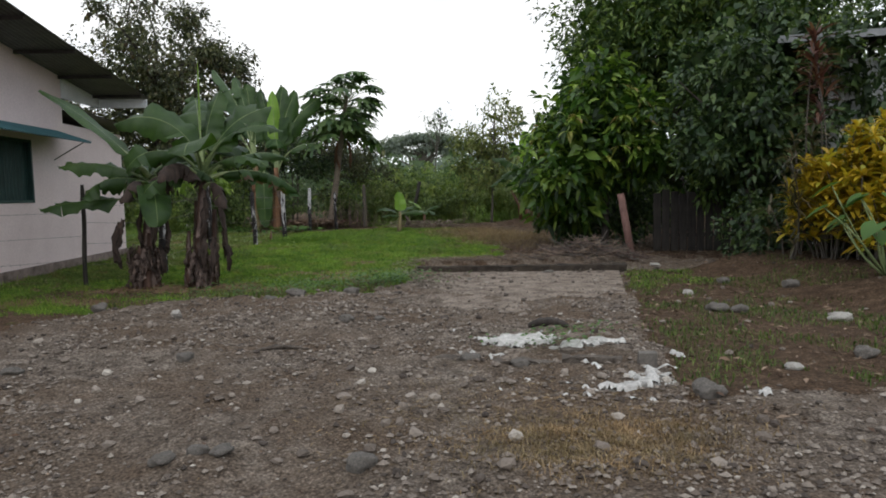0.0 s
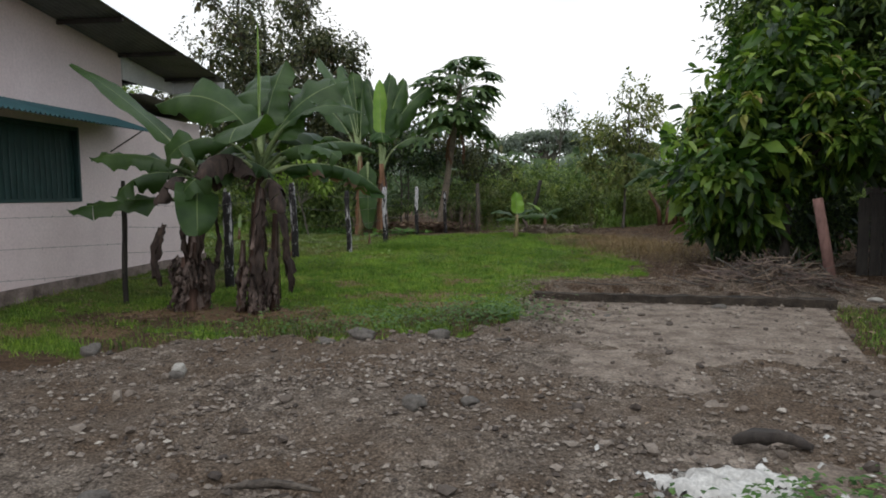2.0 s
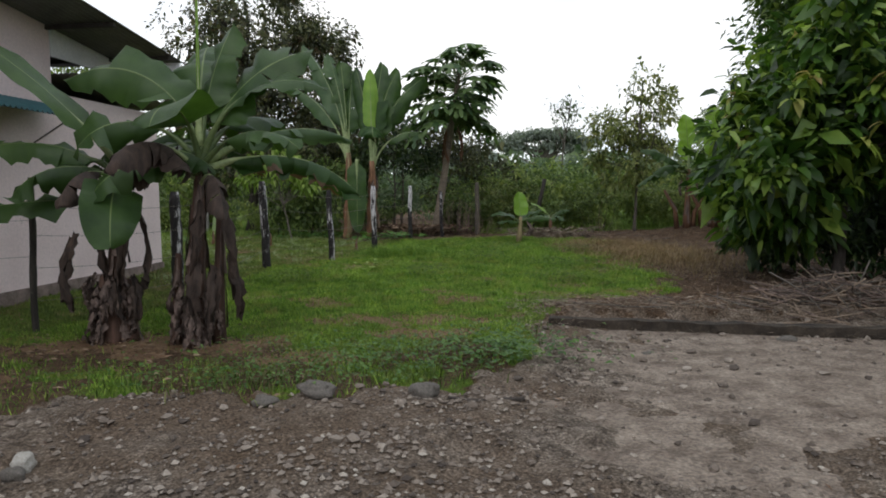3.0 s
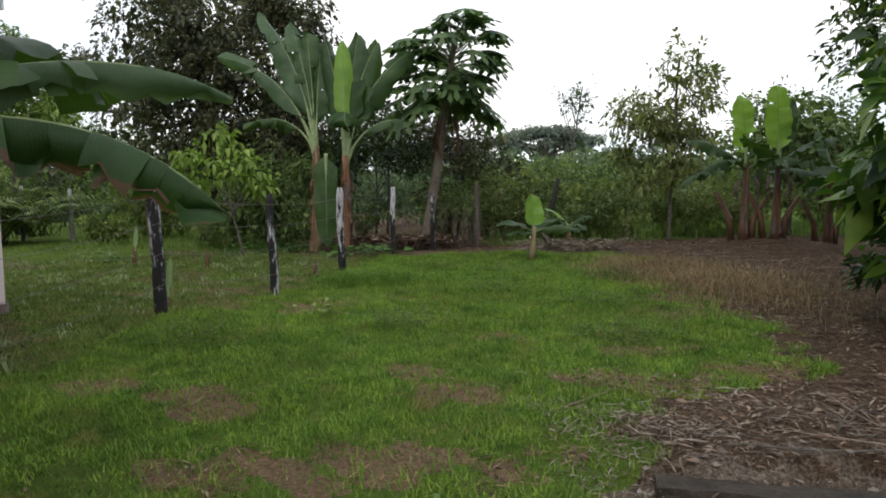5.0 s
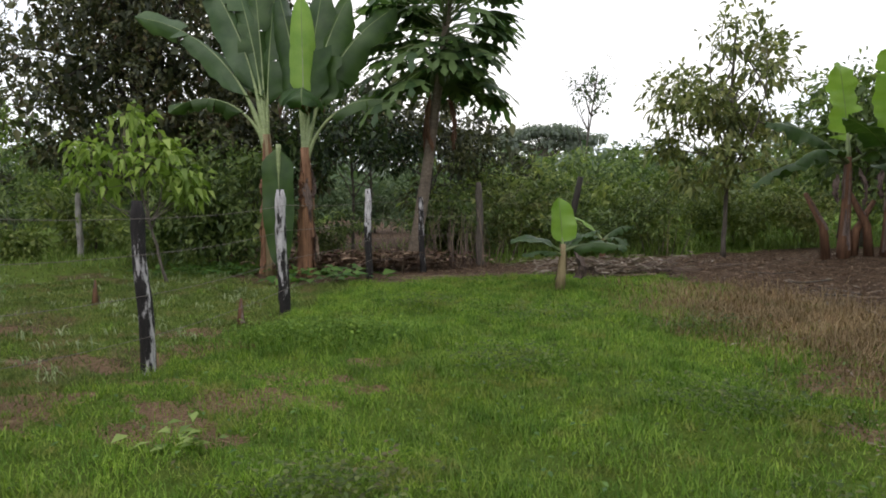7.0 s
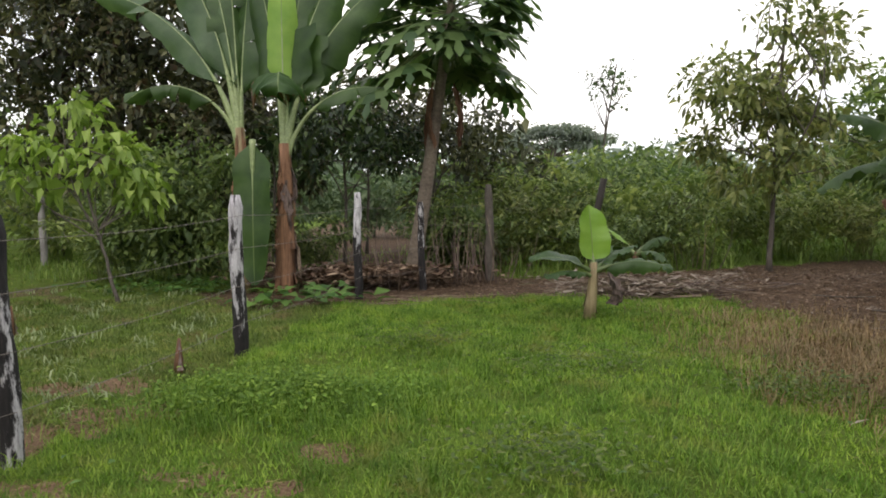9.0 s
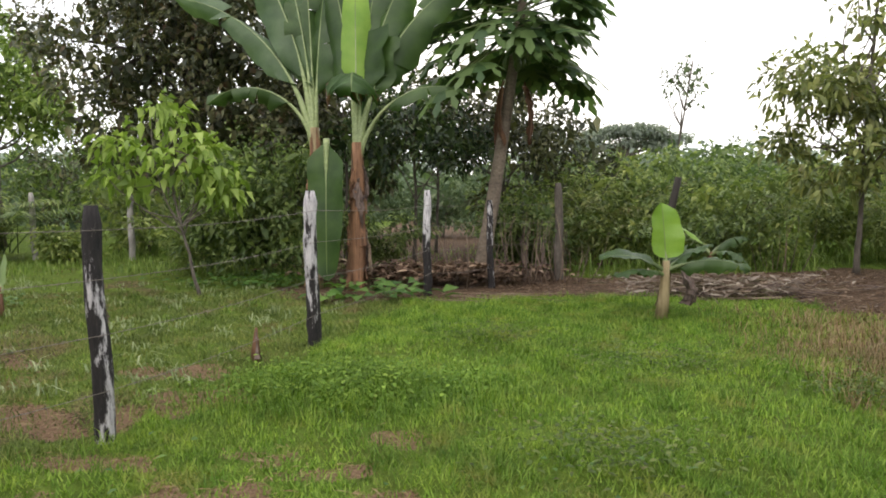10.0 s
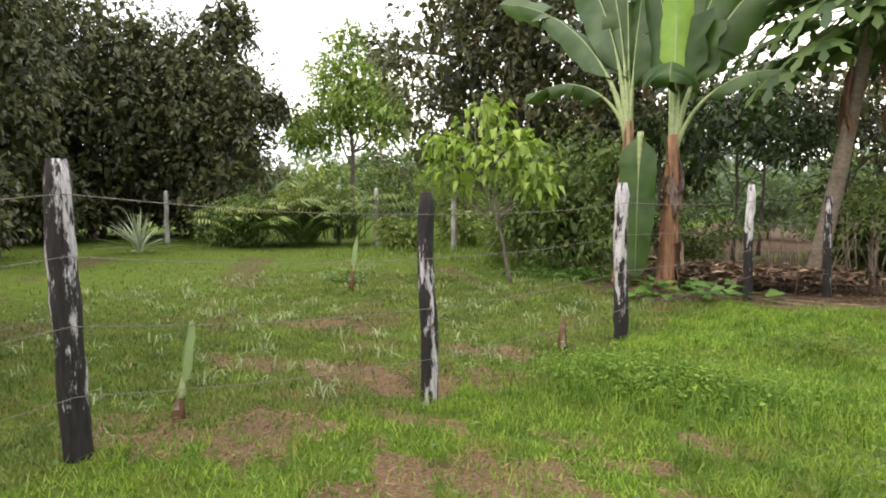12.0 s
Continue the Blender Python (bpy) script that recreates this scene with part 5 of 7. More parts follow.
for hgt in (0.35, 0.72, 1.08, 1.40):
    pts = []
    for a, b2, ra, rb in zip(tops[:-1], tops[1:], POSTS[:-1], POSTS[1:]):
        pa = np.array([np.interp(hgt + gz(ra[0], ra[1]), a[:, 2], a[:, j]) for j in range(3)]) + np.array([ra[3], -ra[3] * 0.4, 0])
        pb = np.array([np.interp(hgt + gz(rb[0], rb[1]), b2[:, 2], b2[:, j]) for j in range(3)]) + np.array([rb[3], -rb[3] * 0.4, 0])
        k2 = np.linspace(0, 1, 9)[:-1, None]
        pts += list(pa + (pb - pa) * k2 - np.array([0, 0, 0.035]) * np.sin(k2 * np.pi))
    strand(wf, pts)
for hgt in (0.45, 0.85, 1.25):
    strand(wf, [(-9.5, 8.3, gz(-9.5, 8.3) + hgt), (-6.5, 10.6, gz(-6.5, 10.6) + hgt - 0.04), (-3.46, 12.82, gz(-3.46, 12.8) + hgt)])
post(wf, -7.0, 10.2, 1.6, 0.05, 1, 0)

far_f = thing("wire_fence", -10.3, 32.9, 0, "weathered boundary fence with thin grey posts", "fence")
FAR = [(-26, 24.5), (-20.2, 27.5), (-17.0, 30.7), (-12.3, 33.6), (-10.3, 32.9), (-7.5, 32.6), (-4.5, 31.8)]
for x, y in FAR:
    post(far_f, x, y, 1.75 if x != -12.3 else 1.9, 0.075, rng.normal(0, 1), 0, mat=M_PALEPOST)
for hgt in (0.5, 1.0, 1.45):
    strand(far_f, [(x, y - 0.08, gz(x, y) + hgt) for x, y in FAR], 0.4)
lean_post = thing("leaning_post", 5.15, 29.9, gz(5.15, 29.9) - 0.05, "dark leaning wooden post", "post")
part("post", tube(Geo(), [(-0.1, 0, 0), (0.05, 0, 0.6), (0.22, 0, 1.25), (0.36, 0, 1.9)], [0.09, 0.085, 0.08, 0.07], 9, 0.05), M_DARKWOOD, lean_post)
rp = thing("prop_pole", 6.95, 13.35, gz(6.95, 13.35) - 0.05, "reddish wooden prop leaning beside the cacao tree", "pole")
part("pole", tube(Geo(), [(0.06, 0, 0), (0.0, 0.1, 0.6), (-0.1, 0.22, 1.42)], [0.085, 0.08, 0.075], 9, 0.04), M_REDPOLE, rp)

def rosette(geo, c, n, L, W, e_lo, e_hi, sag):
    a = rng.uniform(0, 6.283, n)
    e = np.radians(rng.uniform(e_lo, e_hi, n))
    D = np.stack([np.cos(a) * np.cos(e), np.sin(a) * np.cos(e), np.sin(e)], -1)
    N = np.stack([-np.cos(a) * np.sin(e), -np.sin(a) * np.sin(e), np.cos(e)], -1)
    leaves(geo, np.repeat([c], n, 0) + D * 0.02, D, N, L * rng.uniform(0.75, 1.15, n), np.full(n, W) * rng.uniform(0.8, 1.2, n), sag, 0.15, True)


# ---------------- trees on the right side ----------------
cacao = tree("cacao_tree", "cacao tree with large drooping green leaves", "tree", 7.42, 15.6,
     [(-0.1, 0, 3.3, 1.4, 1.3, 1.0), (-0.95, -0.2, 2.2, 1.15, 1.1, 1.0), (0.7, -0.2, 2.5, 1.25, 1.1, 1.1), (-0.8, 0.1, 1.15, 0.85, 0.8, 0.5)], M_CACAO, 640, 9, 0.27, 0.11, 0.17,
     M_BARK_DARK, [(0, 0, 0), (0.1, 0, 0.9), (0, 0, 1.8), (0, 0, 2.8)], 0.10, 14, sag=0.3, gap=0.5, fill=0.36, core=0.5, budding=16, up=0.3, long=True, spare=False)
g = Geo()
for _ in range(26):
    d = unit(rng.normal(0, 1, 3) * np.array([1, 1, 0.6]) + np.array([-0.2, -0.6, 0.5]))
    rosette(g, np.array([7.15, 15.5, 2.9]) + d * np.array([1.5, 1.35, 1.2]) - np.array([7.3, 15.6, 0.1]), 6, 0.26, 0.10, -40, 30, 0.5)
part("new_leaves", g, M_SHOOT, cacao, "pale yellow-green and pinkish young leaves")
tree("mango_tree", "large mango tree with dense hanging leaves", "tree", 12.0, 19.6,
     [(0, 0, 7.2, 4.0, 3.6, 3.4), (-2.2, -0.8, 5.6, 2.4, 2.6, 2.2), (2.0, -2.0, 6.0, 2.8, 2.6, 2.4), (-1.0, 1.5, 4.6, 2.6, 2.4, 1.7), (-0.6, -2.6, 6.5, 2.6, 2.2, 2.6)], M_MANGO, 3600, 12, 0.19, 0.075, 0.22,
     M_BARK_DARK, [(0, 0, 0), (-0.1, 0, 1.8), (0.1, 0, 3.6), (0, 0, 6.5)], 0.26, 26, sag=0.25, gap=0.45, core=0.7, budding=16)
tree("citrus_tree", "bushy dark citrus tree beside the drive", "tree", 9.2, 12.6,
     [(0, 0, 2.9, 1.9, 1.6, 1.5), (-0.5, -0.3, 2.6, 1.4, 1.3, 0.8), (1.2, -0.4, 2.4, 1.4, 1.2, 1.6), (0.2, -0.2, 4.0, 1.5, 1.3, 1.0), (1.6, -0.6, 3.9, 1.4, 1.2, 1.2)], M_GLOSSY, 950, 12, 0.155, 0.078, 0.16,
     M_BARK_DARK, None, 0.10, 20, sag=0.2, gap=0.5, fill=0.42, budding=14)
tree("citrus_tree", "bushy dark citrus tree beside the house", "tree", 11.0, 14.6,
     [(0, 0, 3.6, 2.0, 1.8, 1.8), (-0.8, -0.5, 2.2, 1.7, 1.4, 1.4)], M_MANGO, 1000, 13, 0.17, 0.075, 0.2, M_BARK_DARK, None, 0.11, 14, sag=0.3, gap=0.25)
tree("garden_shrub", "dark leafy shrub at the foot of the hedge", "shrub", 8.6, 11.1,
     [(0, 0, 0.7, 1.0, 0.9, 0.7), (0.7, -0.6, 0.9, 0.9, 0.8, 0.9), (0.5, -1.6, 0.6, 0.7, 0.8, 0.6)], M_GLOSSY, 380, 12, 0.10, 0.05, 0.13, M_BARK_DARK, None, 0.04, 8, gap=0.25)

# added dark shrubs that stand in for deep shade under the cacao
for x, y, r in ((8.4, 16.4, 1.2), (7.2, 17.0, 0.8)):
    tree("garden_shrub", "dark shrub added to deepen the shade beneath the cacao tree", "shrub", x, y,
         [(0, 0, 0.65 * r, r, 0.8 * r, 0.6 * r), (0.4 * r, 0.3 * r, 1.1 * r, 0.7 * r, 0.6 * r, 0.6 * r)], M_GLOSSY, int(190 * r), 11, 0.14, 0.06, 0.14, M_BARK_DARK, None, 0.03, 6, gap=0.35, budding=5, group="undergrowth by the cacao tree")


def cane_shrub(name, label, x, y, heads, mat, L, W, per, group="", wood=None, e=(-15, 75), sag=0.25):
    """Upright canes, each with tufts of strap leaves."""
    root = thing(name, x, y, gz(x, y) - 0.03, label, "shrub", group)
    lf = Geo()
    for hx, hy, hz in heads:
        pts = bent((hx * 0.45, hy * 0.45, 0), (hx, hy, hz), 0.05)
        part("cane", tube(Geo(), pts, np.linspace(0.018, 0.009, len(pts)), 5, 0, False), wood or M_BARK, root)
        for dz in (0, -0.14, -0.3, -0.5, -0.75):
            if hz + dz > 0.2:
                rosette(lf, (hx + rng.normal(0, 0.03), hy + rng.normal(0, 0.03), hz + dz), per, L, W, e[0], e[1], sag)
    part("foliage", lf, mat, root)
    return root


for cx, cy, n, hi in ((8.45, 9.35, 34, 1.75), (9.0, 8.6, 46, 2.25), (8.6, 8.7, 26, 1.4), (9.5, 7.6, 40, 2.3)):
    cane_shrub("croton_shrub", "yellow croton shrub with strap leaves", cx, cy, [(rng.uniform(-0.6, 0.6), rng.uniform(-0.6, 0.6), rng.uniform(0.6, 1) * hi) for _ in range(n)], M_CROTON, 0.24, 0.065, 13, "crotons by the drive")
cane_shrub("cordyline", "red cordyline with upright strap leaves", 8.75, 10.2, [(rng.normal(0, 0.25), rng.normal(0, 0.25), z) for z in (3.3, 3.6, 2.9)], M_CORDYLINE, 0.45, 0.06, 8, "cordylines", e=(0, 80))
cane_shrub("cordyline", "brown cordyline drooping beside the croton", 8.1, 9.9, [(rng.normal(0, 0.3), rng.normal(0, 0.3), z) for z in (1.9, 1.6, 1.3, 2.0, 1.0, 1.5, 0.8)], M_CORDYLINE_DULL, 0.34, 0.04, 9, "cordylines", e=(-30, 70))
tr = thing("taro_plant", 7.75, 7.75, gz(7.75, 7.75) - 0.02, "broad heart-leaved taro at the bank", "plant")
for i in range(15):
    a, ln = rng.uniform(2.2, 5.6), rng.uniform(0.5, 1.1)
    end = np.array([math.cos(a) * 0.5 * ln + rng.normal(0, 0.15), math.sin(a) * 0.5 * ln + rng.normal(0, 0.15), 0.55 + 0.7 * rng.random()])
    g = Geo()
    d = np.array([math.cos(a), math.sin(a), -0.5])
    sd = np.array([-math.sin(a), math.cos(a), 0])
    sz = rng.uniform(0.24, 0.36)
    pr = [(-0.35, 0.28), (-0.1, 0.52), (0.25, 0.5), (0.6, 0.32), (1.0, 0.0), (0.6, -0.32), (0.25, -0.5), (-0.1, -0.52), (-0.35, -0.28), (-0.05, 0.0)]
    v = [end + unit(d) * u * sz + sd * w * sz + np.array([0, 0, 0.12 * abs(w) * sz - 0.2 * u * u * sz]) for u, w in pr] + [end + unit(d) * 0.3 * sz]
    g.add(v, [(k2, (k2 + 1) % 10, 10) for k2 in range(10)])
    lf = part("leaf", g, M_TARO, tr)
    part("stalk", tube(Geo(), bent((0, 0, 0), end, 0.06), np.linspace(0.016, 0.008, 6), 5), M_RIB, lf)

# ---------------- trees behind ----------------
tree("broad_tree", "large olive dark tree with brownish shoots", "tree", -5.6, 32.2,
     [(0, 0, 7.0, 3.4, 3.0, 2.9), (-1.6, 0, 4.8, 2.6, 2.4, 2.4), (1.8, -0.3, 5.2, 2.4, 2.2, 2.4), (0.3, 0, 3.0, 2.6, 2.2, 1.6), (2.2, 0.3, 3.6, 1.8, 1.8, 1.7)], M_OLIVE, 2500, 12, 0.17, 0.085, 0.2,
     M_BARK_DARK, [(0, 0, 0), (0.1, 0, 2), (-0.1, 0, 4), (0, 0, 7)], 0.22, 34, gap=0.86, core=0.3, budding=20)
for x, y, top, r in ((-21.2, 31.0, 9.4, 3.2), (-18.2, 33.2, 7.8, 2.8), (-25.0, 29.0, 9.6, 3.8), (-20.3, 26.6, 9.8, 3.2), (-14.9, 22.0, 7.2, 1.9)):
    tree("broad_tree", "dense dark evergreen tree behind the fence", "tree", x, y,
         [(0, 0, top * 0.66, r, r, top * 0.36), (-r * 0.45, -0.5, top * 0.4, r * 0.75, r * 0.7, top * 0.3), (r * 0.5, -0.4, top * 0.42, r * 0.75, r * 0.7, top * 0.32), (-1.0, 1.6, top * 0.15, r * 1.15, r * 0.7, top * 0.16)], M_DENSE, 1900, 12, 0.19, 0.095, 0.25,
         M_BARK_DARK, [(0, 0, 0), (0, 0, top * 0.3), (0, 0, top * 0.7)], 0.2, 14, gap=0.28, core=0.9, budding=10, group="dark trees behind the fence")
tree("broad_tree", "slender tree with bright green leaves", "tree", -14.9, 38.0,
     [(0, 0, 6.0, 1.9, 1.8, 1.8), (-1.9, 0, 4.4, 1.5, 1.4, 1.1), (1.4, 0, 4.6, 1.4, 1.3, 1.1)], M_BRIGHT, 720, 12, 0.21, 0.095, 0.24, M_BARK, [(0, 0, 0), (0, 0, 3), (0, 0, 6.5)], 0.11, 24, gap=0.52, core=0.25, budding=12)
tree("sapling", "slim sapling with bright drooping yellow-green leaves", "tree", -2.95, 26.0,
     [(dx, dy, z, 0.34, 0.3, 0.2) for dx, dy, z in ((-0.6, 0, 2.95), (-0.25, 0.1, 2.62), (-1.15, 0, 2.45), (-0.7, -0.2, 2.3), (0.1, 0, 2.3), (-1.3, 0.1, 2.0), (0.35, -0.1, 1.95), (-0.9, -0.1, 1.9), (-0.2, -0.2, 2.05), (0.5, 0, 1.65))], M_SAPLING, 74, 7, 0.20, 0.115, 0.14, M_BARK, [(0, 0, 0), (-0.16, 0, 0.7), (-0.32, 0, 1.4), (-0.5, 0, 2.6)], 0.03, 22, sag=0.5, gap=0.2, core=0.05)
tree("shrub", "bushy green shrub behind the sapling", "shrub", -2.75, 28.6,
     [(0, 0, 1.7, 1.35, 1.1, 1.2), (0.3, -0.2, 0.8, 1.3, 1.0, 0.8), (-0.8, 0, 1.1, 1.0, 0.9, 0.9)], M_MID, 620, 12, 0.13, 0.055, 0.15, M_BARK_DARK, None, 0.05, 14, gap=0.55, budding=8)
tree("forest_tree", "young tree with long pointed dark leaves", "tree", 8.4, 28.6,
     [(0.3, 0, 4.3, 1.15, 1.0, 1.5), (-0.8, 0, 3.5, 1.1, 0.9, 0.8), (1.0, 0, 3.4, 0.9, 0.8, 0.9), (0, 0, 2.2, 1.5, 1.2, 0.9)], M_AIRY, 380, 10, 0.19, 0.075, 0.15, M_BARK, [(0, 0, 0), (0.05, 0, 1.2), (0.1, 0, 2.8), (0.25, 0, 5.2)], 0.055, 30, sag=0.3, long=True, gap=0.72, core=0.06, budding=9)
tree("forest_tree", "darker tree beyond the tall grass", "tree", 13.0, 30.5, [(0, 0, 3.0, 2.2, 1.8, 1.9), (1.8, 0, 2.6, 1.8, 1.6, 1.5)], M_MID, 500, 11, 0.2, 0.09, 0.24, M_BARK, None, 0.1, 14, gap=0.3)
tree("forest_tree", "thin bare-branched tree with few leaves", "tree", 8.6, 40.0, [(0, 0, 5.6, 0.9, 0.8, 1.1)], M_FAR, 40, 6, 0.16, 0.07, 0.2, M_BARK, [(0, 0, 0), (-0.3, 0, 3), (0.2, 0, 6.2)], 0.05, 24, gap=0.2)
umb = [(dx, dy, 9.2 + dz, 2.6, 2.2, 0.42) for dx, dy, dz in ((0, 0, 0.9), (-3.4, 0, 0.3), (3.6, 0, 0.5), (-1.8, 1, 0.7), (2.0, -1, 0.8), (6.5, 0, -0.3), (-6.0, 0, -0.5), (1.0, 0, -0.7), (-4.4, 0, -1.2), (5.0, 0, -1.3))]
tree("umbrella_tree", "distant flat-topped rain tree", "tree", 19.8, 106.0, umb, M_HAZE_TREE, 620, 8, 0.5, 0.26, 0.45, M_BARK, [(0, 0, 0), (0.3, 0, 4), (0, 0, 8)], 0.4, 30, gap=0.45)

# shrubs of the wild strip, nearest first
WILD = [(-20.0, 44.0, 5.2, 2.8, M_MID, 0), (-17.0, 46.0, 4.8, 2.6, M_DENSE, 0), (-13.5, 45.0, 5.4, 2.6, M_MID, 0), (-10.5, 46.5, 5.6, 2.8, M_DENSE, 0), (-7.5, 44.5, 5.0, 2.6, M_MID, 0), (-24.0, 41.0, 6.0, 2.8, M_DENSE, 0),
        (-13.2, 33.4, 2.9, 1.3, M_YELLOWGREEN, 0), (3.9, 31.0, 2.4, 1.6, M_YELLOWGREEN, 0), (5.6, 32.5, 2.5, 1.8, M_MID, 0), (7.0, 30.6, 1.9, 1.3, M_YELLOWGREEN, 0), (2.5, 29.9, 1.3, 0.8, M_MID, 0), (0.0, 30.4, 4.3, 1.5, M_GLOSSY, 1), (-1.8, 31.8, 5.0, 1.8, M_DENSE, 1), (1.9, 31.5, 4.6, 1.8, M_DENSE, 1), (3.6, 33.5, 3.9, 1.7, M_DENSE, 0), (0.2, 34.5, 5.2, 2.2, M_DENSE, 1), (-3.4, 33.6, 4.4, 2.0, M_DENSE, 0),
        (3.2, 35.5, 2.8, 2.0, M_MID, 0), (10.3, 32.0, 2.4, 1.7, M_YELLOWGREEN, 0), (6.2, 37.0, 3.0, 2.2, M_YELLOWGREEN, 0), (9.5, 37.5, 3.2, 2.2, M_MID, 0), (-9.0, 36.5, 3.4, 1.8, M_MID, 0), (-7.8, 34.2, 2.2, 1.5, M_YELLOWGREEN, 0),
        (13.5, 36.0, 3.2, 2.2, M_MID, 0), (17.0, 33.5, 3.4, 2.3, M_YELLOWGREEN, 0), (-11.0, 39.0, 4.6, 2.2, M_MID, 0), (0.0, 42.0, 2.8, 2.4, M_FAR, 0), (-5.0, 41.0, 3.0, 2.4, M_FAR, 0), (20.0, 28.0, 3.8, 2.6, M_MID, 0), (-8.6, 31.6, 1.0, 0.7, M_YELLOWGREEN, 0),
        (15.5, 26.5, 1.8, 1.4, M_YELLOWGREEN, 0), (16.0, 21.5, 3.2, 2.2, M_MANGO, 0), (13.5, 23.6, 1.6, 1.2, M_MID, 0), (-27, 24, 4.5, 2.6, M_DENSE, 0), (-29, 19, 5.0, 2.8, M_DENSE, 0), (2.3, 28.6, 1.6, 0.6, M_MID, 1)]
for x, y, top, r, mat, lifted in WILD:
    blobs = [(0, 0, top * 0.62, r, r * 0.85, top * 0.36), (r * 0.4, -0.2, top * 0.35, r * 0.8, r * 0.7, top * 0.3), (-r * 0.45, -0.1, top * 0.38, r * 0.7, r * 0.6, top * 0.3)]
    if lifted:
        blobs = [(0, 0, top * 0.75, r, r * 0.85, top * 0.24), (r * 0.5, -0.2, top * 0.62, r * 0.7, r * 0.7, top * 0.15), (-r * 0.55, -0.1, top * 0.65, r * 0.7, r * 0.6, top * 0.17)]
    tree("shrub", "leggy wild shrub with a raised crown" if lifted else "wild leafy shrub in the overgrown strip", "shrub", x, y, blobs, mat,
         int((180 if y < 33 else 90) * r), 10, (0.125 if y < 33 else 0.17) + 0.014 * r, (0.055 if y < 33 else 0.08) + 0.008 * r, 0.2, M_BARK, None, 0.045, 14, gap=0.74, core=0.32, budding=12, group="wild shrubs")

def spray_bush(x, y, h, n, mat, label):
    """Long arching shoots set with small paired leaflets."""
    root = thing("shrub", x, y, gz(x, y) - 0.02, label, "shrub", "arching shrubs of the wild strip")
    for _ in range(n):
        a, e = rng.uniform(0, 6.283), rng.uniform(50, 86)
        L = h * rng.uniform(0.7, 1.25)
        s = np.linspace(0, 1, 12)
        el = np.radians(e - (e + 15) * s ** 1.7)
        P = np.cumsum(np.stack([np.cos(el) * math.cos(a), np.cos(el) * math.sin(a), np.sin(el)], -1) * L / 12, 0) + np.array([rng.normal(0, 0.2), rng.normal(0, 0.2), 0])
        m = 70
        k2 = np.repeat(np.linspace(2.0, 11, m // 2), 2) + rng.normal(0, 0.1, m)
        C = np.stack([np.interp(k2, np.arange(12), P[:, j]) for j in range(3)], -1) + rng.normal(0, 0.05, (m, 3))
        sd = np.array([-math.sin(a), math.cos(a), 0]) * np.where(np.arange(m) % 2, 1, -1)[:, None]
        f = leaves(Geo(), C, sd + rng.normal(0, 0.5, (m, 3)), np.repeat([[0, 0, 1.0]], m, 0) + rng.normal(0, 0.3, (m, 3)), rng.uniform(0.09, 0.2, m), rng.uniform(0.035, 0.06, m), 0.2, 0.1)
        tube(f, P, np.linspace(0.012, 0.003, 12), 4, 0, False)
        part("shoot", f, mat, root)


for x, y, h, mat, label in ((3.4, 30.0, 2.3, M_AIRY, "airy yellow-green shrub with arching shoots"), (4.9, 31.2, 2.6, M_YELLOWGREEN, "yellow-green shrub with arching shoots"), (6.4, 30.2, 2.2, M_MID, "green shrub with arching shoots"), (7.4, 31.8, 2.6, M_AIRY, "airy yellow-green shrub with arching shoots"),
                            (9.8, 30.6, 2.3, M_YELLOWGREEN, "yellow-green shrub with arching shoots"), (11.4, 30.2, 2.2, M_AIRY, "airy yellow-green shrub with arching shoots"), (5.6, 29.4, 1.5, M_MID, "green shrub with arching shoots"), (2.4, 29.4, 1.7, M_MID, "green shrub with arching shoots"), (-0.6, 29.2, 1.6, M_MID, "green shrub with arching shoots"), (-4.6, 29.6, 2.0, M_YELLOWGREEN, "yellow-green shrub with arching shoots")):
    spray_bush(x, y, h, 26, mat, label)


# feathery palm bushes by the far fence
def palm_bush(x, y, h, n):
    root = thing("palm_bush", x, y, gz(x, y) - 0.02, "clump of feathery palm fronds", "palm", "palm bushes")
    for _ in range(n):
        a, e = rng.uniform(0, 6.283), rng.uniform(45, 88)
        L = h * rng.uniform(0.7, 1.1)
        s = np.linspace(0, 1, 11)
        el = np.radians(e - (e - 5) * s ** 1.6)
        P = np.cumsum(np.stack([np.cos(el) * math.cos(a), np.cos(el) * math.sin(a), np.sin(el)], -1) * L / 11, 0)
        P += np.array([rng.normal(0, 0.25), rng.normal(0, 0.25), 0])
        f = Geo()
        k2 = np.repeat(np.linspace(2.5, 10, 13), 2)
        C = np.stack([np.interp(k2, np.arange(11), P[:, j]) for j in range(3)], -1)
        T = unit(np.stack([np.interp(k2, np.arange(11), np.gradient(P, axis=0)[:, j]) for j in range(3)], -1))
        sd = np.array([-math.sin(a), math.cos(a), 0]) * np.where(np.arange(26) % 2, 1, -1)[:, None]
        leaves(f, C, sd * 0.8 + T * 0.7 + np.array([0, 0, -0.15]), np.repeat([[0, 0, 1.0]], 26, 0), np.full(26, 0.42), np.full(26, 0.05), 0.25, 0.1, True)
        tube(f, P, np.linspace(0.014, 0.004, 11), 4, 0, False)
        part("frond", f, M_YELLOWGREEN if rng.random() < 0.6 else M_MID, root)


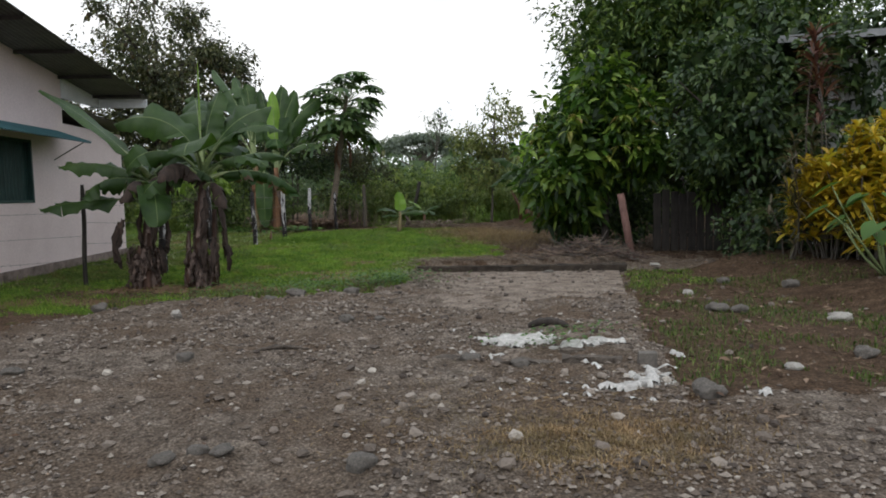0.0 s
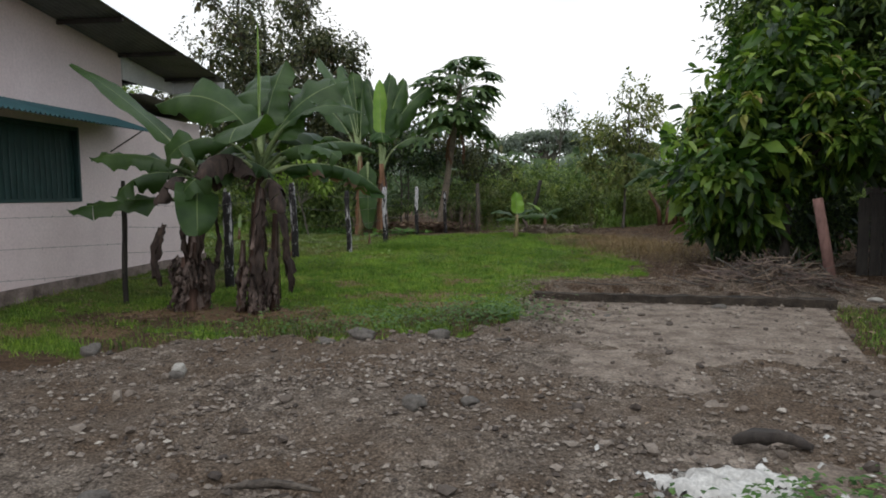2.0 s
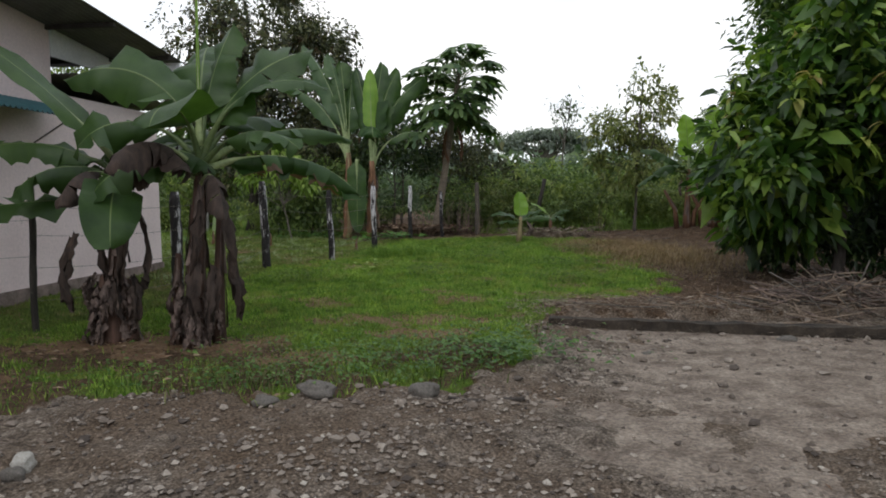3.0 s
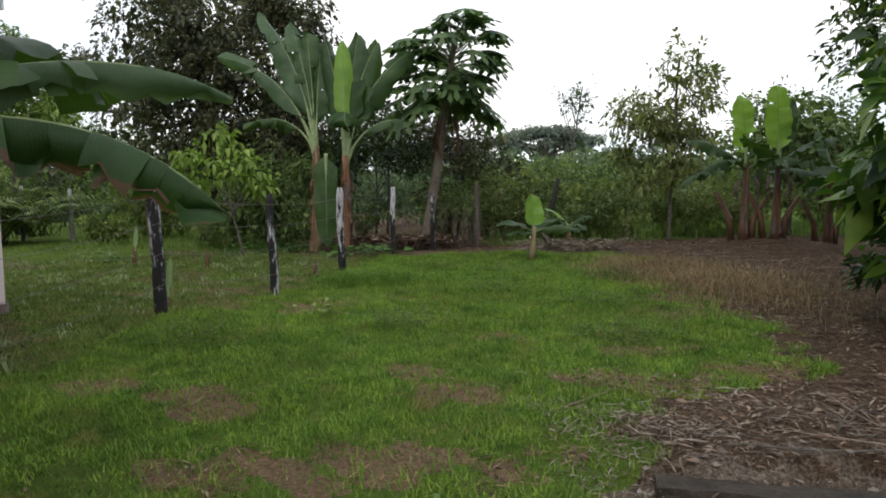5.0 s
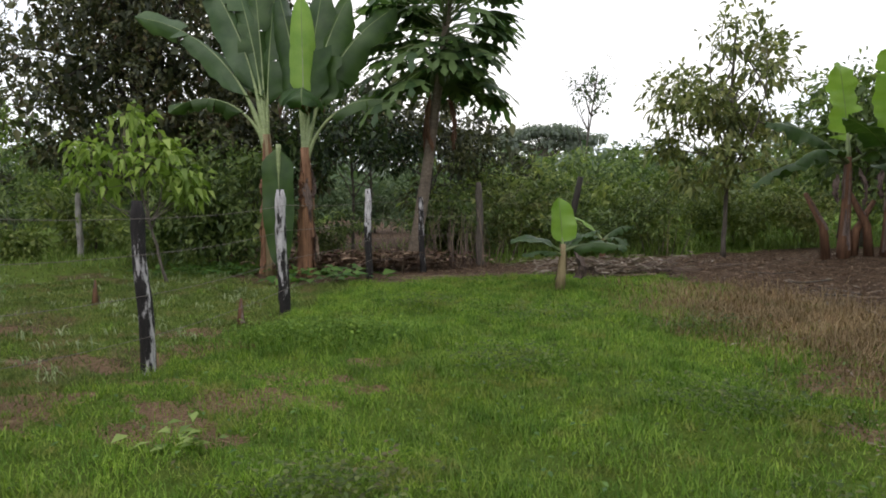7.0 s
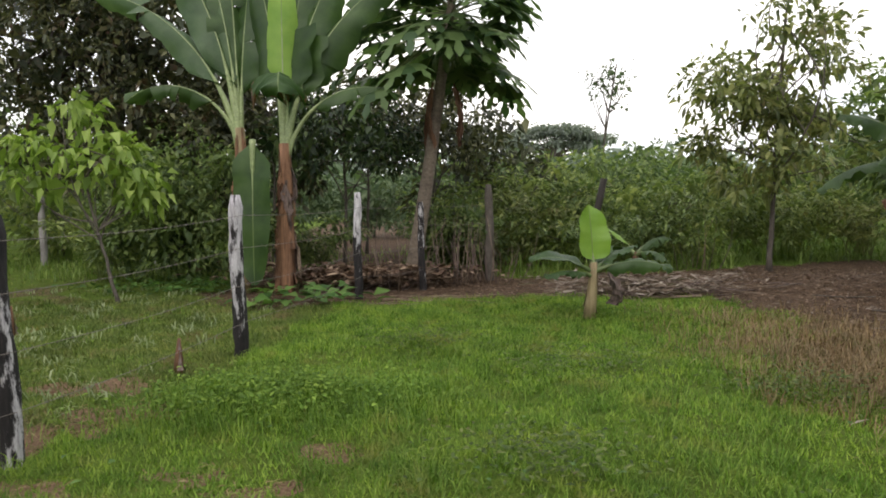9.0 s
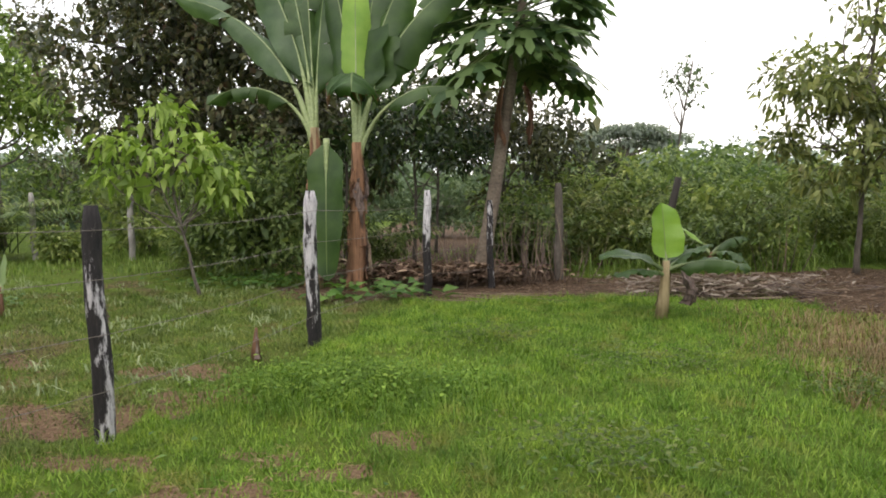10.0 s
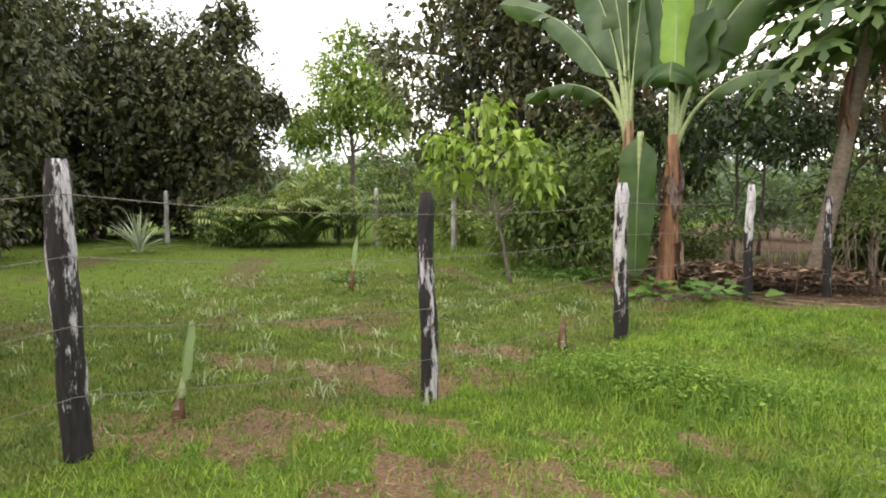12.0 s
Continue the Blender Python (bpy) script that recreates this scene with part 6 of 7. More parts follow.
for x, y, h in ((-12.6, 32.2, 2.5), (-11.4, 32.6, 2.3), (-13.6, 31.0, 1.9), (-12.0, 31.3, 1.7)):
    palm_bush(x, y, h * 1.05, 46)
tree("shrub", "low rounded shrub beside the palm bushes", "shrub", -14.1, 30.2, [(0, 0, 0.7, 0.9, 0.8, 0.7), (0.8, 0.3, 0.9, 0.8, 0.7, 0.8)], M_MID, 300, 11, 0.11, 0.05, 0.14, M_BARK, None, 0.03, 6, gap=0.2)
ag = thing("agave", -14.05, 27.4, gz(-14.05, 27.4) - 0.02, "spiky grey-green agave rosette", "plant")
for _ in range(60):
    g = Geo()
    rosette(g, (0, 0, 0.05), 1, 1.3, 0.05, 8, 85, 0.16)
    part("blade", g, M_AGAVE, ag)

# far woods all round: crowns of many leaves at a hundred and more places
for name, mat, label, rings in (("far_woods", M_FAR, "line of distant scrub and woods", ((50, 44, 58, 2.8, 4.4), (90, 60, 85, 4.6, 7.2))), ("far_woods", M_HAZE, "woods on the horizon, haze put into their leaf colour", ((130, 95, 135, 7.5, 11.0),))):
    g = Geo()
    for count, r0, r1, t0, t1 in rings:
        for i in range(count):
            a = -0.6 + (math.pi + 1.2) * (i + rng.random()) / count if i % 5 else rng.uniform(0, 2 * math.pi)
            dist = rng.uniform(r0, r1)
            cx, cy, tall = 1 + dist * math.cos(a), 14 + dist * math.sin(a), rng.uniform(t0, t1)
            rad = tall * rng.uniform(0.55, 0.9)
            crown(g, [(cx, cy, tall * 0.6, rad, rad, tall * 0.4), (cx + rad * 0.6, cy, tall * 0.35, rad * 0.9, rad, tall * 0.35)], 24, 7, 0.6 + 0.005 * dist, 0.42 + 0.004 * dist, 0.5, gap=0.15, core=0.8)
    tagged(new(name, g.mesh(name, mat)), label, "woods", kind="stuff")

# ---------------- drive: slab, kerbs, rubble ----------------
def rugged(outline, z0, z1, step=0.12, rough=0.012, mat=None):
    """A block on an outline, its top broken into a fine uneven net."""
    bm = bmesh.new()
    vs = [bm.verts.new((x, y, z1)) for x, y in outline]
    bm.faces.new(vs)
    top = bm.faces[:]
    r = bmesh.ops.extrude_face_region(bm, geom=top)
    for e in r["geom"]:
        if isinstance(e, bmesh.types.BMVert):
            e.co.z = z1
    for v in vs:
        v.co.z = z0
    ln = max((Vector(outline[0]) - Vector(outline[1])).length, (Vector(outline[1]) - Vector(outline[2])).length)
    bmesh.ops.subdivide_edges(bm, edges=[e for e in bm.edges if e.calc_length() > step], cuts=min(40, int(ln / step)), use_grid_fill=True)
    for v in bm.verts:
        k3 = noise.noise(v.co * 6.0) + 0.6 * noise.noise(v.co * 17.0)
        v.co += Vector((noise.noise(v.co * 9 + Vector((3, 0, 0))), noise.noise(v.co * 9 + Vector((0, 7, 0))), k3)) * rough
    bm.normal_update()
    me = bpy.data.meshes.new("block")
    bm.to_mesh(me)
    bm.free()
    me.materials.append(mat)
    return me


def bar_outline(a, b2, w):
    a, b2 = np.array(a, float), np.array(b2, float)
    d = unit(b2 - a)
    s = np.array([-d[1], d[0]]) * w / 2
    return [tuple(a - s), tuple(b2 - s), tuple(b2 + s), tuple(a + s)]


slab = new("concrete_slab", rugged([(0.2, 6.55), (2.98, 5.45), (5.88, 11.7), (2.25, 12.75)], -0.2, 0.018, 0.15, 0.006, M_CONCRETE))
tagged(slab, "worn concrete drive slab strewn with grit", "slab", kind="structure")
kerb = new("kerb", rugged(bar_outline((2.30, 12.80), (6.02, 11.71), 0.17), -0.1, 0.125, 0.08, 0.022, M_KERB))
tagged(kerb, "low mossy concrete kerb", "kerb", kind="structure")
for a, b2, w, h in (((1.05, 6.15), (1.5, 6.0), 0.12, 0.03), ((1.72, 5.8), (2.2, 5.6), 0.13, 0.05), ((2.28, 5.6), (2.74, 5.43), 0.13, 0.08), ((2.4, 5.96), (2.88, 5.73), 0.14, 0.055)):
    kb = new("broken_kerb", rugged(bar_outline(a, b2, w), -0.1, h, 0.05, 0.034, M_DRAIN))
    tagged(kb, "broken piece of concrete drain kerb", "kerb")
stub = new("concrete_block", rugged(bar_outline((2.84, 5.32), (2.98, 5.27), 0.1), -0.1, 0.14, 0.05, 0.006, M_STONE))
tagged(stub, "small upright concrete block at the drain", "block")


def rock_mesh(name, seed, mat, flat=0.6, sub=2):
    bm = bmesh.new()
    bmesh.ops.create_icosphere(bm, subdivisions=sub, radius=1.0)
    off = Vector((seed * 3.7, seed * 1.3, seed * 2.1))
    for v in bm.verts:
        v.co *= 1 + 0.45 * noise.noise(v.co * 1.2 + off) + 0.20 * noise.noise(v.co * 2.6 + off) + 0.06 * noise.noise(v.co * 6.0 + off)
        v.co.z *= flat
    me = bpy.data.meshes.new(name)
    bm.to_mesh(me)
    bm.free()
    me.polygons.foreach_set("use_smooth", np.ones(len(me.polygons), bool))
    me.materials.append(mat)
    return me


ROCKS = {m.name: [rock_mesh("stone", i + j * 9, m, 0.5 + 0.1 * i, 3) for i in range(4)] for j, m in enumerate((M_STONE, M_PALESTONE, M_LIME))}


def rock(x, y, r, mat, label, k2=0, name="stone"):
    ob = new(name, ROCKS[mat.name][k2 % 4])
    ob.matrix_world = pose(x, y, max(gz(x, y), 0.012 if 1.0 < x < 3.2 and 5.9 < y < 7.6 else -9) + r * 0.3, 0, 0, rng.uniform(0, 360)) @ Matrix.Diagonal((r, r * rng.uniform(0.7, 1), r * 0.85, 1))
    return tagged(ob, label, "stone", "stones by the drive")


for x, y, r, mat in [(5.9, 6.5, 0.12, M_PALESTONE), (5.54, 8.9, 0.08, M_PALESTONE), (6.4, 6.2, 0.07, M_PALESTONE), (4.0, 4.9, 0.075, M_PALESTONE), (-1.38, 8.85, 0.08, M_PALESTONE), (6.9, 12.2, 0.1, M_PALESTONE)]:
    rock(x, y, r, mat, "pale rounded stone on the dirt", int(x * 7))
for x, y, r in [(2.92, 4.45, 0.11), (4.88, 5.1, 0.10), (0.36, 3.66, 0.08), (-0.67, 3.95, 0.07), (-0.5, 4.0, 0.06), (-0.37, 3.97, 0.06), (0.05, 10.05, 0.14), (-0.31, 9.97, 0.09), (0.83, 10.0, 0.11), (0.98, 7.85, 0.08), (0.59, 7.68, 0.10),
                (-1.35, 8.71, 0.07), (-2.4, 9.5, 0.10), (5.0, 7.4, 0.12), (5.2, 7.25, 0.1), (4.55, 11.85, 0.1), (2.95, 11.4, 0.05), (-0.9, 6.3, 0.07), (1.55, 5.95, 0.09), (1.9, 5.6, 0.08), (-2.2, 6.2, 0.08), (7.0, 8.6, 0.12), (6.6, 9.6, 0.1)]:
    rock(x, y, r, M_STONE, "grey river stone bedded in the gravel", int(x * 9 + 40))
for cx2, cy2, rx, ry, n2 in ((2.25, 6.5, 0.42, 0.26, 26), (2.7, 6.05, 0.35, 0.12, 16), (2.75, 4.95, 0.2, 0.14, 12), (2.45, 4.72, 0.3, 0.08, 12)):
    for _ in range(n2):
        rock(cx2 + rng.normal(0, rx * 0.5), cy2 + rng.normal(0, ry * 0.5), rng.uniform(0.010, 0.032), M_LIME, "white chalky lump of rubble", int(rng.integers(4)), "rubble")

# crumbled white rubble lying over the slab's broken end
cgx, cgy = np.meshgrid(np.arange(1.5, 3.4, 0.022), np.arange(4.2, 7.2, 0.022))
cx_, cy_ = cgx.ravel(), cgy.ravel()
crust = chalk(cx_, cy_) + 1.0 * (clods(cx_, cy_, 0.15, 21) - 0.5) + 1.2 * (clods(cx_, cy_, 0.06, 22) - 0.5)
cz_ = np.maximum(height(cx_, cy_), np.where(cy_ - 6.63 + 0.396 * cx_ > 0, 0.018, -9)) - 0.012 + 0.05 * sstep(0.35, 1.1, crust) * (0.5 + clods(cx_, cy_, 0.09, 23)) + 0.012 * clods(cx_, cy_, 0.04, 24)
ci = (np.arange(cgx.shape[0] - 1)[:, None] * cgx.shape[1] + np.arange(cgx.shape[1] - 1)[None]).ravel()
quad = np.stack([ci, ci + 1, ci + 1 + cgx.shape[1], ci + cgx.shape[1]], -1)
quad = quad[crust[quad].mean(1) > 0.66]
used, inverse = np.unique(quad, return_inverse=True)
tagged(new("rubble", Geo().add(np.stack([cx_, cy_, cz_], -1)[used], inverse.reshape(-1, 4)).mesh("rubble", M_LIME)), "crumbled white chalky rubble on the drive", "rubble", kind="stuff")


# loose gravel
def scatter(n, x0, x1, y0, y1, want):
    X, Y = rng.uniform(x0, x1, n), rng.uniform(y0, y1, n)
    keep = rng.random(n) < want(X, Y)
    return X[keep], Y[keep]


def pebbles(name, label, X, Y, R, mat, seed):
    t = (1 + 5 ** 0.5) / 2
    base = unit(np.array([(-1, t, 0), (1, t, 0), (-1, -t, 0), (1, -t, 0), (0, -1, t), (0, 1, t), (0, -1, -t), (0, 1, -t), (t, 0, -1), (t, 0, 1), (-t, 0, -1), (-t, 0, 1)]))
    faces = np.array([(0, 11, 5), (0, 5, 1), (0, 1, 7), (0, 7, 10), (0, 10, 11), (1, 5, 9), (5, 11, 4), (11, 10, 2), (10, 7, 6), (7, 1, 8), (3, 9, 4), (3, 4, 2), (3, 2, 6), (3, 6, 8), (3, 8, 9), (4, 9, 5), (2, 4, 11), (6, 2, 10), (8, 6, 7), (9, 8, 1)])
    if seed == 1:
        base = np.array([(1.0, 0, 0), (0, 1, 0), (-1, 0, 0), (0, -1, 0), (0, 0, 1), (0, 0, -1)])
        faces = np.array([(0, 1, 4), (1, 2, 4), (2, 3, 4), (3, 0, 4), (1, 0, 5), (2, 1, 5), (3, 2, 5), (0, 3, 5)])
    q = len(base)
    n = len(X)
    v = base[None] * (1 + rng.normal(0, 0.2, (n, q, 1))) * np.stack([R * rng.uniform(0.7, 1.3, n), R * rng.uniform(0.7, 1.3, n), R * rng.uniform(0.45, 0.8, n)], -1)[:, None]
    a = rng.uniform(0, 6.28, n)
    c, s = np.cos(a)[:, None], np.sin(a)[:, None]
    v = np.stack([v[..., 0] * c - v[..., 1] * s, v[..., 0] * s + v[..., 1] * c, v[..., 2]], -1)
    z = np.maximum(height(X, Y), np.where((X > 1.2) & (covers(X, Y)[1] > 0.5) & (Y > 6), 0.012, -9))
    v += np.stack([X, Y, z + R * 0.42], -1)[:, None]
    g = Geo().add(v.reshape(-1, 3), (faces[None] + (np.arange(n) * q)[:, None, None]).reshape(-1, 3))
    ob = new(name, g.mesh(name, mat, False))
    return tagged(ob, label, "gravel", kind="stuff")


def pebble_material():
    m, n, l, b = material("gravel stone")
    g, tc = n.new("ShaderNodeNewGeometry"), n.new("ShaderNodeTexCoord")
    c = ramp(n, l, g.outputs["Random Per Island"], (0.0, (0.055, 0.042, 0.034)), (0.4, (0.17, 0.135, 0.108)), (0.85, (0.27, 0.225, 0.185)), (0.97, (0.36, 0.31, 0.26)), (1.0, (0.46, 0.41, 0.35)))
    s = noise_node(n, l, 60, 4, 0.7, tc.outputs["Object"])
    c = mixc(n, l, 0.6, c, ramp(n, l, s.outputs["Fac"], (0.3, (0.6, 0.6, 0.6)), (0.7, (1.3, 1.3, 1.3))), 'MULTIPLY')
    l.new(c, b.inputs["Base Color"])
    b.inputs["Roughness"].default_value = 0.9
    bump(n, l, b, s.outputs["Fac"], 0.5, 0.01)
    return m


M_PEBBLE = pebble_material()
X, Y = scatter(16000, 1.2, 3.6, 4.6, 7.4, lambda x, y: chalk(x, y) ** 2)
pebbles("chalk_grit", "white chalky grit on the drive", X, Y, 0.004 + 0.016 * rng.random(len(X)) ** 2, M_LIME, 1)
X, Y = scatter(120000, -8, 8.5, 2.2, 13, lambda x, y: covers(x, y)[1] * (0.12 + 0.88 * sstep(0.42, 0.68, 0.6 * clods(x, y, 0.7, 31) + 0.4 * clods(x, y, 0.25, 32))) * (1 - 0.8 * sstep(-0.3, 0.3, x - 2.1 - 0.33 * (y - 10.0)) * sstep(7.5, 9.5, y)))
pebbles("gravel", "loose grey gravel on the drive", X, Y, 0.005 + 0.022 * rng.random(len(X)) ** 2.2, M_PEBBLE, 1)
X, Y = scatter(7500, -8, 8.5, 2.4, 13, lambda x, y: covers(x, y)[1] * 0.6 * (1 - 0.8 * (x > 1.6) * (y > 8)) + 0.12 * (x > 3))
pebbles("cobbles", "scattered small stones on the drive", X, Y, 0.009 + 0.042 * rng.random(len(X)) ** 4, M_PEBBLE, 2)

X, Y = scatter(420, 2.0, 5.8, 8.6, 12.6, lambda x, y: 0.2 + 0.8 * sstep(-0.1, 0.6, wave(x, y, 0.7, 6.0)))
pebbles("cobbles", "small stones strewn over the slab", X, Y, 0.010 + 0.035 * rng.random(len(X)) ** 2.5, M_PEBBLE, 2)

# ---------------- litter, sticks and brush ----------------
def flat_litter(name, label, X, Y, L, W, mat, lift=0.02):
    n = len(X)
    a = rng.uniform(0, 6.28, n)
    D = np.stack([np.cos(a), np.sin(a), rng.normal(0, 0.15, n)], -1)
    N = unit(rng.normal(0, 0.3, (n, 3)) + np.array([0, 0, 1.0]))
    g = leaves(Geo(), np.stack([X, Y, height(X, Y) + lift * (0.4 + rng.random(n))], -1), D, N, L, W, 0.05, 0.2)
    return tagged(new(name, g.mesh(name, mat)), label, "leaf litter", kind="stuff")


X, Y = scatter(42000, 1.5, 11, 11.8, 29, lambda x, y: covers(x, y)[2] * 0.75)
flat_litter("leaf_litter", "dry brown leaf litter on bare soil", X, Y, rng.uniform(0.025, 0.10, len(X)), rng.uniform(0.008, 0.03, len(X)), M_LITTER)
X, Y = scatter(90000, -6, 7, 10, 24, lambda x, y: bare(x, y) * 0.8)
flat_litter("dry_thatch", "dry straw on worn lawn spots", X, Y, rng.uniform(0.04, 0.13, len(X)), rng.uniform(0.004, 0.01, len(X)), M_DRYGRASS, 0.03)
X, Y = scatter(26000, 1.9, 6.6, 11.6, 15.2, lambda x, y: np.exp(-((y - 13.47 + 0.2926 * x - 0.55) / 0.75) ** 2) * (0.5 + 0.5 * wave(x, y, 0.4, 9.0)))
flat_litter("dry_thatch", "bleached straw and stalks behind the kerb", X, Y, rng.uniform(0.03, 0.2, len(X)) ** 1.2, rng.uniform(0.004, 0.012, len(X)), M_PALESTRAW, 0.04)
X, Y = scatter(9000, 2.5, 9, 13, 26, lambda x, y: covers(x, y)[2] * (0.45 + 0.5 * wave(x, y, 0.7, 3.0)))
flat_litter("dry_thatch", "pale broken stalks on the brown soil", X, Y, rng.uniform(0.04, 0.22, len(X)), rng.uniform(0.004, 0.02, len(X)), M_PALESTRAW, 0.03)
X, Y = scatter(1600, -5, 6, 2.5, 11, lambda x, y: 0.25 + 0.3 * wave(x, y, 0.6, 2.0))
flat_litter("leaf_litter", "small dry leaves blown over the gravel", X, Y, rng.uniform(0.02, 0.07, len(X)), rng.uniform(0.008, 0.025, len(X)), M_LITTER, 0.025)
X, Y = scatter(1500, -5, 0, 10.5, 13.5, lambda x, y: covers(x, y)[2] * 0.8)
flat_litter("leaf_litter", "brown scraps of leaf under the bananas", X, Y, rng.uniform(0.03, 0.14, len(X)), rng.uniform(0.01, 0.04, len(X)), M_LITTER)
X, Y = scatter(7000, 2.4, 9, 3.5, 15, lambda x, y: covers(x, y)[2] * 0.5)
flat_litter("leaf_litter", "dead leaves at the foot of the hedge", X, Y, rng.uniform(0.03, 0.12, len(X)), rng.uniform(0.01, 0.045, len(X)), M_LITTER)


def brush(name, label, x, y, n, spread, L, thick, mats, pile=0.25, az=None):
    root = thing(name, x, y, gz(x, y), label, "brushwood")
    for mat, share, nm in mats:
        for _ in range(int(n * share)):
            a = rng.uniform(0, 6.28) if az is None else math.radians(az) + rng.normal(0, 0.35)
            c = np.array([rng.normal(0, spread[0]), rng.normal(0, spread[1]), 0])
            c[2] = gz(x + c[0], y + c[1]) - gz(x, y) + 0.02 + pile * rng.random() * math.exp(-((c[0] / spread[0]) ** 2 + (c[1] / spread[1]) ** 2) / 2)
            ln = rng.uniform(0.4, 1.0) * L
            d = np.array([math.cos(a), math.sin(a), rng.normal(0, 0.28 * min(1, pile * 3))]) * ln / 2
            pts = bent(c - d, c + d, 0.03, 5)
            pts[:, 2] = np.maximum(pts[:, 2], [gz(x + p[0], y + p[1]) - gz(x, y) + 0.01 for p in pts])
            part(nm, tube(Geo(), pts, np.linspace(1, 0.5, 5) * thick * rng.uniform(0.5, 1.3), 5, 0.08), mat, root)
    return root


brush("brush_pile", "pile of dry cut branches behind the kerb", 6.0, 13.2, 300, (0.7, 0.24), 0.95, 0.009, ((M_STRAW, 0.25, "dry_branch"), (M_DEAD, 0.45, "brown_branch"), (M_BARK, 0.3, "grey_branch")), 0.38)
brush("brush_pile", "heap of dry banana stalks and branches", 5.1, 26.0, 110, (0.8, 0.3), 1.2, 0.009, ((M_STRAW, 0.6, "dry_stalk"), (M_DEAD, 0.4, "brown_stalk")), 0.22, 165)
brush("brush_pile", "dead leaves and sticks under the papaya", 0.6, 27.5, 70, (0.8, 0.35), 0.6, 0.008, ((M_STRAW, 0.4, "dry_stalk"), (M_DEAD, 0.6, "brown_stalk")), 0.25)
X, Y = 0.6 + rng.normal(0, 0.9, 1700), 27.4 + rng.normal(0, 0.32, 1700)
flat_litter("dead_leaf_heap", "heap of withered banana leaves under the papaya", X, Y, rng.uniform(0.08, 0.34, 1700), rng.uniform(0.02, 0.09, 1700), M_LITTER, 0.27)
X, Y = 4.9 + rng.normal(0, 0.8, 700), 25.9 + rng.normal(0, 0.28, 700)
flat_litter("dead_leaf_heap", "heap of withered banana leaves by the tall grass", X, Y, rng.uniform(0.08, 0.4, 700), rng.uniform(0.012, 0.06, 700), M_PALESTRAW, 0.22)
brush("brush_pile", "long dry sticks strewn behind the kerb", 4.6, 13.2, 34, (1.2, 0.5), 1.2, 0.007, ((M_STRAW, 0.7, "dry_stick"), (M_BARK, 0.3, "grey_stick")), 0.08)
brush("brush_pile", "scattered sticks on the brown soil", 6.9, 21.5, 26, (0.9, 1.6), 0.9, 0.013, ((M_STRAW, 0.6, "dry_stick"), (M_BARK, 0.4, "grey_stick")), 0.05)
brush("brush_pile", "thin sticks lying before the fence", 1.7, 25.7, 24, (0.6, 0.2), 0.9, 0.006, ((M_STRAW, 1.0, "dry_stick"),), 0.05, 5)
for x, y, a, ln, r, label in ((2.68, 6.98, -22, 0.42, 0.04, "short rotten log on the slab"), (1.27, 9.9, -10, 0.55, 0.022, "dark stick on the gravel"), (6.6, 21.2, 40, 0.7, 0.022, "pale stick on the soil"), (-0.1, 6.4, -8, 0.5, 0.018, "half-buried dark root in the gravel")):
    lg = thing("log", x, y, max(gz(x, y), 0.02 if 2 < x < 3.5 else -9) + r * 0.6, label, "log", turn=a)
    part("wood", tube(Geo(), bent((-ln / 2, 0, 0), (ln / 2, 0, 0.01), 0.04, 8), r * np.array([0.6, 0.9, 1, 1.05, 0.95, 1, 0.8, 0.5]), 8, 0.28), M_STRAW if "pale" in label else M_DRAIN if "root" in label else M_BARK_DARK, lg)

# ---------------- grass ----------------
def grass(name, label, X, Y, H, W, mat, bend=0.45, kind="stuff"):
    n = len(X)
    a = rng.uniform(0, 6.283, n)
    d = np.stack([np.cos(a), np.sin(a), np.zeros(n)], -1)
    s = np.stack([-np.sin(a), np.cos(a), np.zeros(n)], -1)
    base = np.stack([X, Y, height(X, Y) - 0.005], -1)
    up = np.array([0, 0, 1.0])
    H, W = H[:, None], W[:, None]
    k2 = rng.uniform(0.2, 1.5, n)[:, None] * bend
    mid = base + up * H * 0.55 + d * H * k2 * 0.3
    tip = base + up * H * np.maximum(1 - 0.45 * k2, 0.25) + d * H * k2
    v = np.stack([base - s * W / 2, base + s * W / 2, mid + s * W * 0.42, mid - s * W * 0.42, tip], 1)
    o = (np.arange(n) * 5)[:, None]
    g = Geo().add(v.reshape(-1, 3), np.array([[0, 1, 2, 3]]) + o, np.array([[3, 2, 4]]) + o)
    return tagged(new(name, g.mesh(name, mat)), label, "grass", kind=kind)


def lawn_want(x, y):
    return np.clip(covers(x, y)[0] * (0.55 + 0.45 * wave(x, y, 0.5, 6.0)), 0, 1)


X, Y = scatter(400000, -8, 7, 9.4, 26.5, lambda x, y: lawn_want(x, y) * np.where(y > 14, 1, 0.5) * sstep(-9, -2, x))
H = (0.035 + 0.09 * rng.random(len(X)) ** 1.5) * np.maximum(0.3, 1 + 0.6 * wave(X, Y, 0.6, 9.0) + 0.8 * wave(X, Y, 0.2, 4.0)) * np.where(X < np.interp(Y, FENCE_Y, FENCE_X), 0.6, 1.0)
kept = X > np.interp(Y, FENCE_Y, FENCE_X) + 0.25 * wave(X, Y, 0.5, 2.0)
for on, mat, label in ((kept, M_GRASS, "fresh green uneven lawn grass"), (~kept, M_GRASS_WORN_SHADED, "short worn grass beyond the wire fence")):
    grass("lawn_grass", label, X[on], Y[on], H[on], rng.uniform(0.003, 0.0062, on.sum()) * np.where(Y[on] > 22, 1.4, 1.0), mat, 1.1)
TX, TY = scatter(2600, -6, 6, 10.5, 26, lambda x, y: lawn_want(x, y) * (0.3 + 0.7 * (x > np.interp(y, FENCE_Y, FENCE_X))))
X, Y = (np.repeat(v, 22) + rng.normal(0, 0.06, 22 * len(v)) for v in (TX, TY))
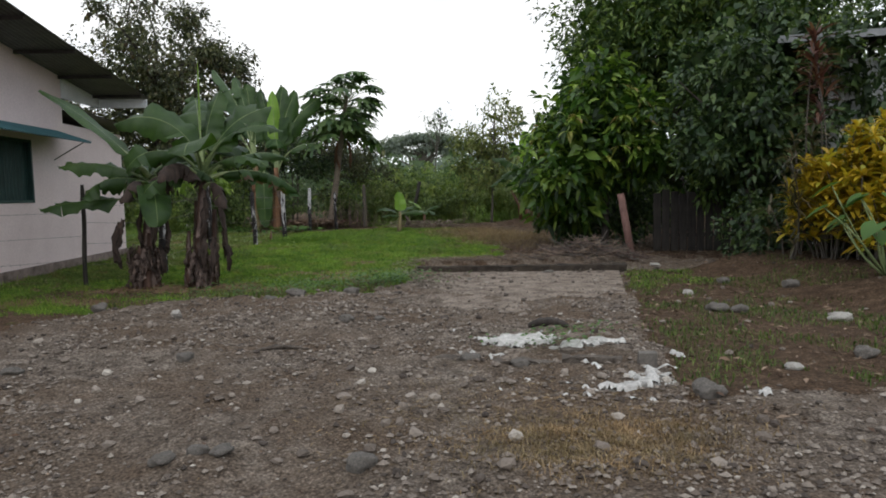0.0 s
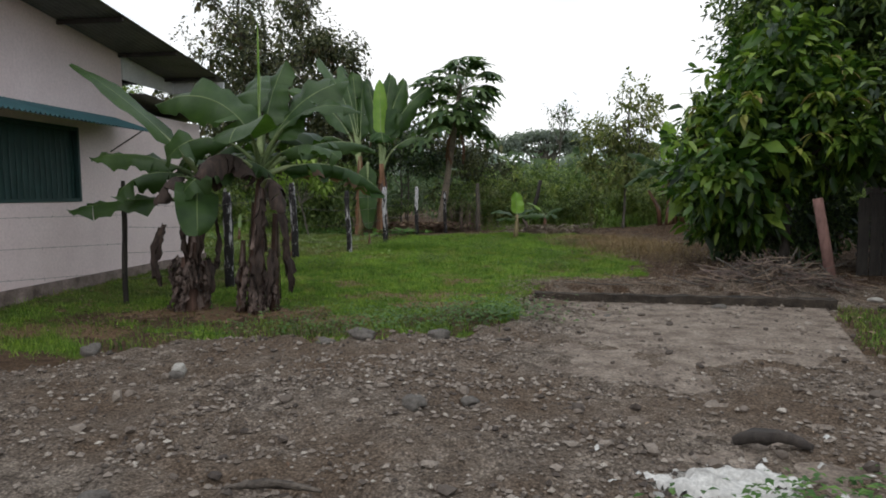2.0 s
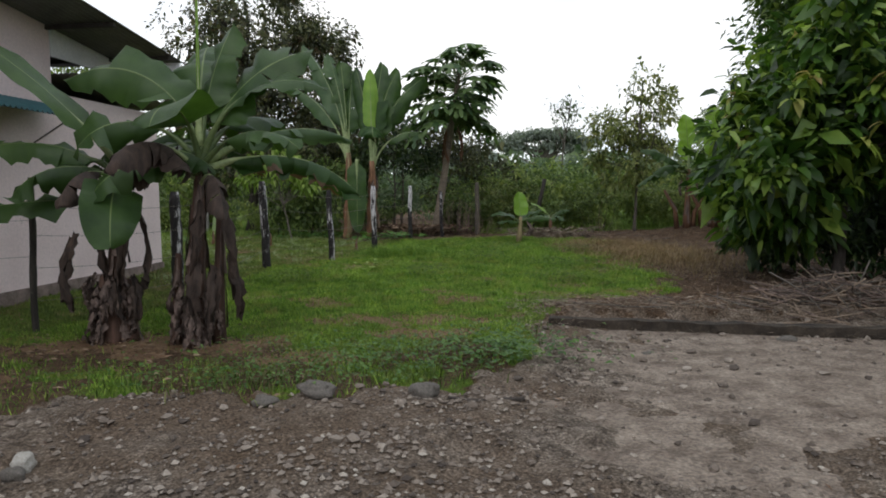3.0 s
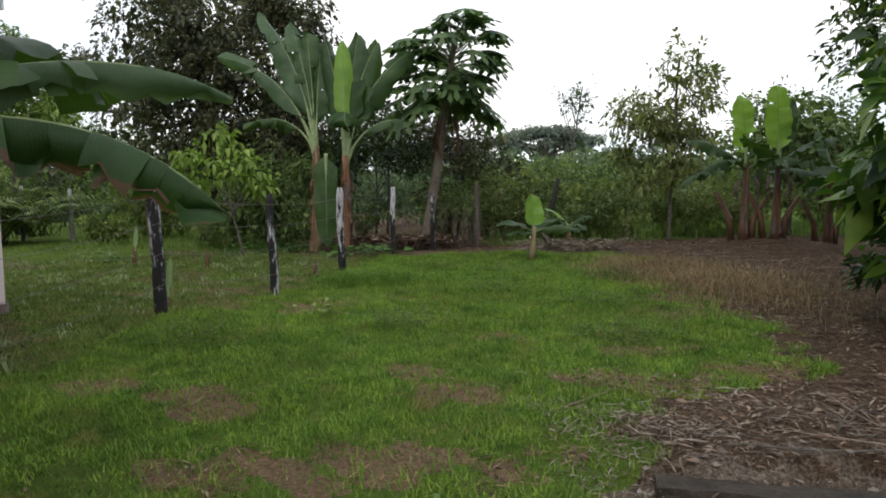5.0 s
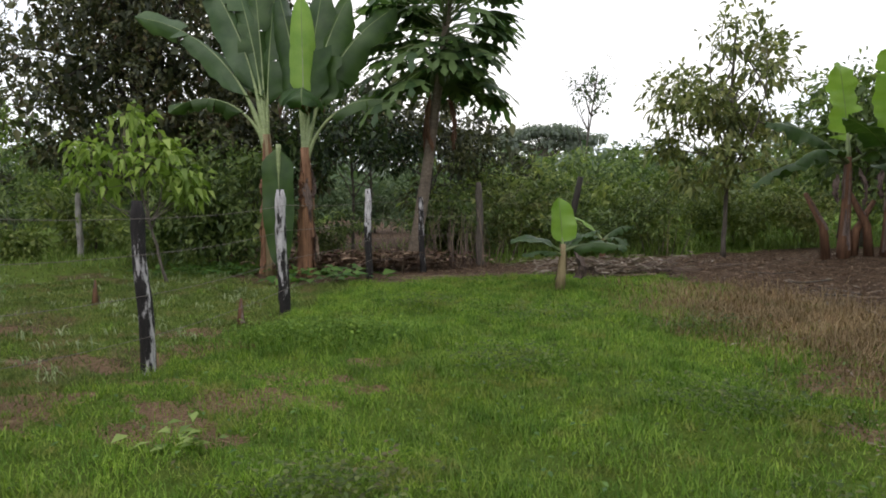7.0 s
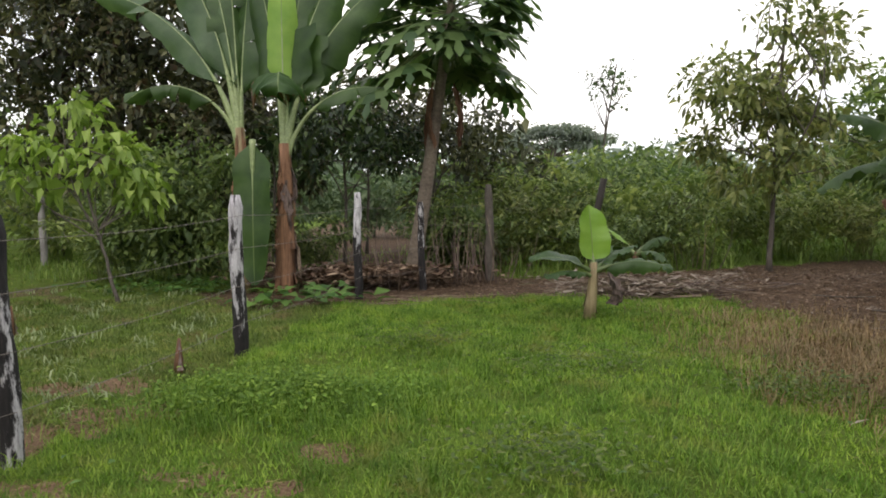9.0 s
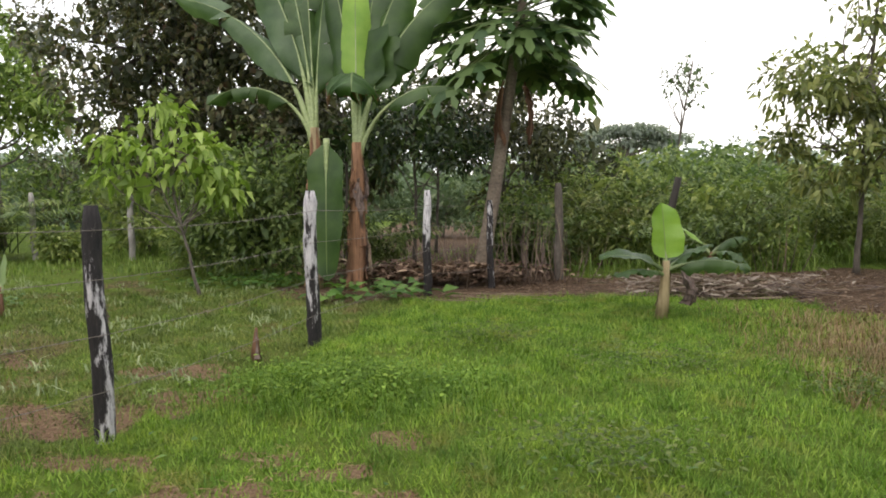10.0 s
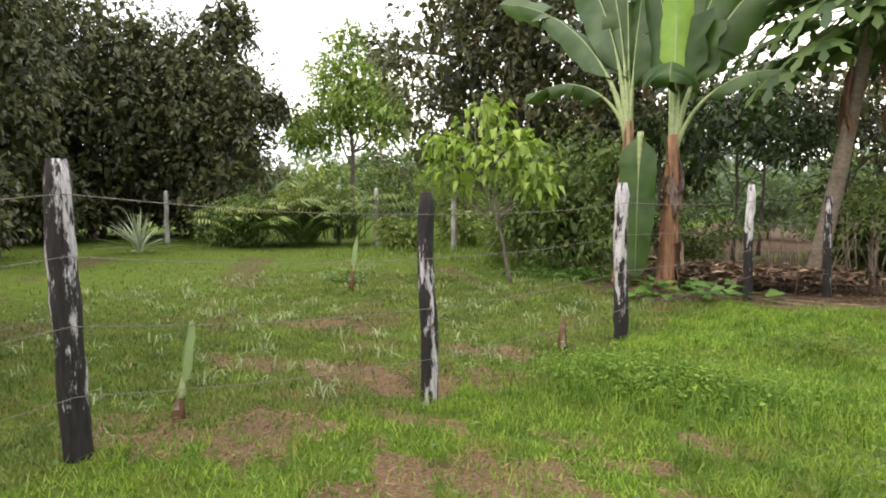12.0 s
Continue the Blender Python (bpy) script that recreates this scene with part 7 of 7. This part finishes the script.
grass("lawn_grass", "taller tufts standing in the lawn", X, Y, np.repeat(rng.uniform(0.07, 0.17, len(TX)), 22) * rng.uniform(0.6, 1.1, len(X)), rng.uniform(0.003, 0.006, len(X)), M_GRASS, 1.1)
X, Y = scatter(520000, -9, 7, 9.6, 26.5, lambda x, y: np.clip(covers(x, y)[0] * 1.2, 0, 1) * np.where(y > 13.5, 0.85, 0.5) * sstep(-9.5, -3, x))
n = len(X)
a = rng.uniform(0, 6.283, n)
B0 = np.stack([X, Y, height(X, Y) - 0.004], -1)
s2 = np.stack([-np.sin(a), np.cos(a), np.zeros(n)], -1) * rng.uniform(0.004, 0.008, n)[:, None]
hh = (0.02 + 0.045 * rng.random(n)) * (1 + 0.4 * wave(X, Y, 0.2, 4.0))
tip = B0 + np.stack([np.cos(a) * hh * 0.8, np.sin(a) * hh * 0.8, hh], -1)
kept = X > np.interp(Y, FENCE_Y, FENCE_X) + 0.25 * wave(X, Y, 0.5, 2.0)
for on, mat, label in ((kept, M_GRASS, "dense short undergrowth of the lawn"), (~kept, M_GRASS_WORN_SHADED, "thin undergrowth beyond the wire fence")):
    g = Geo().add(np.stack([B0 - s2, B0 + s2, tip], 1)[on].reshape(-1, 3), np.arange(3 * on.sum()).reshape(-1, 3))
    tagged(new("lawn_grass", g.mesh("lawn_grass", mat)), label, "grass", kind="stuff")
X, Y = scatter(60000, -24, -2, 11, 33, lambda x, y: lawn_want(x, y) * 0.8)
grass("lawn_grass", "short dull lawn beyond the fence", X, Y, 0.05 + 0.05 * rng.random(len(X)), rng.uniform(0.01, 0.018, len(X)), M_GRASS_WORN_SHADED, 0.8)
X, Y = scatter(60000, 2.5, 8, 4, 13, lambda x, y: covers(x, y)[0])
grass("weeds", "patchy weeds beside the slab", X, Y, 0.04 + 0.06 * rng.random(len(X)), rng.uniform(0.006, 0.014, len(X)), M_WEED, 0.9)
X, Y = scatter(36000, 2.5, 24, 27.3, 42, lambda x, y: covers(x, y)[0] * (0.6 + 0.4 * wave(x, y, 1.2, 2.0)))
grass("tall_grass", "tall rank grass at the edge of the scrub", X, Y, 0.2 + 0.5 * rng.random(len(X)), rng.uniform(0.010, 0.02, len(X)), M_TALLGRASS, 1.0)
X, Y = scatter(9000, -10, 3, 29, 36, lambda x, y: covers(x, y)[0] * 0.7)
grass("tall_grass", "rough grass under the far shrubs", X, Y, 0.08 + 0.18 * rng.random(len(X)), rng.uniform(0.012, 0.022, len(X)), M_TALLGRASS, 0.6)
X, Y = scatter(80000, 4.0, 8.0, 16.0, 24.5, lambda x, y: np.exp(-(((x - 5.7 + 0.35 * wave(x, y, 0.6, 3.0)) / 1.0) ** 2 + ((y - 20.8 + 0.3 * (x - 6)) / 2.3) ** 2)))
grass("dry_grass", "patch of dead brown grass", X, Y, 0.06 + 0.22 * rng.random(len(X)) ** 1.5, rng.uniform(0.004, 0.008, len(X)), M_DRYGRASS, 1.1)

X, Y = 1.8 + rng.normal(0, 0.42, 7000), 3.75 + rng.normal(0, 0.26, 7000)
grass("dry_grass", "thin dead grass on the gravel", X, Y, 0.02 + 0.05 * rng.random(7000), rng.uniform(0.003, 0.006, 7000), M_DRYGRASS, 1.3)
X, Y = 1.5 + rng.normal(0, 0.7, 1800), 4.4 + rng.normal(0, 0.5, 1800)
flat_litter("dry_thatch", "dead straw trodden into the gravel", X, Y, rng.uniform(0.03, 0.10, 1800), rng.uniform(0.003, 0.008, 1800), M_DRYGRASS, 0.012)

TX, TY = scatter(420, -8, 0, 15.5, 28, lambda x, y: 0.9 * (x < np.interp(y, FENCE_Y, FENCE_X) - 0.2))
X, Y = (np.repeat(v, 9) + rng.normal(0, 0.05, 9 * len(v)) for v in (TX, TY))
grass("weeds", "pale drooping weed tufts beyond the wire fence", X, Y, np.repeat(rng.uniform(0.08, 0.2, len(TX)), 9) * rng.uniform(0.6, 1.1, len(X)), rng.uniform(0.009, 0.018, len(X)), M_PALEWEED, 1.2)

# broad-leaved weeds and stubs in the lawn
def weed_patch(x, y, rx, ry, n, size, label, mat):
    X, Y = x + rng.normal(0, rx, n), y + rng.normal(0, ry, n)
    a = rng.uniform(0, 6.28, n)
    D = np.stack([np.cos(a), np.sin(a), rng.uniform(-0.1, 0.5, n)], -1)
    g = leaves(Geo(), np.stack([X, Y, height(X, Y) + rng.uniform(0.03, 0.2, n)], -1), D, np.repeat([[0, 0, 1.0]], n, 0) + rng.normal(0, 0.2, (n, 3)), rng.uniform(0.6, 1.2, n) * size, rng.uniform(0.35, 0.6, n) * size, 0.15)
    return tagged(new("weeds", g.mesh("weeds", mat)), label, "weeds", kind="stuff")


weed_patch(0.45, 20.8, 0.55, 0.26, 1500, 0.06, "low leafy weeds in the lawn", M_CLUMP)
X, Y = 0.6 + rng.normal(0, 0.6, 5000), 20.75 + rng.normal(0, 0.3, 5000)
grass("lawn_grass", "deeper green clump of long grass", X, Y, 0.08 + 0.16 * rng.random(5000), rng.uniform(0.004, 0.008, 5000), M_CLUMP, 1.0)
weed_patch(0.6, 11.4, 0.9, 0.4, 1000, 0.07, "leafy weeds at the gravel's edge", M_TARO)
weed_patch(1.55, 11.35, 0.35, 0.3, 500, 0.08, "leafy weeds at the slab's corner", M_TARO)
weed_patch(-0.6, 10.6, 0.8, 0.2, 420, 0.06, "small weeds on the lawn's edge", M_TARO)
weed_patch(2.5, 6.1, 0.3, 0.08, 220, 0.06, "weeds growing in the broken drain", M_TARO)
X, Y = scatter(5000, -4, 2.3, 9.8, 12.4, lambda x, y: np.exp(-((y - np.interp(x, EDGE_X, EDGE_Y) - 0.45 + 0.2 * wave(x, y, 0.4, 2.0)) / 0.35) ** 2) * (0.4 + 0.6 * wave(x, y, 0.5, 1.0)))
grass("lawn_grass", "longer grass tufts along the gravel", X, Y, 0.08 + 0.13 * rng.random(len(X)), rng.uniform(0.007, 0.012, len(X)), M_WEED, 0.8)
weed_patch(-0.3, 25.6, 0.5, 0.3, 60, 0.34, "broad creeping leaves by the fence", M_TARO)
weed_patch(-2.2, 27.3, 0.9, 0.3, 260, 0.2, "broad ground leaves under the shrub", M_TARO)
weed_patch(1.4, 17.2, 1.6, 1.2, 260, 0.06, "scattered clover in the lawn", M_TARO)
for wx, wy, wr in ((2.2, 19.4, 0.3), (3.6, 18.2, 0.35), (0.9, 17.0, 0.25), (2.9, 21.5, 0.4), (4.4, 20.6, 0.3), (1.5, 22.6, 0.35), (-1.2, 16.6, 0.3), (3.2, 16.4, 0.3)):
    weed_patch(wx, wy, wr, wr * 0.7, 420, 0.055, "darker clover patch in the lawn", M_WEED)
weed_patch(0.0, 17.66, 0.10, 0.06, 24, 0.14, "pale broad-leaved weed in the lawn", M_BRIGHT)
weed_patch(-5.6, 25.0, 0.25, 0.12, 60, 0.16, "broad weed rosette on the far lawn", M_TARO)
for cx, cy, n in ((2.2, 27.5, 26), (2.9, 27.7, 18), (1.2, 27.3, 12), (7.3, 29.3, 10)):
    ds = thing("dead_stems", cx, cy, gz(cx, cy) - 0.02, "clump of upright dead brown stems", "plant", "dead stems by the fence")
    for _ in range(n):
        a, b3 = rng.normal(0, 0.22, 2)
        part("dead_stem", tube(Geo(), bent((a, b3, 0), (a * 1.7, b3 * 1.7, rng.uniform(0.5, 1.25)), 0.06), np.linspace(0.009, 0.003, 6), 5), M_DEAD if rng.random() < 0.6 else M_STRAW, ds)
for x, y, h in ((-0.68, 21.85, 0.34), (-3.1, 23.5, 0.4), (-4.75, 24.0, 0.42), (-2.2, 18.6, 0.22)):
    st = thing("plant_stub", x, y, gz(x, y) - 0.02, "dry brown sheathed sucker stub", "plant")
    stem(st, [(0, 0, 0), (0.01, 0, h * 0.5), (0.02, 0, h)], [0.05, 0.035, 0.012], M_STEM, strips=6)
    if h in (0.22, 0.42):
        banana_leaf(st, (0.02, 0, h * 0.8), 80, 84, 76, 0.5, 0.11, M_BANANA_SUCKER, 0, 0.1, 0, 30)
